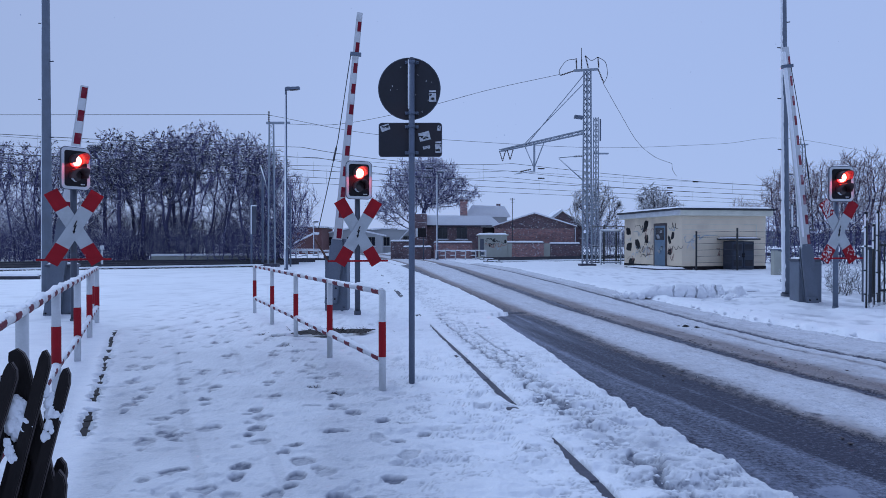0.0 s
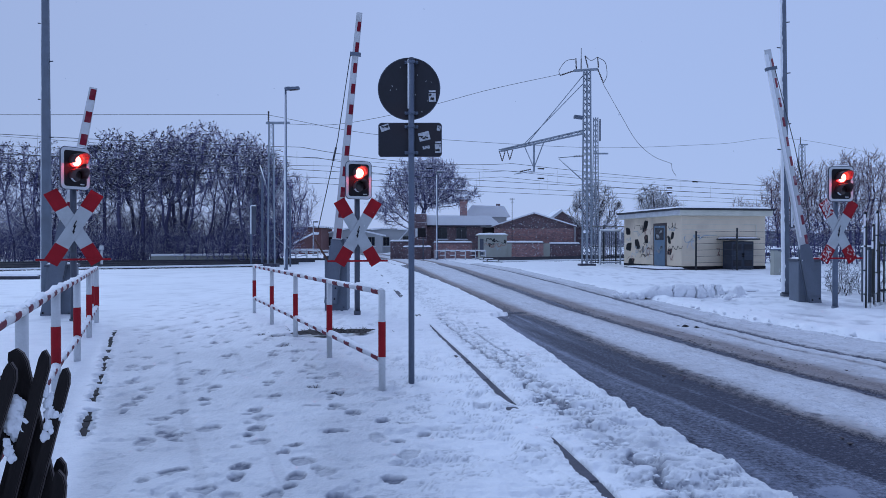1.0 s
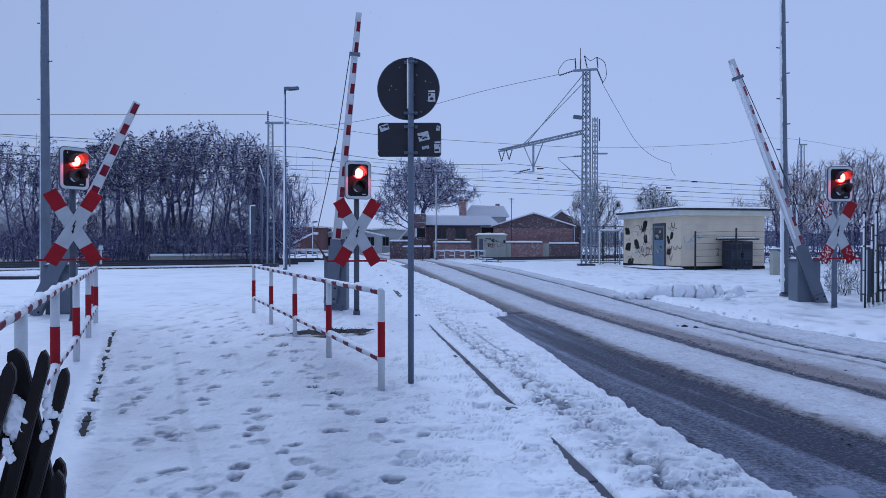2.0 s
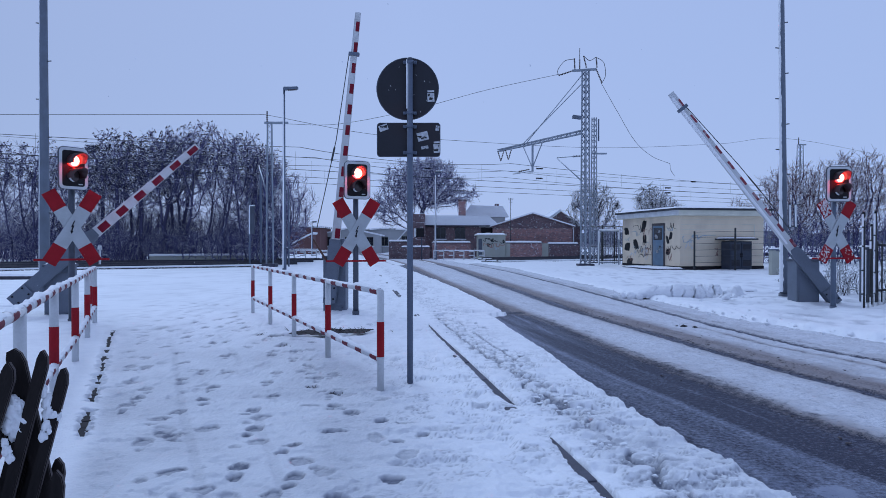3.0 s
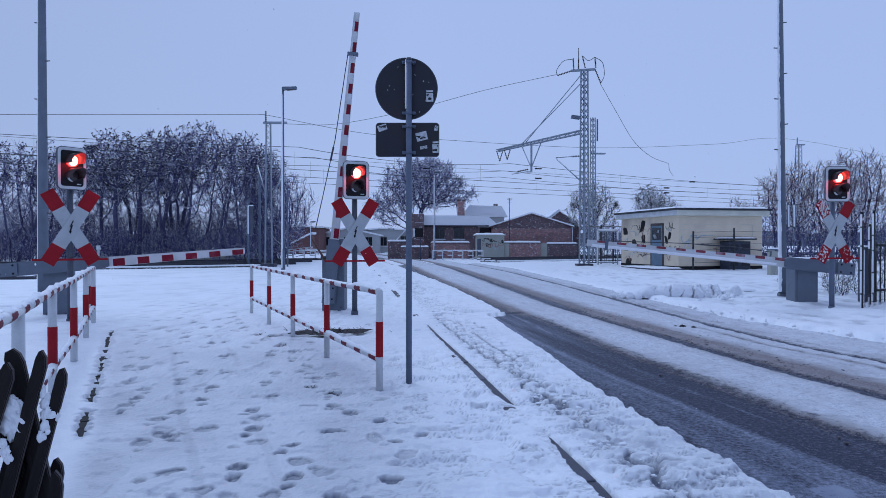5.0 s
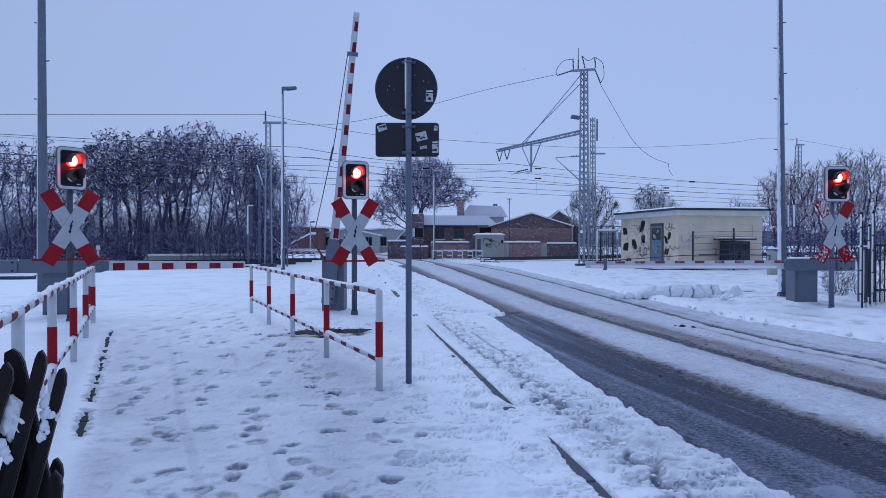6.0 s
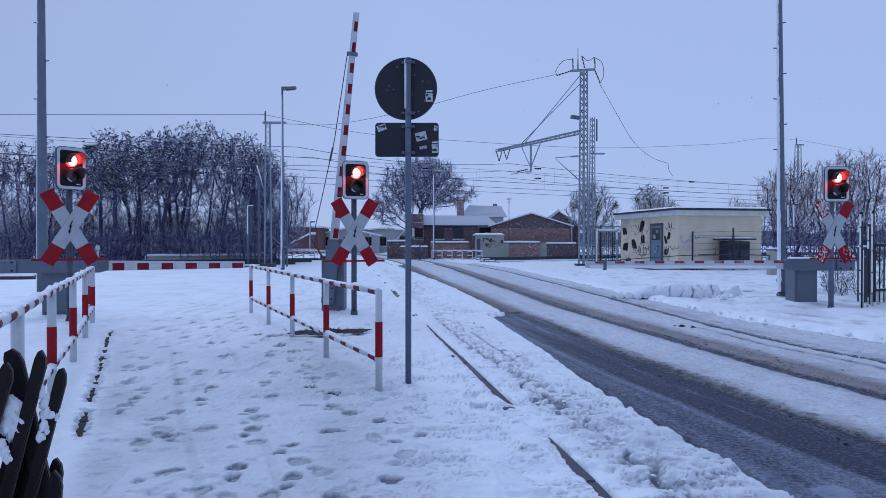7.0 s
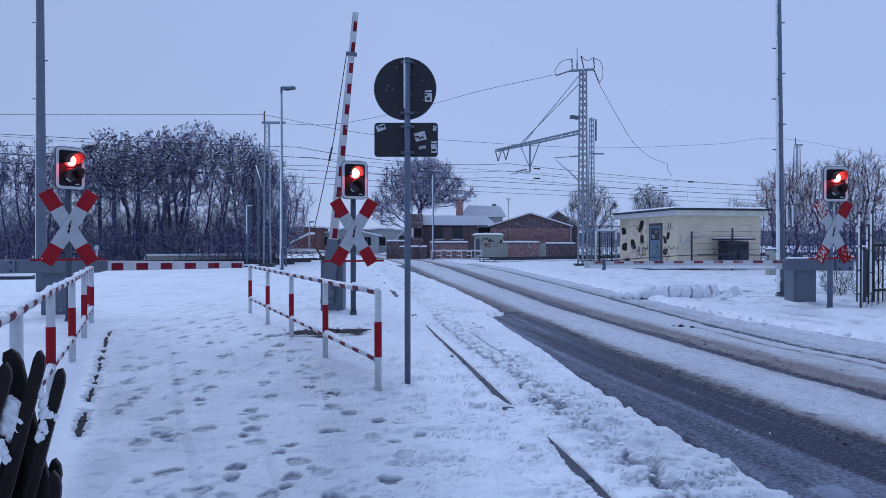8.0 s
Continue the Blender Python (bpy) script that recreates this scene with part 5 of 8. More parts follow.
part("bracket", beam(B(), (0, 0, 1.8), (0.36, 0, 1.8), 0.04), M_DKGREY, right_pole)


def street_lamp(x, y, h, label, arm=0.75):
    root = thing("street_lamp", pose(x, y, 0), label, "street lamp", "street lamps")
    part("pole", tube(B(), (0, 0, -0.1), (0, 0, h), 0.085, 0.05, n=14), M_GALV, root)
    part("pole_base", tube(B(), (0, 0, -0.1), (0, 0, 1.1), 0.105, 0.10, n=14), M_GALV, root)
    part("wind_blown_snow", tube(B(), (-0.040, -0.060, 0.1), (-0.022, -0.036, h * 0.97), 0.055, 0.035, n=8), M_CAP, root)
    head = part("lamp_head", box(B(), (arm * 0.45, 0, h + 0.04), (arm, 0.28, 0.14), (0, -4, 0), bev=0.04), M_GALV, root)
    part("glass", box(B(), (arm * 0.55, 0, h - 0.035), (arm * 0.6, 0.2, 0.03), (0, -4, 0), bev=0.01), M_LENS, head)
    part("snow_on_head", snow_cap(B(), 0, -0.12, arm * 0.9, 0.12, h + 0.11, 0.05, seed=9), M_CAP, head)
    return root


street_lamp(-8.2, 35.6, 9.25, "grey street lamp with a snow-covered flat head")


def lattice(parent, z1, w0, w1, n, t, turn=0.0, z0=-0.1):
    """Four tapering corner angles with zigzag bracing on each side."""
    def corner(k, u):
        w = (w0 + (w1 - w0) * u) / 2
        sx, sy = ((-1, -1), (1, -1), (1, 1), (-1, 1))[k % 4]
        return Vector((sx * w, sy * w, z0 + (z1 - z0) * u))
    braces = B()
    for k in range(4):
        part("leg", beam(B(), corner(k, 0), corner(k, 1), t), M_LATT, parent).matrix_basis = pose(0, 0, 0, 0, 0, turn)
        for i in range(n):
            a, b = (k, k + 1) if i % 2 else (k + 1, k)
            beam(braces, corner(a, i / n), corner(b, (i + 1) / n), t * 0.36)
    # darker steel than the legs: the bracing's shade and lack of snow, coloured in
    part("bracing", braces, M_GREY, parent).matrix_basis = pose(0, 0, 0, 0, 0, turn)


def insulator(bm, p, q, r=0.07, n=6):
    p, q = Vector(p), Vector(q)
    tube(bm, p, q, r * 0.4, n=8)
    for i in range(n):
        a = p.lerp(q, (i + 0.3) / n)
        b = p.lerp(q, (i + 0.7) / n)
        tube(bm, a, b, r, r * 0.6, n=10)
    return bm


def eased(pts, n=7):
    """Points of a smooth curve through the given ones."""
    v = [Vector(p) for p in pts]
    v = [v[0] * 2 - v[1]] + v + [v[-1] * 2 - v[-2]]
    out = []
    for a, b, c, d in zip(v, v[1:], v[2:], v[3:]):
        for i in range(n):
            t = i / n
            out.append(0.5 * (2 * b + (c - a) * t + (2 * a - 5 * b + 4 * c - d) * t * t + (3 * b - a - 3 * c + d) * t ** 3))
    return out + [v[-2]]


def catenary_mast():
    root = thing("catenary_mast", pose(8.11, 40.07, 0), "tall lattice catenary mast with a long cantilever beam", "catenary mast", "catenary masts")
    lattice(root, 11.3, 0.38, 0.27, 32, 0.085, 38)
    part("footing", box(B(), (0, 0, 0.02), (0.9, 0.9, 0.35), bev=0.03), M_CONC, root)
    part("head_beam", beam(B(), (-0.66, 0.43, 11.39), (0.56, -0.25, 11.31), 0.15, 0.12), M_LATT, root)
    for p, q in (((-0.55, 0.35, 11.45), (-0.58, 0.35, 12.10)), ((-0.3, 0.2, 11.45), (-0.3, 0.2, 12.00)), ((0.05, 0, 11.45), (-0.12, 0, 12.15)), ((0.6, -0.25, 11.40), (0.55, -0.25, 12.00))):
        part("insulator", insulator(B(), p, q, 0.055, 9), M_INSUL, root)
    part("lightning_rod", tube(B(), (-0.3, 0.2, 11.95), (-0.3, 0.2, 12.65), 0.02, n=6), M_WIRE, root)
    arm_a, arm_b = Vector((-0.2, 0, 7.68)), Vector((-4.4, 7.65, 7.66))
    bm = B()
    for dz in (0.0, 0.18):
        for dx in (-0.08, 0.08):
            beam(bm, arm_a + Vector((dx, dx * 0.5, dz)), arm_b + Vector((dx, dx * 0.5, dz * 0.6)), 0.06)
    for i in range(20):
        p, q = arm_a.lerp(arm_b, i / 20), arm_a.lerp(arm_b, (i + 1) / 20)
        beam(bm, p + Vector((0.08, 0, 0.18 if i % 2 else 0)), q + Vector((0.08, 0, 0 if i % 2 else 0.15)), 0.035)
    beam_ob = part("cantilever_beam", bm, M_LATT, root)
    for u in (0.62, 0.66):
        part("tie_rod", tube(B(), (-0.2, 0.1, 11.05 - (u - 0.62) * 12), arm_a.lerp(arm_b, u) + Vector((0, 0, 0.2)), 0.028, n=6), M_LATT, root)
    for u in (0.985, 0.88):
        c = arm_a.lerp(arm_b, u)
        part("insulator", insulator(B(), c + Vector((-0.12, 0, 0)), c + Vector((0.08, 0, -0.68)), 0.055), M_INSUL, beam_ob)
        part("insulator", insulator(B(), c + Vector((0.28, 0, 0)), c + Vector((0.08, 0, -0.68)), 0.055), M_INSUL, beam_ob)
    c = arm_a.lerp(arm_b, 0.55)
    part("hanger_post", beam(B(), c, c + Vector((0, 0, -1.75)), 0.12), M_LATT, beam_ob)
    part("hanger_brace", beam(B(), c + Vector((-0.5, 0.9, 0)), c + Vector((0, 0, -1.5)), 0.05), M_LATT, beam_ob)
    part("hanger_brace", beam(B(), c + Vector((0.5, -0.9, 0)), c + Vector((0, 0, -1.5)), 0.05), M_LATT, beam_ob)
    part("steady_arm", tube(B(), c + Vector((0, 0, -1.7)), c + Vector((-1.3, -0.5, -1.95)), 0.03, n=6), M_LATT, beam_ob)
    part("insulator", insulator(B(), c + Vector((-0.2, 0, -1.6)), c + Vector((-0.9, -0.1, -1.75)), 0.06), M_INSUL, beam_ob)
    part("bracket_arm", tube(B(), (-0.25, 0, 5.0), (-1.5, 0.8, 6.35), 0.035, n=8), M_LATT, root)
    part("bracket_arm", tube(B(), (-0.25, 0, 6.4), (-1.5, 0.8, 6.4), 0.03, n=8), M_LATT, root)
    part("insulator", insulator(B(), (-0.2, 0, 6.4), (-0.7, 0.3, 6.4), 0.06), M_INSUL, root)
    part("floodlight", box(B(), (-0.5, 0, 8.62), (0.5, 0.35, 0.18), (0, 8, 0), bev=0.03), M_GALV, root)
    for pts in (((-0.58, 0.35, 12.05), (-1.1, 0.6, 12.00), (-1.45, 0.9, 11.55), (-1.4, 1.0, 11.30)), ((-0.12, 0, 12.15), (0.2, -0.1, 11.85), (0.55, -0.25, 12.00)), ((0.55, -0.25, 12.00), (0.95, -0.4, 11.65), (1.05, -0.4, 10.95), (0.9, -0.3, 10.55))):
        bm = B()
        pts = eased(pts)
        for p, q in zip(pts, pts[1:]):
            tube(bm, p, q, 0.017, n=6)
        part("jumper_wire", bm, M_WIRE, root)
    part("insulator", insulator(B(), (-0.66, 0.43, 11.39), (-1.40, 0.97, 11.25), 0.055, 9), M_INSUL, root)
    part("insulator", insulator(B(), (0.56, -0.25, 11.31), (0.88, -0.3, 10.50), 0.055, 9), M_INSUL, root)
    # slimmer second mast close behind
    r2 = thing("catenary_mast", pose(9.56, 44.5, 0), "slim lattice mast with a spring weight tube", "catenary mast", "catenary masts")
    lattice(r2, 9.4, 0.30, 0.20, 28, 0.055, 30)
    part("weight_tube", tube(B(), (0.28, 0, 7.9), (0.28, 0, 9.3), 0.05, n=10), M_GALV, r2)
    part("bracket", box(B(), (0.35, 0, 7.1), (0.9, 0.2, 0.10), bev=0.02), M_LATT, r2)
    part("footing", box(B(), (0, 0, 0.02), (0.7, 0.7, 0.3), bev=0.03), M_CONC, r2)


catenary_mast()


def small_mast(x, y, h, w, label, arm):
    root = thing("catenary_mast", pose(x, y, 0), label, "catenary mast", "catenary masts")
    lattice(root, h, w, w * 0.62, 26, 0.06, 12)
    part("top_beam", box(B(), (arm * 0.4, 0, h + 0.05), (abs(arm) + 0.4, 0.16, 0.14), bev=0.02), M_LATT, root)
    part("insulator", insulator(B(), (-0.15, 0, h + 0.1), (-0.15, 0, h + 0.75), 0.07), M_INSUL, root)
    part("footing", box(B(), (0, 0, 0.02), (0.8, 0.8, 0.3), bev=0.03), M_CONC, root)
    return root


m2 = small_mast(-10.35, 41.2, 8.45, 0.40, "grey lattice catenary mast beside the rails", 1.0)
part("bracket_arm", tube(B(), (0.2, 0, 4.2), (1.0, 0.6, 5.9), 0.035, n=8), M_LATT, m2)
part("bracket_arm", tube(B(), (-0.2, 0, 4.4), (-0.8, 0.6, 6.0), 0.035, n=8), M_LATT, m2)
small_mast(34.6, 67.8, 10.9, 0.6, "distant grey lattice catenary mast", 0.4)
for x, y, h, r in ((-11.2, 42.4, 5.9, 0.07), (-11.55, 41.2, 4.0, 0.06), (-9.3, 41.5, 4.6, 0.05)):
    t_ = thing("signal_tube", pose(x, y, 0), "slim pale tube beside the catenary mast", "post", "trackside tubes")
    part("tube", tube(B(), (0, 0, -0.1), (0, 0, h), r, n=10), M_GALV, t_)
    part("cap", tube(B(), (0, 0, h), (0, 0, h + 0.05), r * 1.4, n=10), M_GALV, t_)
    if h < 4.5:
        pn = part("panel", box(B(), (0.16, 0, 2.75), (0.26, 0.08, 1.65), bev=0.01), M_DKGREY, t_, "narrow dark panel with a snowy edge")
        part("snow_edge", box(B(), (0.0, -0.02, 2.75), (0.07, 0.10, 1.68), bev=0.02), M_CAP, pn)
        part("snow_edge", box(B(), (0.15, -0.02, 3.60), (0.30, 0.12, 0.06), bev=0.02), M_CAP, pn)


def wire(pts, label, r=0.013, sag=0.0):
    bm = B()
    dense = []
    if not sag and len(pts) > 2:
        pts = eased(pts)
    for p, q in zip(pts, pts[1:]):
        p, q = Vector(p), Vector(q)
        n = 10 if sag else 1
        dense += [p.lerp(q, i / n) - Vector((0, 0, sag * 4 * (i / n) * (1 - i / n))) for i in range(n)]
    dense.append(Vector(pts[-1]))
    for p, q in zip(dense, dense[1:]):
        tube(bm, p, q, r, n=5, caps=False)
    return solo("overhead_wire", bm, M_WIRE, Matrix(), label, "wire", "overhead wires")


def along(c, u, z):
    """A point over the line of rails whose y is c at x = 0, at x = u."""
    return (u, c + 0.6 * u, z)


wire([(-60, 11, 6.6), (-24, 32.6, 7.41)], "thin feeder wire above the rails")
wire([(-24, 32.6, 7.41), (-10.51, 40.69, 8.9)], "thin feeder wire above the rails")
wire([(-10.51, 40.69, 8.9), (-5.2, 44, 8.35), (-0.04, 46.98, 8.35), (11.93, 54.16, 8.79), (24, 61.4, 10.1), (34.6, 67.8, 11.4), (60, 83, 10)], "thin feeder wire above the rails")
wire([(-9.53, 41.28, 8.45), (-6.45, 42.2, 8.6), (-2, 42.5, 9.5), (2.5, 42, 10.6), (6.7, 41.07, 11.32)], "sagging wire from mast to mast")
wire([(9.0, 40, 10.55), (10.33, 41.5, 9.15), (11.75, 43, 7.69), (13.25, 44.5, 6.93), (14.89, 46, 6.63)], "hanging cable from the mast head")
wire([(14.89, 46, 6.63), (14.95, 46, 6.2), (15.2, 46, 5.8)], "short cable tail hanging from a wire")
for c in (49.0, 54.3, 59.6):
    for z0, z1, nm in ((7.35, 7.0, "messenger wire over the rails"), (5.95, 5.95, "contact wire over the rails")):
        knots = [-80, -45, -9, 5, 45, 95]
        wire([along(c + (0.3 if k % 2 else -0.3), u, z0) for k, u in enumerate(knots)], nm, 0.017, 0.45 if z0 > 7 else 0.0)
    for u in range(-40, 70, 6):
        wire([along(c, u + 0.7, 7.1), along(c, u + 0.7, 5.95)], "short thin dropper between two overhead wires", 0.005)
wire([along(62.5, -90, 9.0), along(62.5, 0, 8.2), along(62.5, 90, 9.0)], "thin distant supply wire over the rails")
for x, y, z in ((6.83, 50, 6.73), (6.83, 50, 6.03), (20.4, 57, 6.4), (18.3, 57, 5.9), (18.3, 57, 5.5), (-1.2, 50, 6.75)):
    bm = insulator(B(), (-0.24, 0, 0), (0.24, 0.08, 0), 0.07, 7)
    solo("line_insulator", bm, M_BLACK, pose(x, y, z), "dark ribbed insulator in an overhead wire", "insulator", "line insulators")


def tracks():
    for c, nm in ((49.0, "near"), (54.3, "middle"), (59.6, "far")):
        root = thing("railway_track", pose(0, c, 0, 0, 0, 30.96), "snow-covered railway track with dark rails", "railway track", "railway tracks", "structure")
        bm = B()
        for s in (-1, 1):
            box(bm, (s * 75 + (-1 if s > 0 else -8), 0, -0.02), (140, 2.6, 0.22), bev=0.03)
        part("ballast", bm, M_BALLAST, root)
        bm = B()
        for s in (-1, 1):
            for off, wd in ((0, 1.22), (-1.06, 0.48), (1.06, 0.48)):
                box(bm, (s * 75 + (-1 if s > 0 else -8), off, 0.07), (140, wd, 0.12), bev=0.02)
        part("snow_between_rails", bm, M_CAP, root)
        for off in (-0.72, 0.72):
            bm = B()
            for s in (-1, 1):
                x0 = s * 75 + (0 if s > 0 else -7)
                box(bm, (x0, off, 0.19), (142, 0.07, 0.05), bev=0.01)
                box(bm, (x0, off, 0.13), (142, 0.03, 0.12))
                box(bm, (x0, off, 0.09), (142, 0.14, 0.03))
            part("rail", bm, M_RAIL, root)
        me = mesh_of(box(B(), (0, 0, 0.055), (0.24, 2.4, 0.10), bev=0.01), M_CONC)
        for i in range(-36, 44):
            if -13 < i * 0.65 < 5:
                continue
            ob = new("sleeper", me)
            ob.parent = root
            ob.matrix_basis = pose(i * 0.65, 0, 0)


tracks()
mk = thing("marker_post", pose(-19.6, 39.5, 0), "small white trackside marker post with a round head", "post")
part("shaft", tube(B(), (0, 0, -0.1), (0, 0, 1.0), 0.06, n=10), M_WHITE, mk)
part("head", tube(B(), (0, 0, 1.0), (0, 0, 1.25), 0.13, 0.10, n=12), M_WHITE, mk)
# the last two are added to draw thin dark slits in the snow
for x, y, ln, a, z in ((-16.8, 25.6, 3.4, 4, 0.0), (-9.9, 14.5, 2.4, 1, -0.12), (-17.5, 27.5, 5.0, 8, -0.05), (8.32, 19.2, 0.62, 3, -0.10), (9.12, 19.0, 0.30, 0, -0.10)):
    bm = box(B(), (0, 0, 0.06), (ln, 0.22, 0.22), bev=0.02)
    r_ = thing("concrete_beam", pose(x, y, z, 0, 0, a), "low dark concrete beam under a snow cap", "concrete beam", "concrete beams")
    part("beam", bm, M_CONC, r_)
    part("snow_cap", snow_cap(B(), -ln / 2, -0.10, ln / 2, 0.11, 0.168, 0.05, n=20, seed=3), M_CAP, r_)


def guard_rail(x0, y0, x1, y1, label):
    root = thing("guard_rail", pose(0, 0, 0), label, "guard rail")
    p, q = Vector((x0, y0, 0)), Vector((x1, y1, 0))
    bm = B()
    for z in (0.46, 0.28):
        beam(bm, p + Vector((0, 0, z)), q + Vector((0, 0, z)), 0.05, 0.14)
    beam(bm, p + Vector((0, 0.03, 0.37)), q + Vector((0, 0.03, 0.37)), 0.03, 0.2)
    part("beam", bm, M_KIOSK, root)
    n = int((q - p).length / 2)
    for i in range(n + 1):
        c = p.lerp(q, i / n)
        part("post", box(B(), (c.x, c.y + 0.08, 0.2), (0.10, 0.08, 0.6), bev=0.01), M_GALV, root)
    bm = B()
    tube(bm, p + Vector((0, 0, 0.54)), q + Vector((0, 0, 0.56)), 0.085, n=8)
    part("snow_on_top", bm, M_CAP, root)


guard_rail(-20.6, 48.5, -13.2, 50.5, "grey crash barrier with snow behind the rails")


# ---- buildings ----
def window(parent, x, y, z, w, h, frame_mat=None):
    win = part("window", box(B(), (x, y - 0.02, z), (w, 0.10, h), bev=0.01), frame_mat or M_KIOSK, parent)
    part("pane", box(B(), (x - w * 0.24, y - 0.075, z), (w * 0.455, 0.012, h * 0.91)), M_GLASS, win)
    part("pane", box(B(), (x + w * 0.24, y - 0.075, z), (w * 0.455, 0.012, h * 0.91)), M_GLASS, win)
    part("sill", box(B(), (x, y - 0.10, z - h / 2 - 0.05), (w + 0.2, 0.2, 0.07), bev=0.01), M_CAP, win)


def hut():
    m = pose(11.5, 34.0, 0, 0, 0, 12)
    root = thing("trackside_hut", m, "small cream plastered hut with graffiti, blue door and flat roof", "building")
    w, d, h = 4.63, 6.1, 2.85
    bm = box(B(), (w / 2, d / 2, h / 2 + 0.1), (w, d, h - 0.2), bev=0.02)
    wall = part("wall", bm, M_PLASTER, root)
    part("plinth", box(B(), (w / 2, d / 2, 0.05), (w + 0.03, d + 0.03, 0.40), bev=0.01), M_BLACK, root)
    roof = part("roof", box(B(), (w / 2, d / 2, h + 0.20), (w + 0.65, d + 0.65, 0.10), bev=0.01), M_ROOF, root)
    part("fascia", box(B(), (w / 2, d / 2, h + 0.02), (w + 0.45, d + 0.5, 0.28), bev=0.015), M_FASCIA, roof)
    # whiter than the fascia: light off the snow, put into the board's colour
    part("eaves_board", box(B(), (-0.235, d / 2, h + 0.03), (0.03, d + 0.5, 0.25), bev=0.006), M_WHITE, roof, "eaves board whitened for the snow-lit side")
    part("snow_on_roof", snow_cap(B(), -0.30, -0.30, w + 0.30, d + 0.30, h + 0.245, 0.10, n=24, seed=8), M_CAP, roof)
    # the door side, facing the road
    door = part("door", box(B(), (-0.01, 2.05, 1.25), (0.06, 1.06, 2.06), bev=0.01), M_DOOR, root, "blue-grey metal door with graffiti")
    part("door_frame", box(B(), (-0.005, 2.05, 1.29), (0.035, 1.34, 2.24), bev=0.01), M_WOODEDGE, root)
    part("door_window", box(B(), (-0.043, 2.05, 1.86), (0.012, 0.86, 0.62), bev=0.004), M_GLASS, door, "dark upper pane of the door")
    part("handle", tube(B(), (-0.09, 1.70, 1.2), (-0.09, 1.82, 1.2), 0.02, n=8), M_BLACK, door)
    slab = part("paving_slab", box(B(), (-0.8, 1.2, 0.06), (1.5, 3.6, 0.20), bev=0.02), M_CONC, root)
    part("snow_on_slab", snow_cap(B(), -1.50, -0.5, -0.06, 2.9, 0.155, 0.06, n=16, seed=31), M_CAP, slab)
    part("step", box(B(), (-0.45, 2.05, 0.06), (0.8, 1.5, 0.16), bev=0.02), M_CONC, root)
    for y, z, s, mt in ((2.2, 1.72, 0.24, M_STICK), (1.9, 1.98, 0.16, M_STICK), (2.1, 0.95, 0.20, M_STICK), (1.9, 1.1, 0.2, M_GRAF2)):
        part("graffiti", blot(-0.052, y, z, s, s * 0.7, int(y * 100 + z * 10)), mt, door)
    for y, z, s, t, mt in ((5.6, 2.05, 0.42, 0.32, M_GRAF1), (3.6, 2.30, 0.36, 0.48, M_GRAF1), (5.5, 1.18, 0.5, 0.36, M_GRAF1), (4.5, 1.32, 0.42, 0.42, M_GRAF1),
                           (3.5, 1.60, 0.32, 0.36, M_GRAF1), (5.2, 0.35, 0.52, 0.32, M_GRAF1), (1.15, 1.55, 0.20, 0.32, M_GRAF1), (1.1, 0.95, 0.32, 0.25, M_GRAF1),
                           (0.84, 1.75, 0.22, 0.30, M_GRAF1)):
        part("graffiti", blot(-0.006, y, z, s, t, int(y * 77 + z * 31)), mt, wall, "black sprayed tag")
    for k, (y, z, w_, h_, mt) in enumerate(((4.45, 2.15, 0.8, 0.40, M_GRAF1), (4.7, 2.0, 0.9, 0.45, M_GRAF2), (3.2, 1.85, 0.6, 0.5, M_GRAF3), (4.1, 1.0, 1.0, 0.55, M_GRAF1), (4.3, 1.15, 1.2, 0.6, M_GRAF2), (3.5, 0.85, 0.9, 0.7, M_STICK),
                                            (3.3, 1.25, 0.7, 0.4, M_GRAF1), (3.1, 0.8, 0.5, 0.6, M_GRAF3), (4.8, 0.8, 0.8, 0.4, M_STICK), (0.85, 2.25, 0.75, 0.36, M_GRAF1), (0.80, 2.2, 0.8, 0.4, M_GRAF2), (0.85, 1.05, 0.8, 0.4, M_GRAF1),
                                            (0.8, 0.75, 0.9, 0.45, M_GRAF3), (1.0, 0.95, 0.6, 0.3, M_GRAF3), (5.55, 1.65, 0.5, 0.3, M_GRAF2), (5.4, 0.5, 0.6, 0.3, M_GRAF3), (3.75, 0.6, 0.9, 0.35, M_GRAF1), (2.95, 2.1, 0.3, 0.5, M_GRAF3))):
        part("graffiti", scrawl(-0.009, y, z, w_, h_, 60 + k, 0.032), mt, wall, "sprayed scrawl")
    for x, z, s, mt in ((0.40, 1.62, 0.55, M_GRAF2), (0.85, 1.55, 0.6, M_GRAF2), (0.6, 1.3, 0.5, M_STICK), (2.3, 0.95, 0.45, M_GRAF3), (2.45, 0.8, 0.4, M_GRAF3)):
        ob = part("graffiti", scrawl(0, 0, 0, s, s * 0.7, int(x * 90), 0.045), mt, wall, "faded sprayed scrawl")
        ob.matrix_basis = pose(x, -0.006, z, 0, 0, 90)
    part("cable_duct", box(B(), (3.75, -0.012, 2.3), (0.7, 0.02, 0.03)), M_FASCIA, wall)
    part("cable_duct", box(B(), (4.1, -0.012, 2.0), (0.03, 0.02, 0.6)), M_FASCIA, wall)
    for k in range(9):
        part("panel_joint", box(B(), (w / 2, -0.002, 0.55 + 0.25 * k), (w - 0.06, 0.008, 0.014)), M_FASCIA, wall)
    # transformer cupboard at the end wall
    cab = thing("switch_cupboard", m @ pose(2.72, -0.55, 0), "dark steel switch cupboard with a snowy lid beside the hut", "cupboard")
    part("body", box(B(), (0, 0, 0.80), (1.2, 0.7, 1.35), bev=0.02), M_CUPB, cab)
    part("lid", box(B(), (0, 0, 1.58), (1.75, 0.95, 0.07), bev=0.015), M_ROOF, cab)
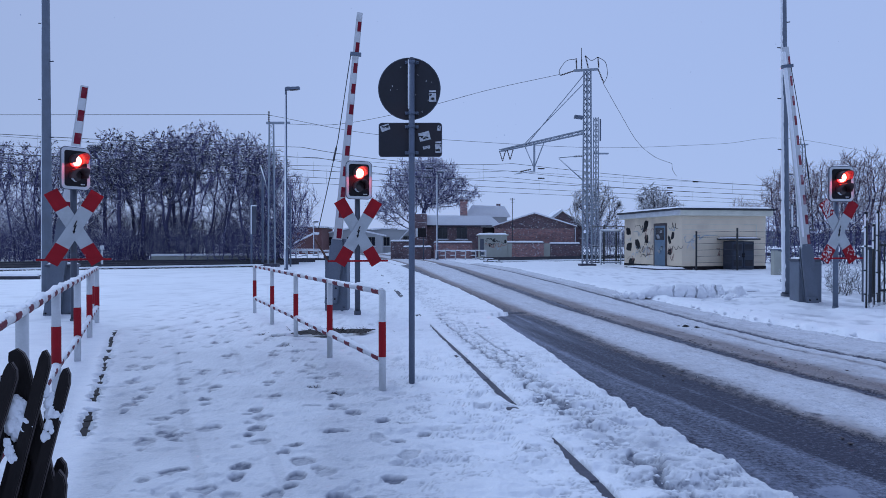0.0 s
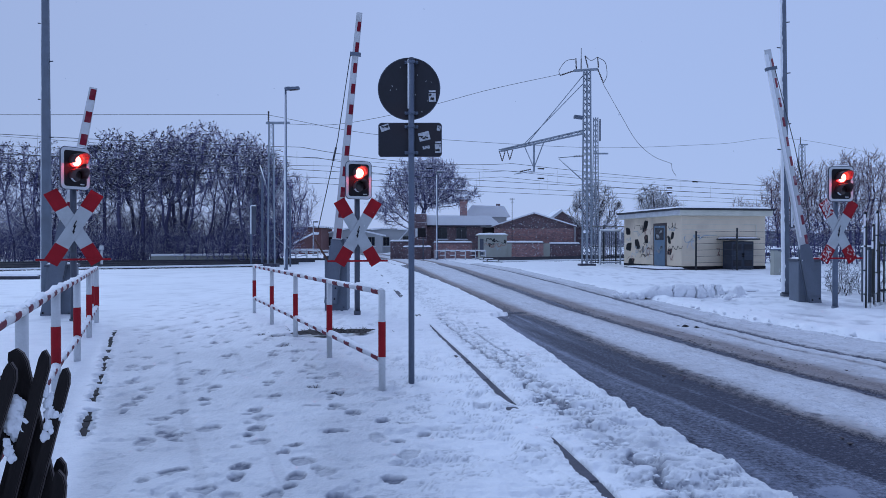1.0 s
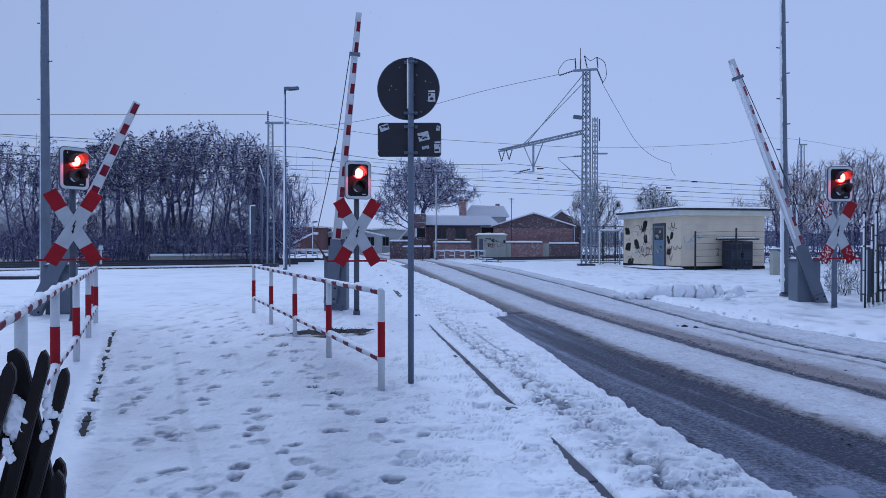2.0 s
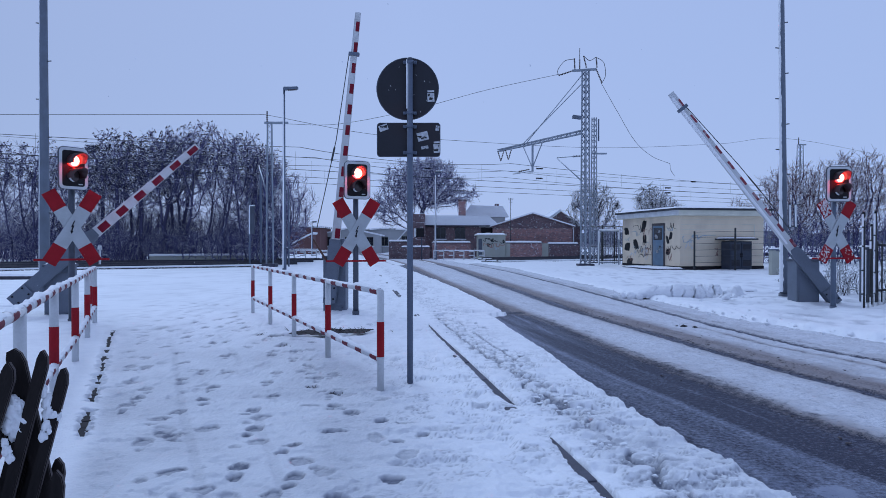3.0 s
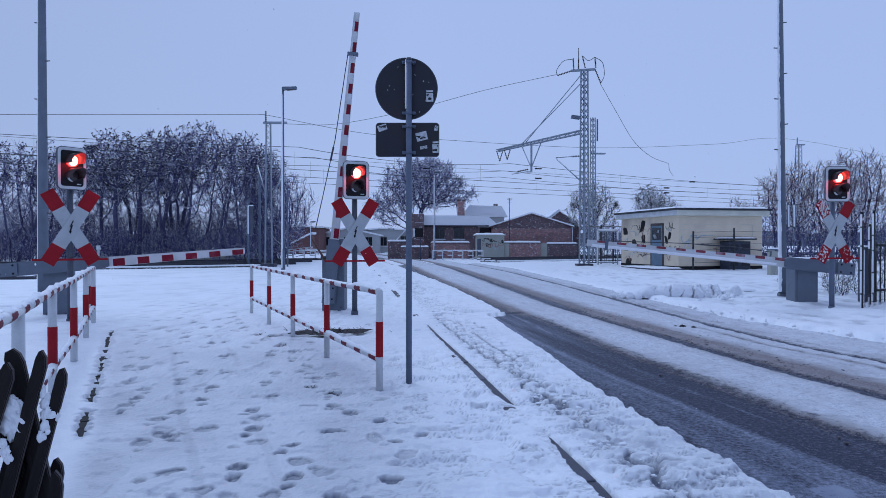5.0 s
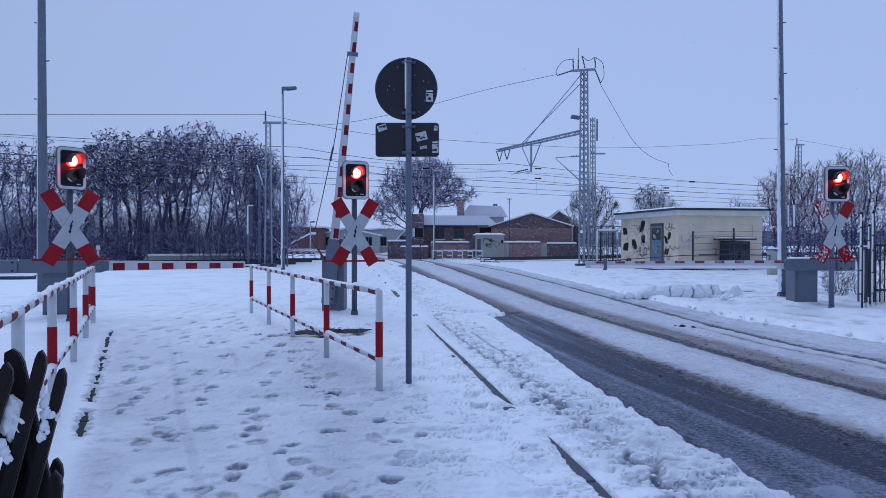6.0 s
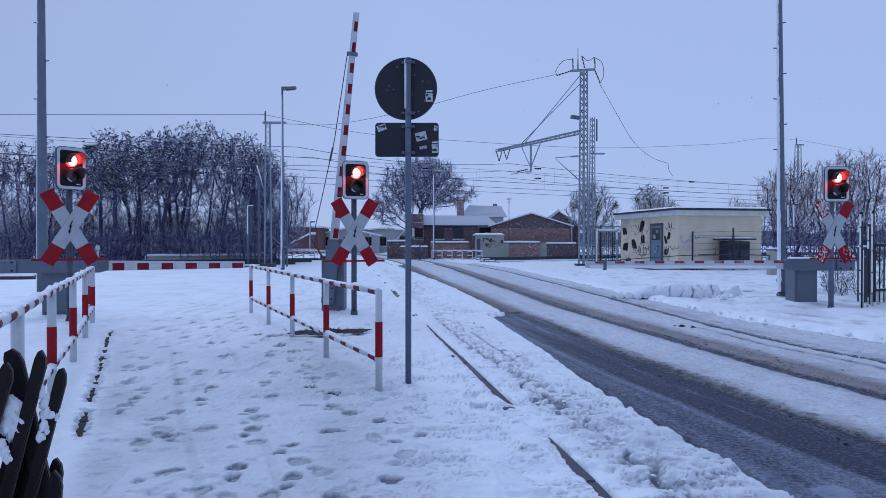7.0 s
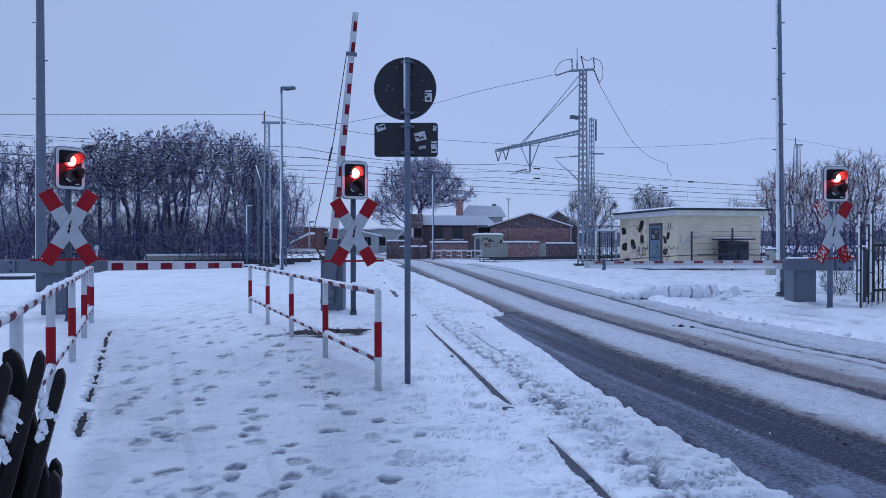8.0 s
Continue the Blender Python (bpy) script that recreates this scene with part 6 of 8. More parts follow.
    part("snow_on_lid", snow_cap(B(), -0.9, -0.46, 0.9, 0.46, 1.61, 0.06, seed=12), M_CAP, cab)
    for sx in (-0.30, 0.30):
        dr = part("door", box(B(), (sx, -0.36, 0.80), (0.56, 0.03, 1.2), bev=0.01), M_CUPB, cab)
        for k in range(3):
            part("panel", box(B(), (sx, -0.378, 0.42 + 0.38 * k), (0.44, 0.012, 0.30), bev=0.004), M_CUPB if k % 2 else M_SIGN, dr)
        part("handle", box(B(), (sx * 0.15, -0.39, 0.8), (0.04, 0.04, 0.2), bev=0.01), M_BLACK, dr)
    for sx in (-0.5, 0.5):
        part("leg", box(B(), (sx, 0, 0.05), (0.12, 0.5, 0.35)), M_BLACK, cab)
    # wire fence in front of the hut
    f = thing("wire_fence", m, "low wire fence with dark posts before the hut", "fence")
    for x, y, hh in ((0.17, -1.0, 1.95), (1.93, -1.6, 2.1), (4.9, -1.2, 2.0)):
        part("post", tube(B(), (x, y, -0.1), (x, y, hh), 0.045, n=8), M_BLKMET, f)
    for z in (0.45, 0.75, 1.05, 1.35, 1.65, 1.9):
        part("strand", tube(B(), (0.17, -1.0, z), (1.93, -1.6, z + 0.05), 0.008, n=5), M_WIRE, f)
        part("strand", tube(B(), (1.93, -1.6, z + 0.05), (4.9, -1.2, z), 0.008, n=5), M_WIRE, f)


def scrawl(x, y, z, w, h, seed, pen):
    """One hasty spray stroke in the y-z plane, facing -x: it wanders along with sudden turns, of uneven width."""
    rnd = random.Random(seed)
    bm = B()
    n = 34
    p, way, prev = Vector((x, y + w / 2, z)), rnd.uniform(0, 6.3), None
    bend = rnd.uniform(-0.6, 0.6)
    for i in range(n):
        d = Vector((0, math.cos(way) * 0.55, math.sin(way)))
        wide = pen * rnd.uniform(0.35, 0.75) * (0.5 + 0.5 * math.sin(math.pi * (i + 0.5) / n))
        side = Vector((0, -d.z, d.y)).normalized() * wide
        ring = [bm.verts.new(p + side), bm.verts.new(p - side)]
        if prev:
            bm.faces.new((prev[0], prev[1], ring[1], ring[0]))
        prev = ring
        p = p + d * h * 0.24 + Vector((0, -w / n, 0))
        p.z = min(z + h / 2, max(z - h / 2, p.z))
        if rnd.random() < 0.22:
            way, bend = way + rnd.uniform(1.4, 3.0) * rnd.choice((-1, 1)), rnd.uniform(-0.9, 0.9)
        way += bend + rnd.uniform(-0.25, 0.25)
    bmesh.ops.recalc_face_normals(bm, faces=bm.faces)
    bmesh.ops.solidify(bm, geom=list(bm.faces), thickness=0.002)
    return bm


def blot(x, y, z, w, h, seed):
    """An uneven flat tag of paint in the y-z plane, facing -x."""
    rnd = random.Random(seed)
    bm = B()
    n = 22
    ph = [rnd.uniform(0, 6.3) for _ in range(4)]
    pts = []
    for i in range(n):
        a = 2 * math.pi * i / n
        r = (abs(math.cos(a)) ** 5 + abs(math.sin(a)) ** 5) ** -0.2 * (0.86 + 0.06 * math.sin(3 * a + ph[0]) + 0.05 * math.sin(7 * a + ph[1]))
        pts.append((x, y + w * r * math.cos(a) * 0.72 - 0.3 * h * r * math.sin(a) * math.sin(ph[3]), z + h * r * math.sin(a) * 0.72))
    f = bm.faces.new([bm.verts.new(p) for p in pts])
    bmesh.ops.solidify(bm, geom=[f], thickness=0.002)
    bmesh.ops.recalc_face_normals(bm, faces=bm.faces)
    return bm


hut()


def gabled(bm, w, d, h0, h1):
    """A gable-ended block: eaves h0, ridge h1, ridge along y."""
    return outline(bm, [(-w / 2, -0.1), (w / 2, -0.1), (w / 2, h0), (0, h1), (-w / 2, h0)], 0, d)


def roof_slab(bm, w, d, h0, h1, t=0.12, over=0.25):
    s = (h1 - h0) / (w / 2)
    pts = [(-w / 2 - over, h0 - s * over), (0, h1), (w / 2 + over, h0 - s * over), (w / 2 + over, h0 - s * over + t), (0, h1 + t), (-w / 2 - over, h0 - s * over + t)]
    return outline(bm, pts, -over, d + over)


def workshop():
    root = thing("brick_workshop", pose(8.1, 64.0, 0), "old red brick workshop with a low snow-covered gable roof", "building")
    part("wall", gabled(B(), 7.3, 9, 2.95, 4.1), M_BRICK, root)
    part("roof", roof_slab(B(), 7.3, 9, 2.95, 4.1), M_CAP, root)
    part("verge", roof_slab(B(), 7.34, 0.08, 2.88, 4.03, 0.10, 0.22), M_BRICKDARK, root)
    part("gable_field", outline(B(), [(-3.6, 2.72), (3.6, 2.72), (3.6, 2.88), (0, 4.02), (-3.6, 2.88)], -0.03, 0.05), M_BRICKDARK, root, "darker upper gable brickwork")
    rnd, bm = random.Random(5), B()
    for i in range(26):
        x = rnd.uniform(-3.3, 3.3)
        z = 2.70 + rnd.uniform(-0.05, 0.05) if i < 15 else rnd.uniform(2.0, 3.2)
        box(bm, (x, -0.03, z), (rnd.uniform(0.05, 0.24), 0.04, rnd.uniform(0.03, 0.08)), bev=0.008)
    part("render_remnant", bm, M_FASCIA, root, "pale remnants of old render")
    part("drainpipe", tube(B(), (3.75, -0.1, 0), (3.75, -0.1, 3.0), 0.05, n=8), M_WHITE, root)
    wing = thing("workshop_wing", pose(1.5, 64.6, 0), "long dark brick wing with a snow-covered roof and chimney", "building")
    part("wall", box(B(), (0, 3, 1.45), (6.6, 6, 3.1)), M_BRICKDARK, wing)
    bm = outline(B(), [(-3.5, 2.95), (3.5, 2.95), (3.5, 3.1), (2.6, 3.9), (-3.3, 3.95), (-3.5, 3.1)], -0.3, 6.3)
    rf = part("roof", bm, M_CAP, wing)
    part("chimney", box(B(), (0.17, 1.5, 4.55), (0.68, 0.65, 1.9), bev=0.03), M_BRICK, rf)
    part("chimney_crown", box(B(), (0.17, 1.5, 5.42), (0.80, 0.77, 0.16), bev=0.02), M_BRICKDARK, rf)
    part("vent", tube(B(), (2.5, 0.4, 3.3), (2.5, 0.4, 3.9), 0.1, n=10), M_DKGREY, rf)
    part("vent", tube(B(), (2.85, 0.3, 3.2), (2.85, 0.3, 3.75), 0.08, n=10), M_DKGREY, rf)
    for x in (-1.87, -0.05):
        window(wing, x, 0, 2.3, 0.95, 1.05, M_DKGREY)
    # black plate on the wall in place of a recess's shade
    part("recess", box(B(), (2.55, -0.03, 1.7), (1.3, 0.12, 2.3), bev=0.02), M_BLACK, wing, "black plate for the shaded recess under the eaves")
    part("recess_lintel", box(B(), (2.55, -0.10, 2.9), (1.7, 0.20, 0.12), bev=0.02), M_CAP, wing)
    part("gutter", tube(B(), (-3.5, -0.36, 2.98), (3.5, -0.36, 2.96), 0.06, n=8), M_DKGREY, wing)
    tower = thing("brick_pier", pose(-2.35, 63.6, 0), "stepped dark brick pier with snow on its ledges", "pier")
    for i in range(5):
        part("course", box(B(), (0, 0.5, 0.5 + i * 0.78), (1.25 - 0.03 * i, 1.2, 0.80), bev=0.02), M_BRICKDARK, tower)
        part("snow_ledge", snow_cap(B(), -0.3, -0.13, 0.64, 0.2, 0.9 + i * 0.78, 0.05, n=8, seed=i), M_CAP, tower)
    back = thing("rear_house", pose(4.5, 78, 0), "grey slate house roof behind the workshop", "building")
    part("wall", box(B(), (0, 3, 2.2), (4.6, 6, 4.5)), M_HOUSE, back)
    part("roof", outline(B(), [(-2.6, 4.3), (2.7, 4.3), (2.0, 5.5), (-1.6, 5.6)], -0.3, 6.3), M_CAP, back)
    part("chimney", box(B(), (1.5, 2, 5.6), (0.45, 0.45, 0.55)), M_BRICKDARK, back)
    side = thing("shed", pose(11.5, 69, 0), "dark gabled brick shed beside the workshop", "building")
    part("wall", gabled(B(), 4.2, 6, 2.9, 4.5), M_BRICKDARK, side)
    part("roof", roof_slab(B(), 4.2, 6, 2.9, 4.5), M_TILE, side)
    part("snow_on_roof", outline(B(), [(-2.4, 2.95), (0, 4.65), (0, 4.78), (-2.4, 3.08)], -0.2, 6), M_CAP, side)


workshop()


def yard_wall(x0, x1, y, h, label, mt):
    root = thing("brick_wall", pose(0, 0, 0), label, "wall", "yard walls")
    part("wall", box(B(), ((x0 + x1) / 2, y, h / 2 - 0.05), (x1 - x0, 0.3, h + 0.1)), mt, root)
    part("coping", box(B(), ((x0 + x1) / 2, y, h + 0.04), (x1 - x0 + 0.1, 0.42, 0.08), bev=0.01), M_CONC, root)
    part("snow_cap", snow_cap(B(), x0 - 0.05, y - 0.22, x1 + 0.05, y + 0.22, h + 0.075, 0.14, n=24, seed=int(x0 * 3) + 50), M_CAP, root)


yard_wall(-1.1, 2.35, 62.6, 1.35, "low red brick yard wall under snow", M_BRICK)
yard_wall(5.15, 8.7, 62.2, 1.35, "low red brick yard wall under snow", M_BRICK)
yard_wall(9.3, 12.0, 62.6, 1.25, "dark brick yard wall under snow", M_BRICKDARK)
yard_wall(-4.9, -2.9, 61.5, 1.45, "dark brick yard wall under snow", M_BRICKDARK)
yard_wall(-3.7, -1.3, 60.3, 0.95, "low dark brick wall under snow", M_BRICKDARK)
solo("timber_gate", box(B(), (0, 0, 0.65), (0.62, 0.12, 1.4), bev=0.02), M_KIOSK, pose(9.0, 62.3, 0), "grey weathered timber gate in the yard wall", "gate")


def kiosk():
    root = thing("cable_cabinet", pose(4.05, 59.5, 0, 0, 0, 4), "pale grey trackside cabinet with graffiti and a snowy roof", "cabinet")
    part("body", box(B(), (0, 0.6, 0.95), (2.35, 1.3, 2.1), bev=0.03), M_KIOSK, root)
    part("annex", box(B(), (1.4, 0.6, 0.65), (0.4, 1.0, 1.4), bev=0.02), M_KIOSK, root)
    part("side_door", box(B(), (-1.0, -0.06, 1.0), (0.32, 0.03, 1.5), bev=0.01), M_DKGREY, root)
    part("roof", box(B(), (-0.05, 0.6, 2.05), (2.65, 1.6, 0.12), bev=0.05), M_KIOSK, root)
    part("snow_on_roof", snow_cap(B(), -1.35, -0.2, 1.25, 1.4, 2.10, 0.14, seed=31), M_CAP, root)
    for i, (u, z, w_, h_, mt) in enumerate(((-0.5, 1.62, 0.5, 0.3, M_GRAF1), (-0.1, 1.66, 0.5, 0.28, M_GRAF1), (0.35, 1.62, 0.55, 0.3, M_GRAF1), (-0.4, 1.15, 0.6, 0.4, M_GRAF3), (0.05, 1.1, 0.7, 0.45, M_GRAF1), (0.5, 1.12, 0.7, 0.4, M_GRAF3), (0.3, 0.9, 0.9, 0.3, M_GRAF2), (0.85, 1.5, 0.4, 0.3, M_GRAF1))):
        ob = part("graffiti", scrawl(0, 0, 0, w_, h_, i + 300, 0.07), mt, root, "sprayed scrawl")
        ob.matrix_basis = pose(u, -0.056, z, 0, 0, 90)


kiosk()


def yard_gate():
    """A light tubular gate, its frame caked with snow."""
    root = thing("metal_gate", pose(9.15, 41.2, 0, 0, 0, 4), "light tubular yard gate caked with snow", "gate")
    for p, q in (((0, 0, -0.1), (0, 0, 2.1)), ((1.2, 0, -0.1), (1.2, 0, 2.1)), ((0, 0, 2.1), (1.2, 0, 2.1)), ((0.1, 0, 0.25), (1.2, 0, 0.25))):
        part("frame_tube", tube(B(), p, q, 0.05, n=8), M_LATT, root)
    for i in range(1, 9):
        part("bar", tube(B(), (0.133 * i, 0, 0.25), (0.133 * i, 0, 2.1), 0.012, n=5), M_BLKMET, root)
    part("snow_on_top", tube(B(), (0, 0, 2.16), (1.2, 0, 2.16), 0.055, n=8), M_CAP, root)
    part("snow_on_post", tube(B(), (-0.04, -0.03, 0.1), (-0.04, -0.03, 2.1), 0.035, n=8), M_CAP, root)


yard_gate()


def roof_antenna(x, y, h):
    root = thing("aerial", pose(x, y, 0), "thin aerial mast behind the brick workshop", "aerial")
    part("mast", tube(B(), (0, 0, -0.1), (0, 0, h), 0.03, n=6), M_WIRE, root)
    for k in range(4):
        part("element", tube(B(), (-0.25 + 0.03 * k, 0, h - 0.12 * k), (0.25 - 0.03 * k, 0, h - 0.12 * k), 0.012, n=5), M_WIRE, root)


roof_antenna(5.95, 62.5, 5.4)


def bar_fence(x0, x1, y, label, h=0.80):
    root = thing("barrier_fence", pose(0, 0, 0), label, "fence", "striped fences")
    n = int((x1 - x0) / 0.75)
    for i in range(n + 1):
        x = x0 + (x1 - x0) * i / n
        part("post", box(B(), (x, y, h / 2 - 0.05), (0.08, 0.08, h + 0.1)), M_WHITE, root)
    for z in (h - 0.12, h * 0.45):
        for i in range(1, n * 2, 2):
            xa = x0 + (x1 - x0) * i / (n * 2)
            part("slat", box(B(), (xa + (x1 - x0) / (n * 4), y - 0.02, z), ((x1 - x0) / (n * 2), 0.05, 0.09)), M_WHITE, root)
    part("snow_cap", tube(B(), (x0, y, h - 0.03), (x1, y, h - 0.03), 0.045, n=6), M_CAP, root)


bar_fence(-0.9, 3.3, 57.8, "low white barrier fence boards with snow")
bar_fence(-13.2, -9.6, 57.0, "low white barrier fence boards by the far path")


def far_house(x, y, w, d, h0, h1, wall, label, roof=None):
    root = thing("house", pose(x, y, 0), label, "house", "distant houses")
    part("wall", gabled(B(), w, d, h0, h1), wall, root)
    part("roof", roof_slab(B(), w, d, h0, h1, 0.2, 0.4), roof or M_TILE, root)
    n = max(2, int(w / 2.6))
    for lv in range(max(1, int(h0 / 2.9))):
        for i in range(n):
            window(root, -w / 2 + w * (i + 0.5) / n, 0, 1.6 + lv * 2.8, 1.0, 1.3)


lean_to = thing("shed", pose(-17.85, 85, 0), "low red brick lean-to shed with a sloping snowy roof", "shed")
part("wall", outline(B(), [(-1.55, -0.1), (1.55, -0.1), (1.55, 2.4), (-1.55, 0.85)], 0, 3), M_HOUSERED, lean_to)
part("roof", outline(B(), [(-1.8, 0.72), (1.75, 2.50), (1.75, 2.72), (-1.8, 0.94)], -0.25, 3.2), M_CAP, lean_to)
bar_fence(-17.9, -14.4, 80, "pale rail fence beyond the crossing", 0.7)
far_house(-20.0, 92, 7.0, 9, 3.4, 3.5, M_HOUSERED, "distant flat-roofed red brick house")
far_house(-13.5, 98, 9.0, 8, 2.4, 3.4, M_HOUSE, "distant grey rendered house with a snowy roof", M_CAP)
far_house(-12.6, 120, 14.0, 10, 2.6, 3.6, M_HOUSE, "distant long grey shed with snow on its roof")
far_house(-3.9, 84, 3.2, 8, 1.8, 3.6, M_HOUSE, "distant house with a steep snowy roof", M_CAP)
far_house(-8.6, 100, 8.0, 8, 3.1, 3.4, M_HOUSE, "distant long grey house behind the tree")
lamp2 = street_lamp(-16.0, 84, 3.9, "small distant street lamp", 0.6)
street_lamp(-0.75, 58.5, 7.3, "slim pale street lamp before the brick wing", 0.5)


def trackside_box(x, y):
    root = thing("signal_lamp", pose(x, y, 0), "dark trackside signal lamp with a snow cap on a post", "signal lamp")
    part("post", tube(B(), (0, 0, -0.1), (0, 0, 2.6), 0.05, n=8), M_DKGREY, root)
    part("case", box(B(), (-0.15, 0, 2.25), (0.75, 0.3, 0.75), bev=0.04), M_BLACK, root)
    part("cover", box(B(), (-0.55, 0, 2.25), (0.2, 0.34, 0.7), bev=0.04), M_WHITE, root)


trackside_box(-1.9, 58.0)


def right_fence():
    """Black steel gate and posts beside the far signal, with grey boxes behind."""
    rnd = random.Random(9)
    root = thing("steel_fence", pose(0, 0, 0), "black steel bar fence with mesh at its foot, snow on it", "fence")
    for x, y, h, r in ((8.50, 14.12, 1.98, 0.032), (9.2, 15.0, 1.75, 0.032), (9.5, 15.35, 2.05, 0.030)):
        part("post", tube(B(), (x, y, -0.1), (x, y, h), r, n=10), M_BLKMET, root)
        part("finial", tube(B(), (x, y, h), (x, y, h + 0.07), r * 1.2, r * 0.4, n=10), M_BLKMET, root)
        z = 0.05
        while z < h - 0.1:
            ln = rnd.uniform(0.12, 0.5)
            if rnd.random() < 0.7:
                part("blown_snow", beam(B(), (x - r * 0.95, y - r * 0.4, z), (x - r * 0.95, y - r * 0.4, min(h, z + ln)), 0.018 + 0.014 * rnd.random()), M_CAP, root)
            z += ln + 0.03
    part("top_bar", tube(B(), (9.5, 15.35, 1.35), (12.7, 17.3, 1.35), 0.03, n=8), M_BLKMET, root)
    part("low_bar", tube(B(), (9.5, 15.35, 0.35), (12.7, 17.3, 0.35), 0.03, n=8), M_BLKMET, root)
    for i in range(20):
        u = (i + 0.5) / 20
        x, y = 9.5 + 3.2 * u, 15.35 + 1.95 * u
        part("bar", tube(B(), (x, y, 0.02), (x, y, 1.45), 0.016, n=7), M_BLKMET, root)
    bm = B()
    for i in range(26):
        x, y = 8.55 + 0.06 * i, 14.2 + 0.055 * i
        tube(bm, (x, y, 0), (x, y, 0.33), 0.004, n=4)
    tube(bm, (8.55, 14.2, 0.33), (10.1, 15.6, 0.33), 0.006, n=5)
    tube(bm, (8.55, 14.2, 0.17), (10.1, 15.6, 0.17), 0.004, n=5)
    part("foot_mesh", bm, M_WIRE, root)
    box1 = thing("utility_box", pose(9.43, 15.6, 0), "grey narrow utility box beside the black fence", "utility box")
    part("body", box(B(), (0, 0, 0.60), (0.12, 0.26, 1.34), bev=0.015), M_DKGREY, box1)
    part("snow_edge", box(B(), (-0.063, -0.10, 0.62), (0.012, 0.07, 1.25), bev=0.004), M_CAP, box1)
    part("lid", box(B(), (0, 0, 1.285), (0.14, 0.30, 0.04), bev=0.012), M_DKGREY, box1)
    part("snow_on_lid", snow_cap(B(), -0.065, -0.14, 0.065, 0.14, 1.30, 0.04, n=8, seed=41), M_CAP, box1)
    box2 = thing("utility_box", pose(13.65, 28.7, 0), "pale grey utility box in the snow behind the barrier", "utility box")
    part("body", box(B(), (0, 0, 0.50), (0.42, 0.35, 1.2), bev=0.03), M_KIOSK, box2)
    part("lid", box(B(), (0, 0, 1.12), (0.48, 0.41, 0.06), bev=0.02), M_GALV, box2)
    part("snow_on_lid", snow_cap(B(), -0.22, -0.19, 0.22, 0.19, 1.14, 0.06, n=8, seed=42), M_CAP, box2)
    lat = thing("yard_fence", pose(10.2, 43, 0), "dark mesh yard fence with snow beside the hut", "fence")
    for i in range(5):
        part("post", tube(B(), (i * 0.75 - 1.2, 0, -0.1), (i * 0.75 - 1.2, 0, 2.5), 0.05, n=8), M_BLKMET, lat)
    for z in (0.3, 1.2, 2.4):
        part("rail", tube(B(), (-1.2, 0, z), (1.8, 0, z), 0.03, n=6), M_BLKMET, lat)
    bm = B()
    for i in range(24):
        tube(bm, (-1.2 + i * 0.125, 0, 0.1), (-1.2 + i * 0.125, 0, 2.4), 0.008, n=4)
    part("mesh_wires", bm, M_BLKMET, lat)


right_fence()


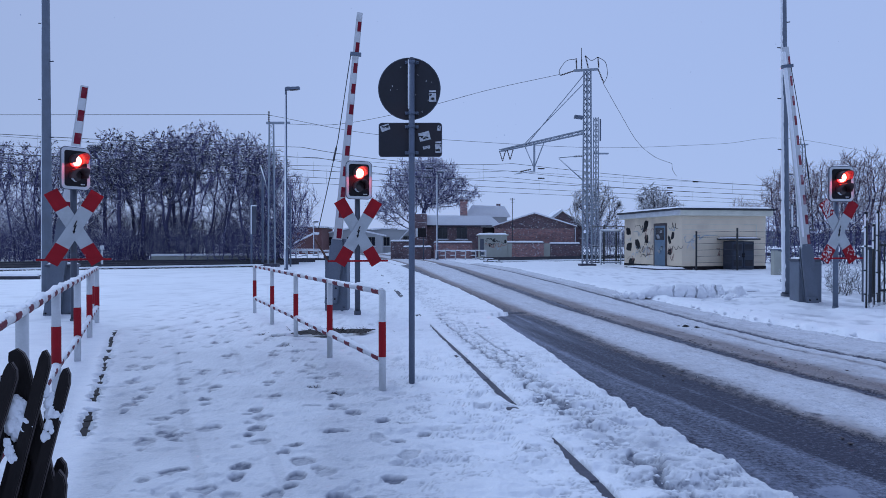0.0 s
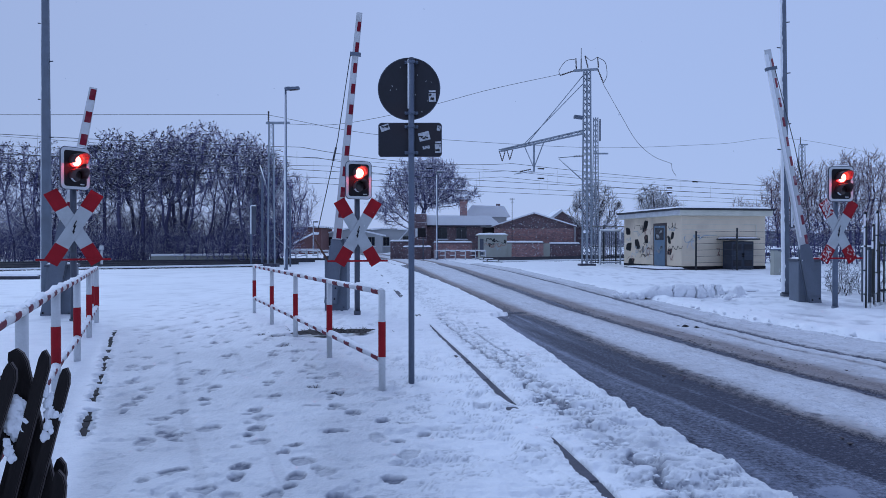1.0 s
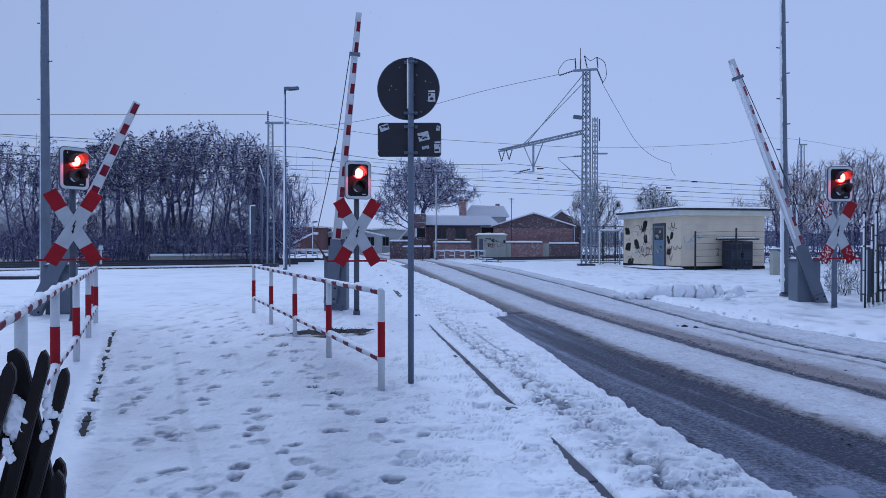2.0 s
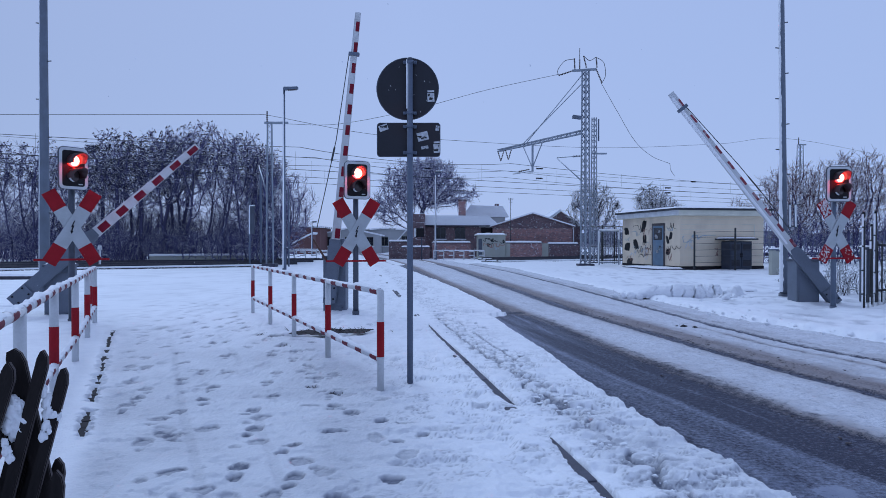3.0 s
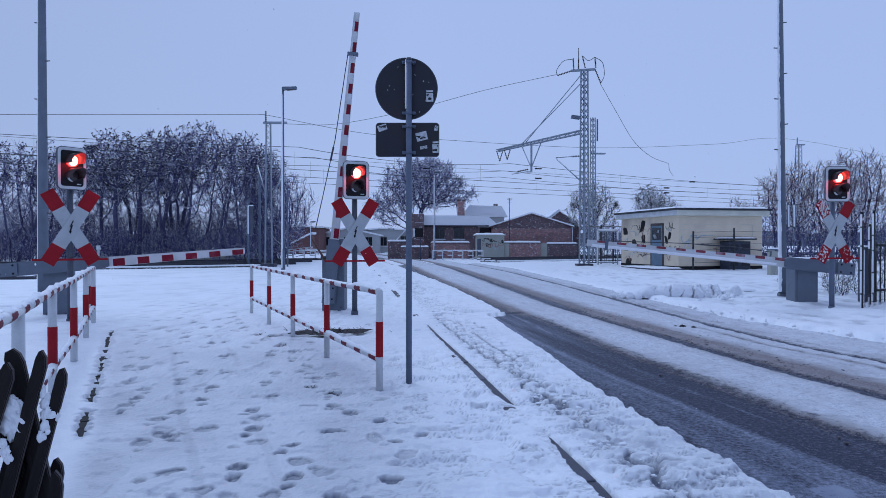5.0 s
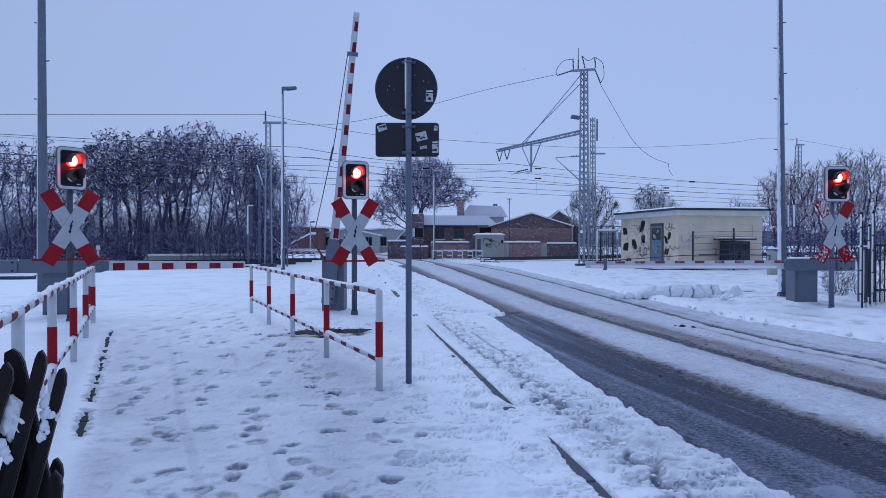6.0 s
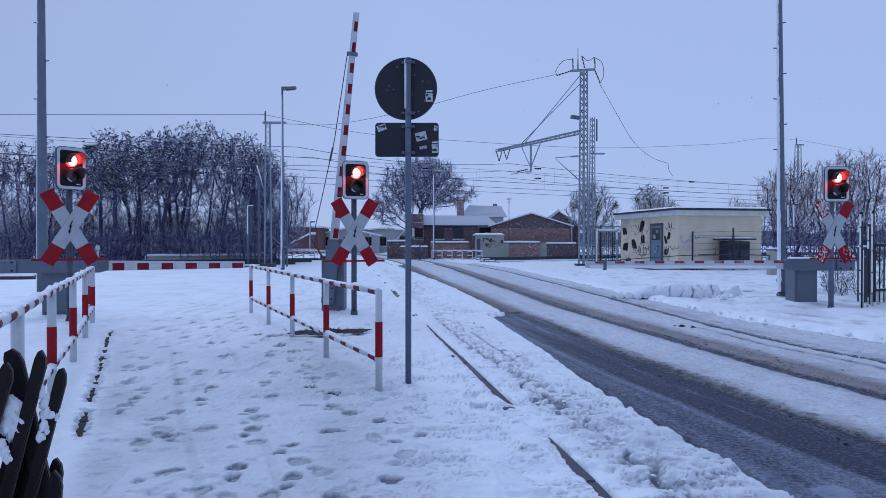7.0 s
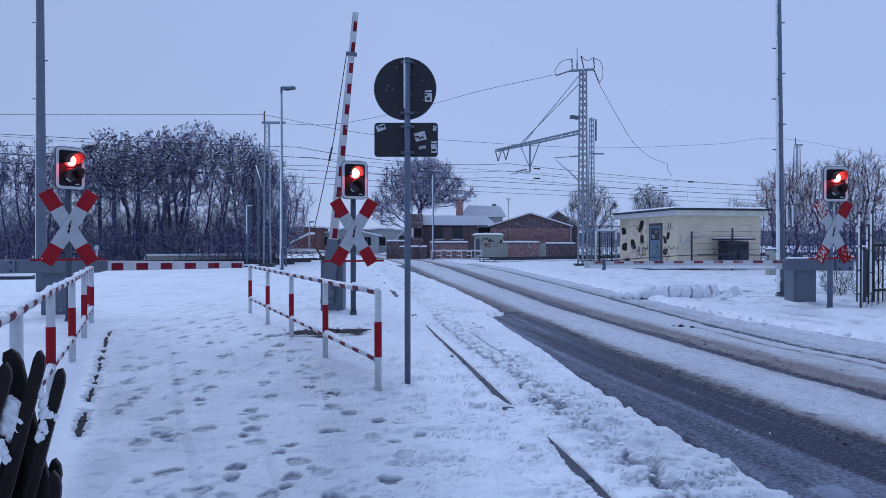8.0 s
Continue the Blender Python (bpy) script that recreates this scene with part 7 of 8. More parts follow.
# ---- picket fence in the foreground ----
def picket_fence():
    root = thing("picket_fence", pose(0, 0, 0), "dark stained wooden picket fence, leaning, with snow between pickets", "fence")
    def picket(x, y, length, lean, turn, w=0.066, skew=-0.25):
        pts = [(-w / 2, -0.1), (w / 2, -0.1), (w / 2, length - 0.068), (w * (0.34 + 0.25 * skew), length - 0.026), (w * skew * 0.7, length), (-w * 0.38, length - 0.010), (-w / 2, length - 0.042)]
        bm = outline(B(), pts, -0.012, 0.012)
        bmesh.ops.bevel(bm, geom=[ed for ed in bm.edges if abs(ed.verts[0].co.y - ed.verts[1].co.y) < 0.001], offset=0.004, segments=2, affect="EDGES")
        bm.normal_update()
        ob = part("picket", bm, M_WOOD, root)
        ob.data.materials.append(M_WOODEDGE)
        # faces turned right or up take the paler wood, as if catching light
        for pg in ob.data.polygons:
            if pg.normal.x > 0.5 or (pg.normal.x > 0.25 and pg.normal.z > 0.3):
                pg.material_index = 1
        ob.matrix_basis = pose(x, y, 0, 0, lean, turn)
    for row in ((-1.973, 3.00, 0.963, 14.5, 4, 0.054), (-1.880, 3.03, 0.879, 14.5, 4, 0.050, -0.1), (-1.700, 3.07, 0.955, -12, 4, 0.080, 0.1), (-2.125, 2.96, 0.925, 17, 4, 0.064),
                (-1.700, 2.99, 0.42, 5, 4, 0.056), (-2.02, 3.05, 0.62, 15, 4, 0.066), (-2.25, 2.95, 0.93, 15, 4, 0.070), (-1.93, 3.09, 0.70, 15, 4, 0.06), (-2.36, 2.92, 0.93, 14, 4, 0.07),
                (-2.13, 3.06, 0.84, 15, 4, 0.066), (-1.80, 3.11, 0.44, 10, 4, 0.06), (-2.19, 3.08, 0.84, 16, 4, 0.08), (-2.02, 3.10, 0.66, 15, 4, 0.08), (-1.97, 3.11, 0.52, 14, 4, 0.09)):
        picket(*row)
    for z in (0.25, 0.55):
        part("cross_rail", beam(B(), (-2.5, 3.10, z), (-1.84, 3.14, z - 0.03), 0.035, 0.07), M_WOOD, root)
    for x, y, z, s in ((-1.862, 3.02, 0.645, 0.048), (-1.872, 3.02, 0.70, 0.034), (-1.875, 3.02, 0.60, 0.044), (-1.885, 2.985, 0.505, 0.022), (-1.872, 2.985, 0.475, 0.020), (-1.895, 2.985, 0.535, 0.018), (-1.785, 3.03, 0.79, 0.024), (-1.762, 3.03, 0.765, 0.024),
                       (-1.725, 3.04, 0.665, 0.036), (-1.735, 3.04, 0.71, 0.026), (-1.697, 3.015, 0.655, 0.014), (-1.74, 3.04, 0.61, 0.030), (-1.755, 3.03, 0.56, 0.020), (-1.715, 3.01, 0.585, 0.012), (-1.94, 2.97, 0.80, 0.030)):
        bm = B()
        bmesh.ops.create_icosphere(bm, subdivisions=4, radius=s)
        for v in bm.verts:
            v.co *= 0.95 + 0.6 * noise.noise(v.co * 24 + Vector((x * 9, z * 9, 0))) + 0.38 * noise.noise(v.co * 60 + Vector((z * 5, 0, 0))) + 0.22 * noise.noise(v.co * 150)
            v.co.z *= 1.25
            v.co.y *= 0.6
        for f in bm.faces:
            f.smooth = True
        part("snow_clump", bm, M_CAP, root).matrix_basis = pose(x, y, z)


picket_fence()



def melted_patch():
    """Dark wet earth and flattened grass showing where the snow has melted behind the railing."""
    rs = random.Random(12)
    bm = B()
    for cx, cy, a, b in ((0, 0, 0.36, 0.45), (0.40, 0.12, 0.28, 0.34), (-0.34, -0.05, 0.24, 0.32)):
        top = bm.verts.new((cx, cy, 0.045))
        ring = []
        for i in range(26):
            t = 2 * math.pi * i / 26
            r = 0.85 + 0.35 * noise.noise((math.cos(t) * 2 + cx * 5, math.sin(t) * 2, 1)) + rs.uniform(-0.14, 0.14)
            ring.append(bm.verts.new((cx + a * r * math.cos(t), cy + b * r * math.sin(t), 0.012)))
        for p, q in zip(ring, ring[1:] + ring[:1]):
            bm.faces.new((top, p, q)).smooth = True
    for _ in range(150):
        x, y = rs.gauss(0.05, 0.26), rs.gauss(0.03, 0.15)
        ang = rs.uniform(0, 6.3)
        ln = rs.uniform(0.03, 0.08)
        tube(bm, (x, y, 0.02), (x + ln * math.cos(ang), y + ln * math.sin(ang), 0.03 + rs.uniform(0, 0.05)), 0.004, 0.001, n=4)
    solo("bare_earth_patch", bm, M_SOIL, pose(-1.76, 10.45, 0.045), "dark wet patch of earth and grass in melted snow", "earth patch", kind="stuff")


melted_patch()


def grass_tufts():
    """Dark wet tufts of grass and earth crumbs poking out of the trodden snow."""
    rs = random.Random(21)
    bm = B()
    for cx, cy, n, w in ((-2.8, 10.45, 8, 0.06), (-2.5, 10.2, 9, 0.07), (-2.15, 9.3, 7, 0.05), (-1.25, 6.62, 8, 0.035), (-1.0, 6.33, 9, 0.04)):
        for _ in range(n):
            x, y = cx + rs.gauss(0, w), cy + rs.gauss(0, w)
            a, ln = rs.uniform(0, 6.3), rs.uniform(0.02, 0.06)
            tube(bm, (x, y, 0.0), (x + ln * math.cos(a), y + ln * math.sin(a), 0.025 + rs.uniform(0.0, 0.02)), 0.006, 0.002, n=4)
    solo("grass_tufts", bm, M_SOIL, pose(0, 0, 0), "dark wet tufts of grass poking through snow", "grass", kind="stuff")


grass_tufts()


# ---- trees ----
def colonise(seed, blobs, count, stems, fork_z, step_len=0.28, reach=1.6, stop=0.42, lift=0.12, sway=0.16, tip=0.012, power=2.35, twigs=2, twig_len=0.3, hang=0.0, leafy=0.0, leaf_z=0.0, foot=0.25, tilt=0.18):
    """A bare tree that grows from its stems into an uneven crown. blobs: (x, y, z, rx, rz) bodies that the crown fills.
    Returns thick segments stem by stem, thin segments and spots for withered leaves."""
    rs = np.random.RandomState(seed)
    att = []
    for k, (bx, by, bz, rx, rz) in enumerate(blobs):
        n = int(count * rx * rx * rz / sum(b[3] * b[3] * b[4] for b in blobs))
        v = rs.normal(size=(n, 3))
        v /= np.linalg.norm(v, axis=1)[:, None]
        v *= (rs.rand(n, 1) ** 0.38) * (0.85 + 0.3 * rs.rand(n, 1))
        att.append(np.array([bx, by, bz]) + v * np.array([rx, rx, rz]))
    att = np.concatenate(att)
    att = att[att[:, 2] > fork_z * 0.75]
    pos, par, stem = [], [], []
    for s in range(stems):
        a = 2 * math.pi * (s + rs.rand()) / stems
        p = np.array([math.cos(a) * foot, math.sin(a) * foot, -0.15]) if stems > 1 else np.array([0, 0, -0.15])
        out = np.array([math.cos(a), math.sin(a), 0]) * (tilt if stems > 1 else tilt * 0.3)
        last = -1
        top = fork_z * rs.uniform(0.75, 1.25)
        while p[2] < top:
            pos.append(p), par.append(last), stem.append(s)
            last = len(pos) - 1
            d = np.array([0, 0, 1.0]) + out + rs.normal(size=3) * sway
            p = p + step_len * d / np.linalg.norm(d)
        pos.append(p), par.append(last), stem.append(s)
    near = np.full(len(att), 1e9)
    own = np.zeros(len(att), int)

    def meet(lo):
        new_p = np.array(pos[lo:])
        d = np.linalg.norm(att[:, None, :] - new_p[None], axis=2)
        k = d.argmin(1)
        m = d[np.arange(len(att)), k]
        better = m < near
        near[better], own[better] = m[better], k[better] + lo

    meet(0)
    for turn in range(140):
        live = near < (reach if turn > 14 else 9.0)
        if not live.any():
            break
        who = own[live]
        way = att[live] - np.array(pos)[who]
        way /= np.linalg.norm(way, axis=1)[:, None] + 1e-9
        acc = np.zeros((len(pos), 3))
        np.add.at(acc, who, way)
        grow = np.unique(who)
        lo = len(pos)
        for i in grow:
            d = acc[i] / (np.linalg.norm(acc[i]) + 1e-9) + rs.normal(size=3) * sway + np.array([0, 0, lift])
            q = pos[i] + step_len * d / np.linalg.norm(d)
            pos.append(q), par.append(int(i)), stem.append(stem[i])
        meet(lo)
        keep = near > stop
        att, near, own = att[keep], near[keep], own[keep]
        if not len(att):
            break
    n = len(pos)
    flow = np.zeros(n)
    kids = np.zeros(n, int)
    for i in range(n - 1, -1, -1):
        if not kids[i]:
            flow[i] = tip ** power
        if par[i] >= 0:
            flow[par[i]] += flow[i]
            kids[par[i]] += 1
    rad = flow ** (1 / power)
    thick, thin, leaves = [[] for _ in range(stems)], [], []
    for i in range(n):
        j = par[i]
        if j < 0:
            continue
        p, q = Vector(pos[j]), Vector(pos[i])
        r0 = min(rad[j], rad[i] * 1.5)
        (thick[stem[i]] if rad[i] > 0.026 else thin).append((p, q, r0, rad[i]))
        if rad[i] < tip * 3.2:
            d0 = (q - p).normalized()
            for _ in range(twigs + (2 if not kids[i] else 0)):
                w = Vector(rs.normal(size=3))
                d = (d0 * 0.9 + w * 0.55 + Vector((0, 0, 0.25 - hang))).normalized()
                a = p.lerp(q, rs.rand())
                ln = twig_len * rs.uniform(0.5, 1.4)
                c = a + d * ln
                thin.append((a, c, tip * 0.8, tip * 0.45))
                if leafy and rs.rand() < leafy and c.z > leaf_z:
                    leaves.append(c)
    return thick, thin, leaves


def segs_mesh(name, segs, sides, material):
    P = np.array([[*a] for a, b, r0, r1 in segs])
    Q = np.array([[*b] for a, b, r0, r1 in segs])
    r0, r1 = np.array([s[2] for s in segs]), np.array([s[3] for s in segs])
    D = Q - P
    D /= np.linalg.norm(D, axis=1)[:, None] + 1e-9
    ref = np.where(np.abs(D[:, 2:3]) < 0.9, np.array([[0, 0, 1.0]]), np.array([[1.0, 0, 0]]))
    U = np.cross(D, ref)
    U /= np.linalg.norm(U, axis=1)[:, None] + 1e-9
    V = np.cross(D, U)
    vs, n = [], len(segs)
    for k in range(sides):
        a = 2 * math.pi * k / sides
        o = U * math.cos(a) + V * math.sin(a)
        vs += [P + o * r0[:, None], Q + o * r1[:, None]]
    co = np.stack(vs, 1).reshape(-1, 3)
    base = np.arange(n) * sides * 2
    faces = []
    for k in range(sides):
        j = (k + 1) % sides
        faces.append(np.stack([base + 2 * k, base + 2 * j, base + 2 * j + 1, base + 2 * k + 1], 1))
    q = np.stack(faces, 1).reshape(-1, 4)
    me = bpy.data.meshes.new(name)
    me.vertices.add(len(co))
    me.vertices.foreach_set("co", co.ravel())
    me.loops.add(q.size)
    me.loops.foreach_set("vertex_index", q.ravel().astype(np.int32))
    me.polygons.add(len(q))
    me.polygons.foreach_set("loop_start", np.arange(0, q.size, 4, dtype=np.int32))
    me.polygons.foreach_set("use_smooth", np.ones(len(q), dtype=bool))
    me.update(calc_edges=True)
    me.validate()
    me.materials.append(material)
    return me


def tree(m, label, twig_mat, group, thicker=1.0, category="tree", **kw):
    thick, thin, leaves = colonise(**kw)
    root = thing("tree" if category == "tree" else "bush", m, label, category, group)
    if category == "tree":
        for segs in thick:
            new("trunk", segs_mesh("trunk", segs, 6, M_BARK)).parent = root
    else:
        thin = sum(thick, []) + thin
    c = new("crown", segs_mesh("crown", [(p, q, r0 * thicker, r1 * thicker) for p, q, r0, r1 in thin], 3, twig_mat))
    c.parent = root
    if leaves:
        rnd = random.Random(3)
        segs = []
        for p in leaves:
            d = Vector((rnd.uniform(-1, 1), rnd.uniform(-1, 1), rnd.uniform(-0.6, 0.8))).normalized() * rnd.uniform(0.10, 0.26)
            segs.append((p - d * 0.5, p + d * 0.5, 0.06, 0.035))
        lv = new("withered_leaves", segs_mesh("leaves", segs, 4, M_DEAD))
        lv.parent = c
    return root


WOODS = "trees of the roadside wood"
EGG = [(0, 0, 7.0, 2.3, 2.4), (0.6, 0.4, 8.1, 1.8, 1.7), (-0.7, -0.3, 5.4, 1.9, 1.5)]
GROWN = dict(step_len=0.30, reach=1.4, stop=0.38, sway=0.085, lift=0.04, twigs=3, power=2.5)
kinds = [
    tree(pose(-19.6, 50.4, 0), "tall bare tree with snow on dark branches", M_TWIG, WOODS, thicker=1.1, seed=1, blobs=EGG, count=820, stems=2, fork_z=2.2, tip=0.0135, twig_len=0.42, leafy=0.16, leaf_z=6, tilt=0.2, **GROWN),
    tree(pose(-23.6, 50.0, 0), "tall bare tree with dark withered leaf clusters", M_TWIG, WOODS, thicker=1.1, seed=2, blobs=[(0, 0, 6.4, 2.3, 2.8), (-0.5, 0.2, 8.3, 1.6, 1.5), (0.8, 0, 7.6, 1.6, 1.6)], count=700, stems=1, fork_z=2.2, tip=0.0145, twig_len=0.40, leafy=0.30, leaf_z=5.2, **GROWN),
    tree(pose(-15.6, 50.6, 0), "tall bare tree with snow on dark branches", M_TWIG, WOODS, thicker=1.1, seed=3, blobs=[(0, 0, 6.3, 2.5, 2.6), (0.3, 0.3, 7.9, 2.0, 1.7), (0.9, 0, 4.6, 1.7, 1.8)], count=820, stems=2, fork_z=1.8, tip=0.0135, twig_len=0.42, tilt=0.32, leafy=0.14, leaf_z=6, **GROWN),
    tree(pose(-12.1, 50.8, 0), "low rounded bare tree at the wood's end", M_TWIG, WOODS, thicker=1.2, seed=5, blobs=[(0, 0, 3.9, 2.4, 2.7), (0.7, 0, 2.6, 1.8, 1.7)], count=700, stems=3, fork_z=0.9, tip=0.0110, twig_len=0.5, tilt=0.5, **GROWN),
]
rnd = random.Random(17)
for k, x, y, s in ((1, -22.0, 50.6, 0.96), (2, -17.6, 50.2, 1.06), (0, -18.9, 52.0, 1.04), (2, -14.2, 50.6, 0.98), (0, -13.6, 52.0, 0.88), (0, -21.0, 52.4, 0.98), (1, -25.2, 51.4, 0.91),
                   (2, -26.6, 50.6, 0.86), (0, -28.8, 50.2, 0.89), (2, -31.2, 50.4, 0.92), (0, -33.6, 51.0, 0.90), (3, -12.4, 53.2, 1.1), (2, -15.0, 53.4, 0.98), (0, -24.0, 53.5, 0.9), (2, -29.5, 53.5, 0.9)):
    copy_thing(kinds[k], pose(x, y, 0, 0, 0, rnd.uniform(0, 360)) @ Matrix.Diagonal((s, s, s, 1)))


def thicket():
    """The depth of the wood: many slender saplings with fine twigs, too dense to tell apart."""
    rs = np.random.RandomState(23)
    segs = []
    for k in range(290):
        x, y = rs.uniform(-44, -13.5), rs.uniform(53, 63)
        top = np.interp(x * 52 / y, [-42, -33, -28, -22, -17, -13, -10.5, -9], [5.0, 5.0, 4.6, 4.8, 5.0, 4.6, 4.0, 3.0]) * rs.uniform(0.45, 1.0)
        p, d, n = np.array([x, y, -0.1]), np.array([rs.normal() * 0.12, rs.normal() * 0.12, 1.0]), 9
        for i in range(n):
            d = d + rs.normal(size=3) * np.array([0.09, 0.09, 0])
            q = p + d * top / n
            r0, r1 = 0.045 * (1 - i / n) + 0.012, 0.045 * (1 - (i + 1) / n) + 0.012
            segs.append((p, q, r0, r1))
            for _ in range(5 if i else 2):
                a = p + (q - p) * rs.rand()
                w = rs.normal(size=3) * np.array([1, 1, 0.5]) + np.array([0, 0, 0.7])
                w *= rs.uniform(0.35, 1.0) / np.linalg.norm(w)
                c = a + w
                segs.append((a, c, 0.018, 0.012))
                e = c + (w + rs.normal(size=3) * 0.25) * 0.5
                segs.append((c, e, 0.012, 0.008))
            p = q
    tagged(new("thicket", segs_mesh("thicket", segs, 3, M_TWIG)), "dense dark thicket of bare saplings behind the trees", "thicket", kind="stuff")


thicket()
SCRUB = "undergrowth shrubs"
shrub = tree(pose(-20, 51.8, 0), "dense undergrowth shrub dusted with snow", M_TWIG_HAZE, SCRUB, category="shrub", thicker=1.2, seed=8, blobs=[(0, 0, 1.7, 1.5, 1.7)], count=420, stems=7, fork_z=0.35, step_len=0.2, reach=1.0, stop=0.28, tip=0.009, twig_len=0.34, tilt=0.6, foot=0.3)
dark_shrub = tree(pose(-23, 49.4, 0), "low dark undergrowth shrub along the rails", M_TWIG, SCRUB, category="shrub", thicker=1.3, seed=9, blobs=[(0, 0, 1.1, 1.3, 1.3)], count=420, stems=8, fork_z=0.3, step_len=0.2, reach=1.0, stop=0.25, tip=0.009, twig_len=0.30, tilt=0.6, foot=0.35)
for i in range(17):
    copy_thing(dark_shrub, pose(-33 + 1.22 * i + rnd.uniform(-0.5, 0.5), 49.6 + rnd.uniform(-0.3, 0.5), 0, 0, 0, rnd.uniform(0, 360)))
for i in range(26):
    u = i / 25
    s = rnd.uniform(0.8, 1.25)
    copy_thing(dark_shrub if i % 3 else shrub, pose(-40 + 26.5 * u + rnd.uniform(-0.5, 0.5), 51.6 + rnd.uniform(0, 4.5), 0, 0, 0, rnd.uniform(0, 360)) @ Matrix.Diagonal((s, s, 1.3 * s, 1)))

tree(pose(-2.75, 76, 0), "old spreading bare tree heavy with snow", M_TWIG, "", thicker=1.6, seed=12, blobs=[(0.4, 0, 7.9, 4.4, 2.8), (-3.2, 0, 5.5, 2.3, 2.3), (4.0, 0, 6.7, 2.6, 1.5), (0.8, 0, 9.5, 2.8, 1.4)], count=2800, stems=1, fork_z=4.0, step_len=0.26, reach=1.6, stop=0.36, lift=0.0, sway=0.20, tip=0.0150, power=2.08, twigs=3, twig_len=0.60, hang=0.45)
FARR = "bare trees beyond the hut"
r1 = tree(pose(21.2, 43, 0), "bare reddish tree with snowy twigs behind the fence", M_TWIG_RED, FARR, thicker=1.05, seed=22, blobs=[(0, 0, 3.6, 1.9, 2.5), (0.3, 0, 5.2, 1.5, 1.3), (-0.8, 0.2, 4.6, 1.2, 1.2)], count=620, stems=3, fork_z=0.9, tip=0.0115, twig_len=0.42, tilt=0.4, step_len=0.26, reach=1.2, stop=0.30, sway=0.14, lift=0.04, twigs=3)
for x, y, s in ((24.0, 42, 1.05), (26.6, 43.5, 1.12), (19.6, 46, 0.68), (22.8, 46, 1.0), (29, 42, 1.05), (31.5, 46, 1.1), (25.4, 45.6, 1.1)):
    copy_thing(r1, pose(x, y, 0, 0, 0, rnd.uniform(0, 360)) @ Matrix.Diagonal((s, s, s, 1)))
for x, y in ((20.0, 43.5), (21.8, 42.4), (23.5, 43), (25.4, 42), (27, 42), (29, 43)):
    copy_thing(dark_shrub, pose(x, y, -0.05, 0, 0, rnd.uniform(0, 360)) @ Matrix.Diagonal((1.1, 1.1, 1.4, 1)))
low_bush = tree(pose(10.4, 18.4, 0), "low bare bush with snowy twigs beside the barrier", M_TWIG_LADEN, "low snowy bushes", category="bush", thicker=1.5, seed=44, blobs=[(0, 0, 0.5, 0.46, 0.5)], count=190, stems=6, fork_z=0.12, step_len=0.08, reach=0.6, stop=0.12, tip=0.0045, twig_len=0.13, tilt=0.5, foot=0.1)
for x, y in ((11.6, 18.8), (10.2, 20.4), (10.0, 17.6), (10.9, 18.0)):
    copy_thing(low_bush, pose(x, y, 0, 0, 0, rnd.uniform(0, 360)))
s1 = tree(pose(14.5, 68, 0), "bare frosted tree behind the railway yard", M_TWIG_SNOWY, FARR, thicker=1.25, seed=47, power=2.6, blobs=[(0, 0, 4.6, 2.7, 2.4), (0, 0, 6.3, 1.6, 1.3)], count=900, stems=2, fork_z=1.6, tip=0.0135, twig_len=0.5, tilt=0.3, step_len=0.28, reach=1.3, stop=0.32, sway=0.10, lift=0.1, twigs=3)
for x, y in ((13.2, 61), (14.6, 62.5), (16, 63), (17.4, 62), (18.8, 63)):
    copy_thing(shrub, pose(x, y, -0.05, 0, 0, rnd.uniform(0, 360)))
tree(pose(19.2, 64.5, 0), "bare weeping tree with hanging snowy twigs behind the hut", M_TWIG_SNOWY, FARR, thicker=1.5, seed=36, blobs=[(0, 0, 5.2, 1.5, 1.9), (0, 0, 3.5, 1.7, 1.4)], count=700, stems=1, fork_z=2.6, tip=0.013, twig_len=0.7, hang=1.2, lift=0.05, stop=0.32, twigs=4)
copy_thing(s1, pose(25.5, 80, 0, 0, 0, 150) @ Matrix.Diagonal((0.9, 0.9, 0.9, 1)))


def backdrop():
    """A far, uneven belt of woods and roofs all round."""
    n = 400
    rows = []
    bm = B()
    for i in range(n):
        a = 2 * math.pi * i / n
        r = 330
        hh = 5.5 + 3.5 * noise.noise((math.cos(a) * 6, math.sin(a) * 6, 0)) + 2.0 * noise.noise((math.cos(a) * 40, math.sin(a) * 40, 3))
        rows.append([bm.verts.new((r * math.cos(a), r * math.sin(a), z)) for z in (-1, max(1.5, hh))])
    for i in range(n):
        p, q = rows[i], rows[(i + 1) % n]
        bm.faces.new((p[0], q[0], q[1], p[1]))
    # the haze of distance is painted in as this pale blue-grey
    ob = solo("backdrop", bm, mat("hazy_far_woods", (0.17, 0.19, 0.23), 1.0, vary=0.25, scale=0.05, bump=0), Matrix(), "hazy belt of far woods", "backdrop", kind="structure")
    bpy.context.view_layer.update()
    return ob


backdrop()


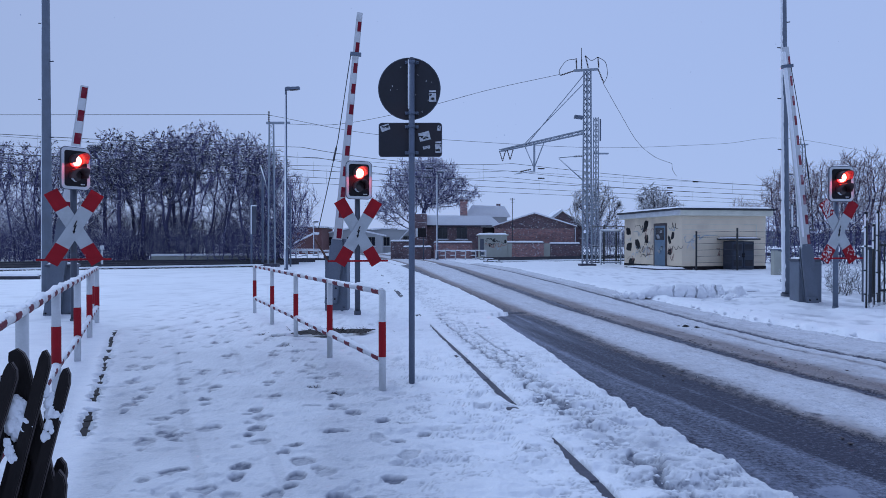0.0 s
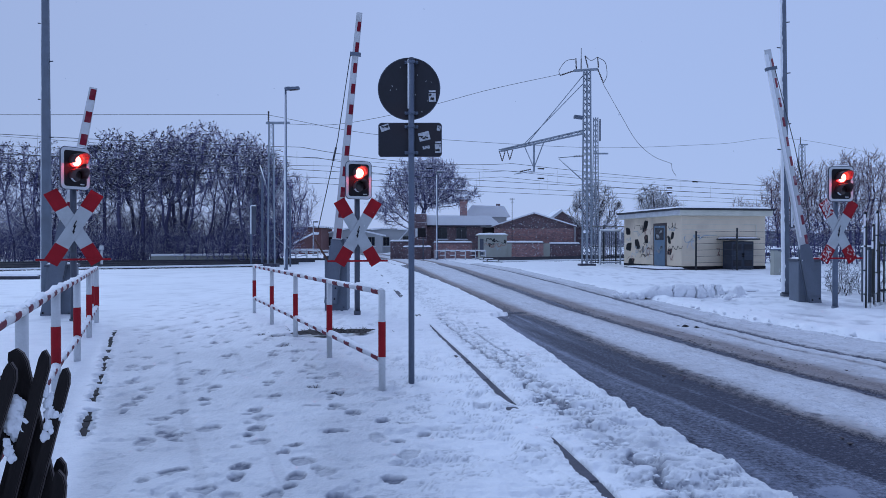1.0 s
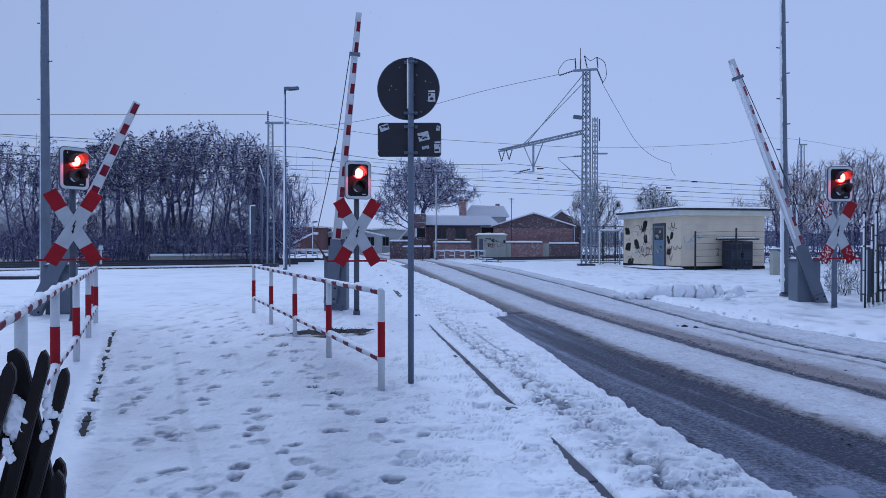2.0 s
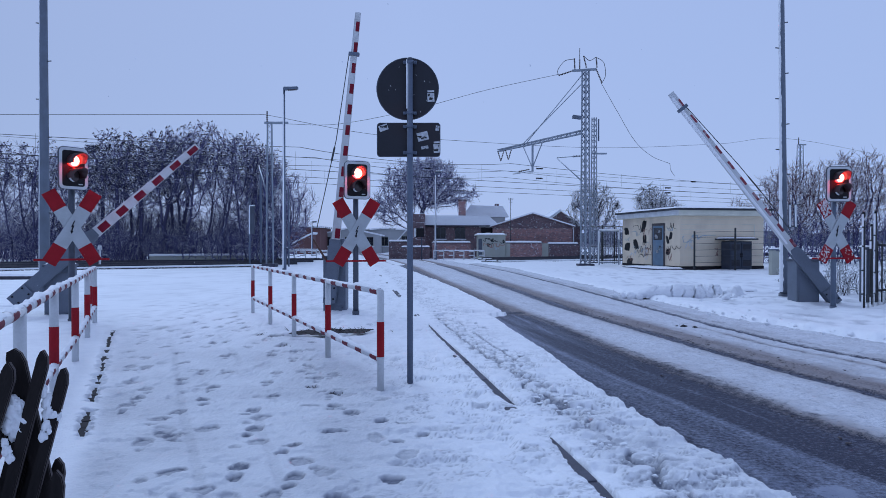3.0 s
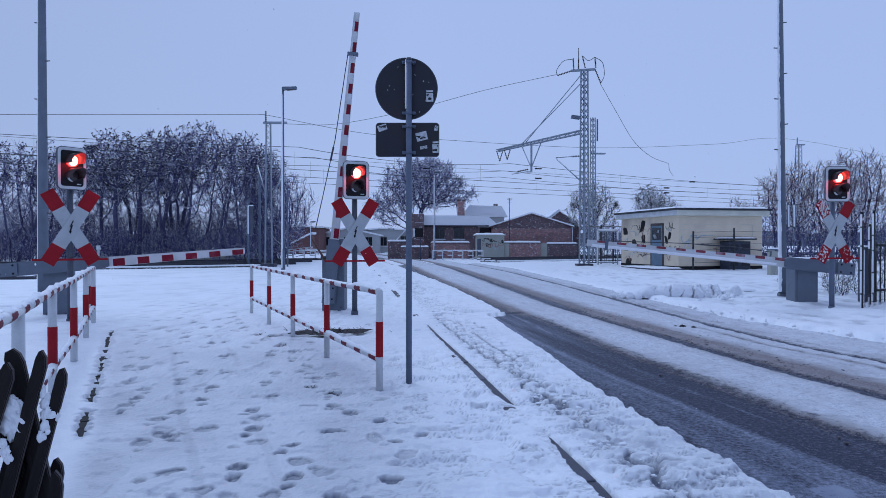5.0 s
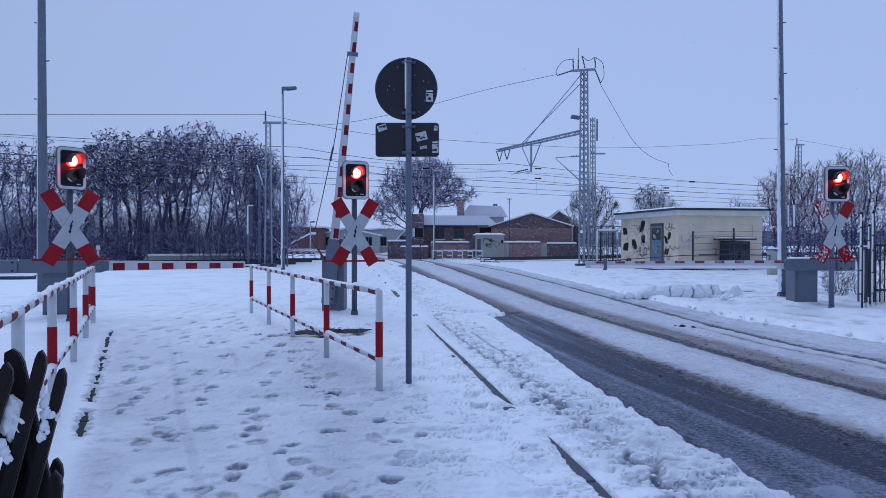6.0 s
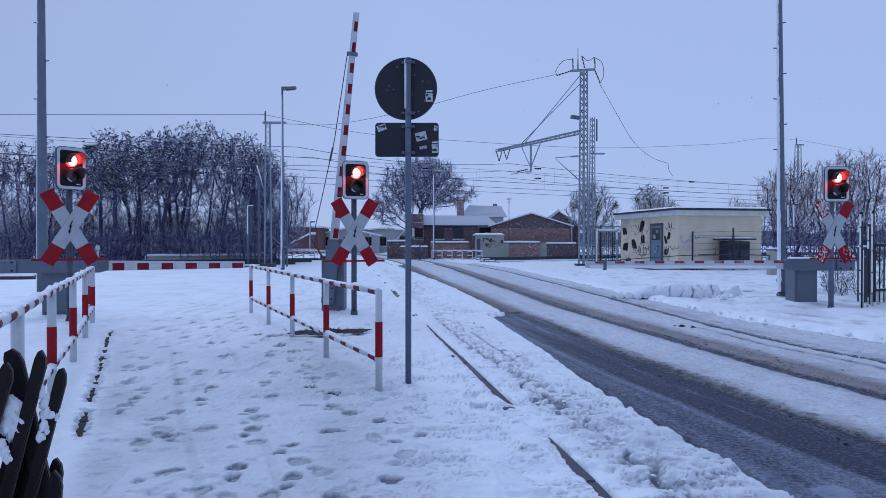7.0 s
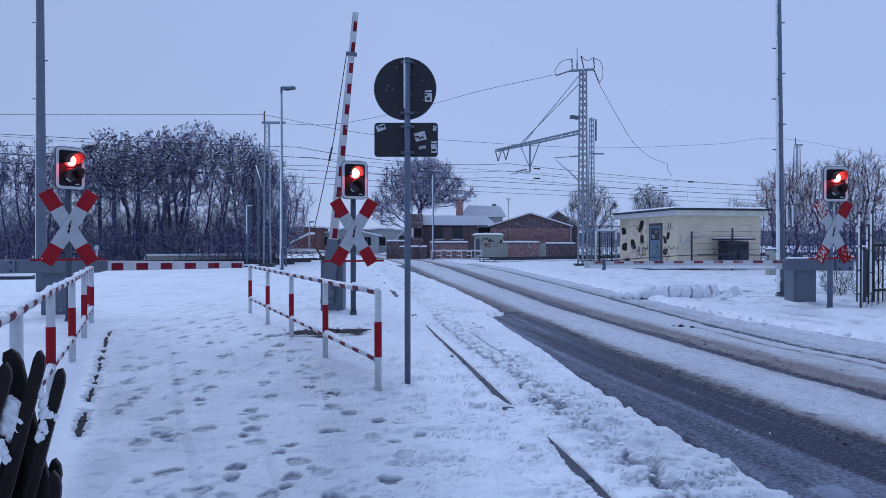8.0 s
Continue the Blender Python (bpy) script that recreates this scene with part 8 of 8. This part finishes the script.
def far_barrier():
    root = thing("crossing_barrier", pose(-13.1, 53.5, 0), "small far crossing barrier beyond the rails", "barrier", "crossing barriers")
    part("drive_cabinet", box(B(), (0, 0.2, 0.4), (0.4, 0.4, 0.95), bev=0.02), M_GREY, root)
    boom = part("boom", box(B(), (1.55, 0, 0), (3.1, 0.05, 0.14), bev=0.008), M_WHITE, root)
    for i in range(6):
        part("red_band", box(B(), (0.55 + i * 0.46, 0, -0.02), (0.22, 0.056, 0.07), bev=0.002), M_RED, boom)
    part("counterweight_plate", box(B(), (-0.4, 0, 0), (0.9, 0.1, 0.22), bev=0.01), M_GREY, boom)
    boom.matrix_basis = pose(0, -0.1, 0.66, 0, -80, 0)
    return boom


boom_d = far_barrier()


def snowfall():
    """Light scattered flakes drifting down through the air."""
    rs = random.Random(9)
    bm = B()
    for _ in range(700):
        y = rs.uniform(2.6, 14)
        x = rs.uniform(-0.75, 0.75) * y
        z = rs.uniform(0, 19)
        r = rs.uniform(0.002, 0.004)
        bmesh.ops.create_icosphere(bm, subdivisions=1, radius=r, matrix=Matrix.Translation((x, y, z)) @ Matrix.Diagonal((1, 1, 1.6, 1)))
    return solo("snowflakes", bm, M_CAP, Matrix(), "light scattered snowflakes falling", "snowflakes", kind="stuff")


flakes = snowfall()

# boom angles over the level, by seconds
FALL_A = ((0, 82.3), (0.5, 82.3), (0.8, 81.3), (1.0, 79.6), (1.25, 77.2), (1.5, 74.4), (1.7, 71.3), (2.2, 62.0), (2.8, 48.1), (3.0, 43.0), (3.5, 30.0), (4.0, 18.6), (4.5, 10.2), (4.7, 7.75), (5.2, 2.8), (5.6, 0.3), (5.8, 0.0), (8.0, 0.0))
FALL_B = ((0, 83.9), (0.5, 83.4), (0.8, 81.7), (1.0, 79.3), (1.25, 77.6), (1.5, 75.8), (1.7, 73.7), (2.2, 66.5), (2.8, 55.9), (3.0, 51.7), (3.5, 38.4), (4.0, 25.2), (4.3, 17.9), (4.5, 12.9), (4.7, 9.7), (5.2, 3.5), (5.6, 0.4), (5.8, 0.0), (8.0, 0.0))


def motions():
    walk(boom_a, [(t, pose(0, ya, 0.97, 0, -a, 0)) for t, a in FALL_A])
    walk(boom_b, [(t, pose(0, yb_, 0.925, 0, -a, 0)) for t, a in FALL_B])
    walk(boom_d, [(t, pose(0, -0.1, 0.66, 0, -(a + 5 * min(1, a / 15)) * 0.94, 0)) for t, a in FALL_B])
    walk(flakes, [(0, pose(-0.4, 0, 0)), (4, pose(0, 0, -6.5)), (8, pose(0.4, 0, -13))])


motions()
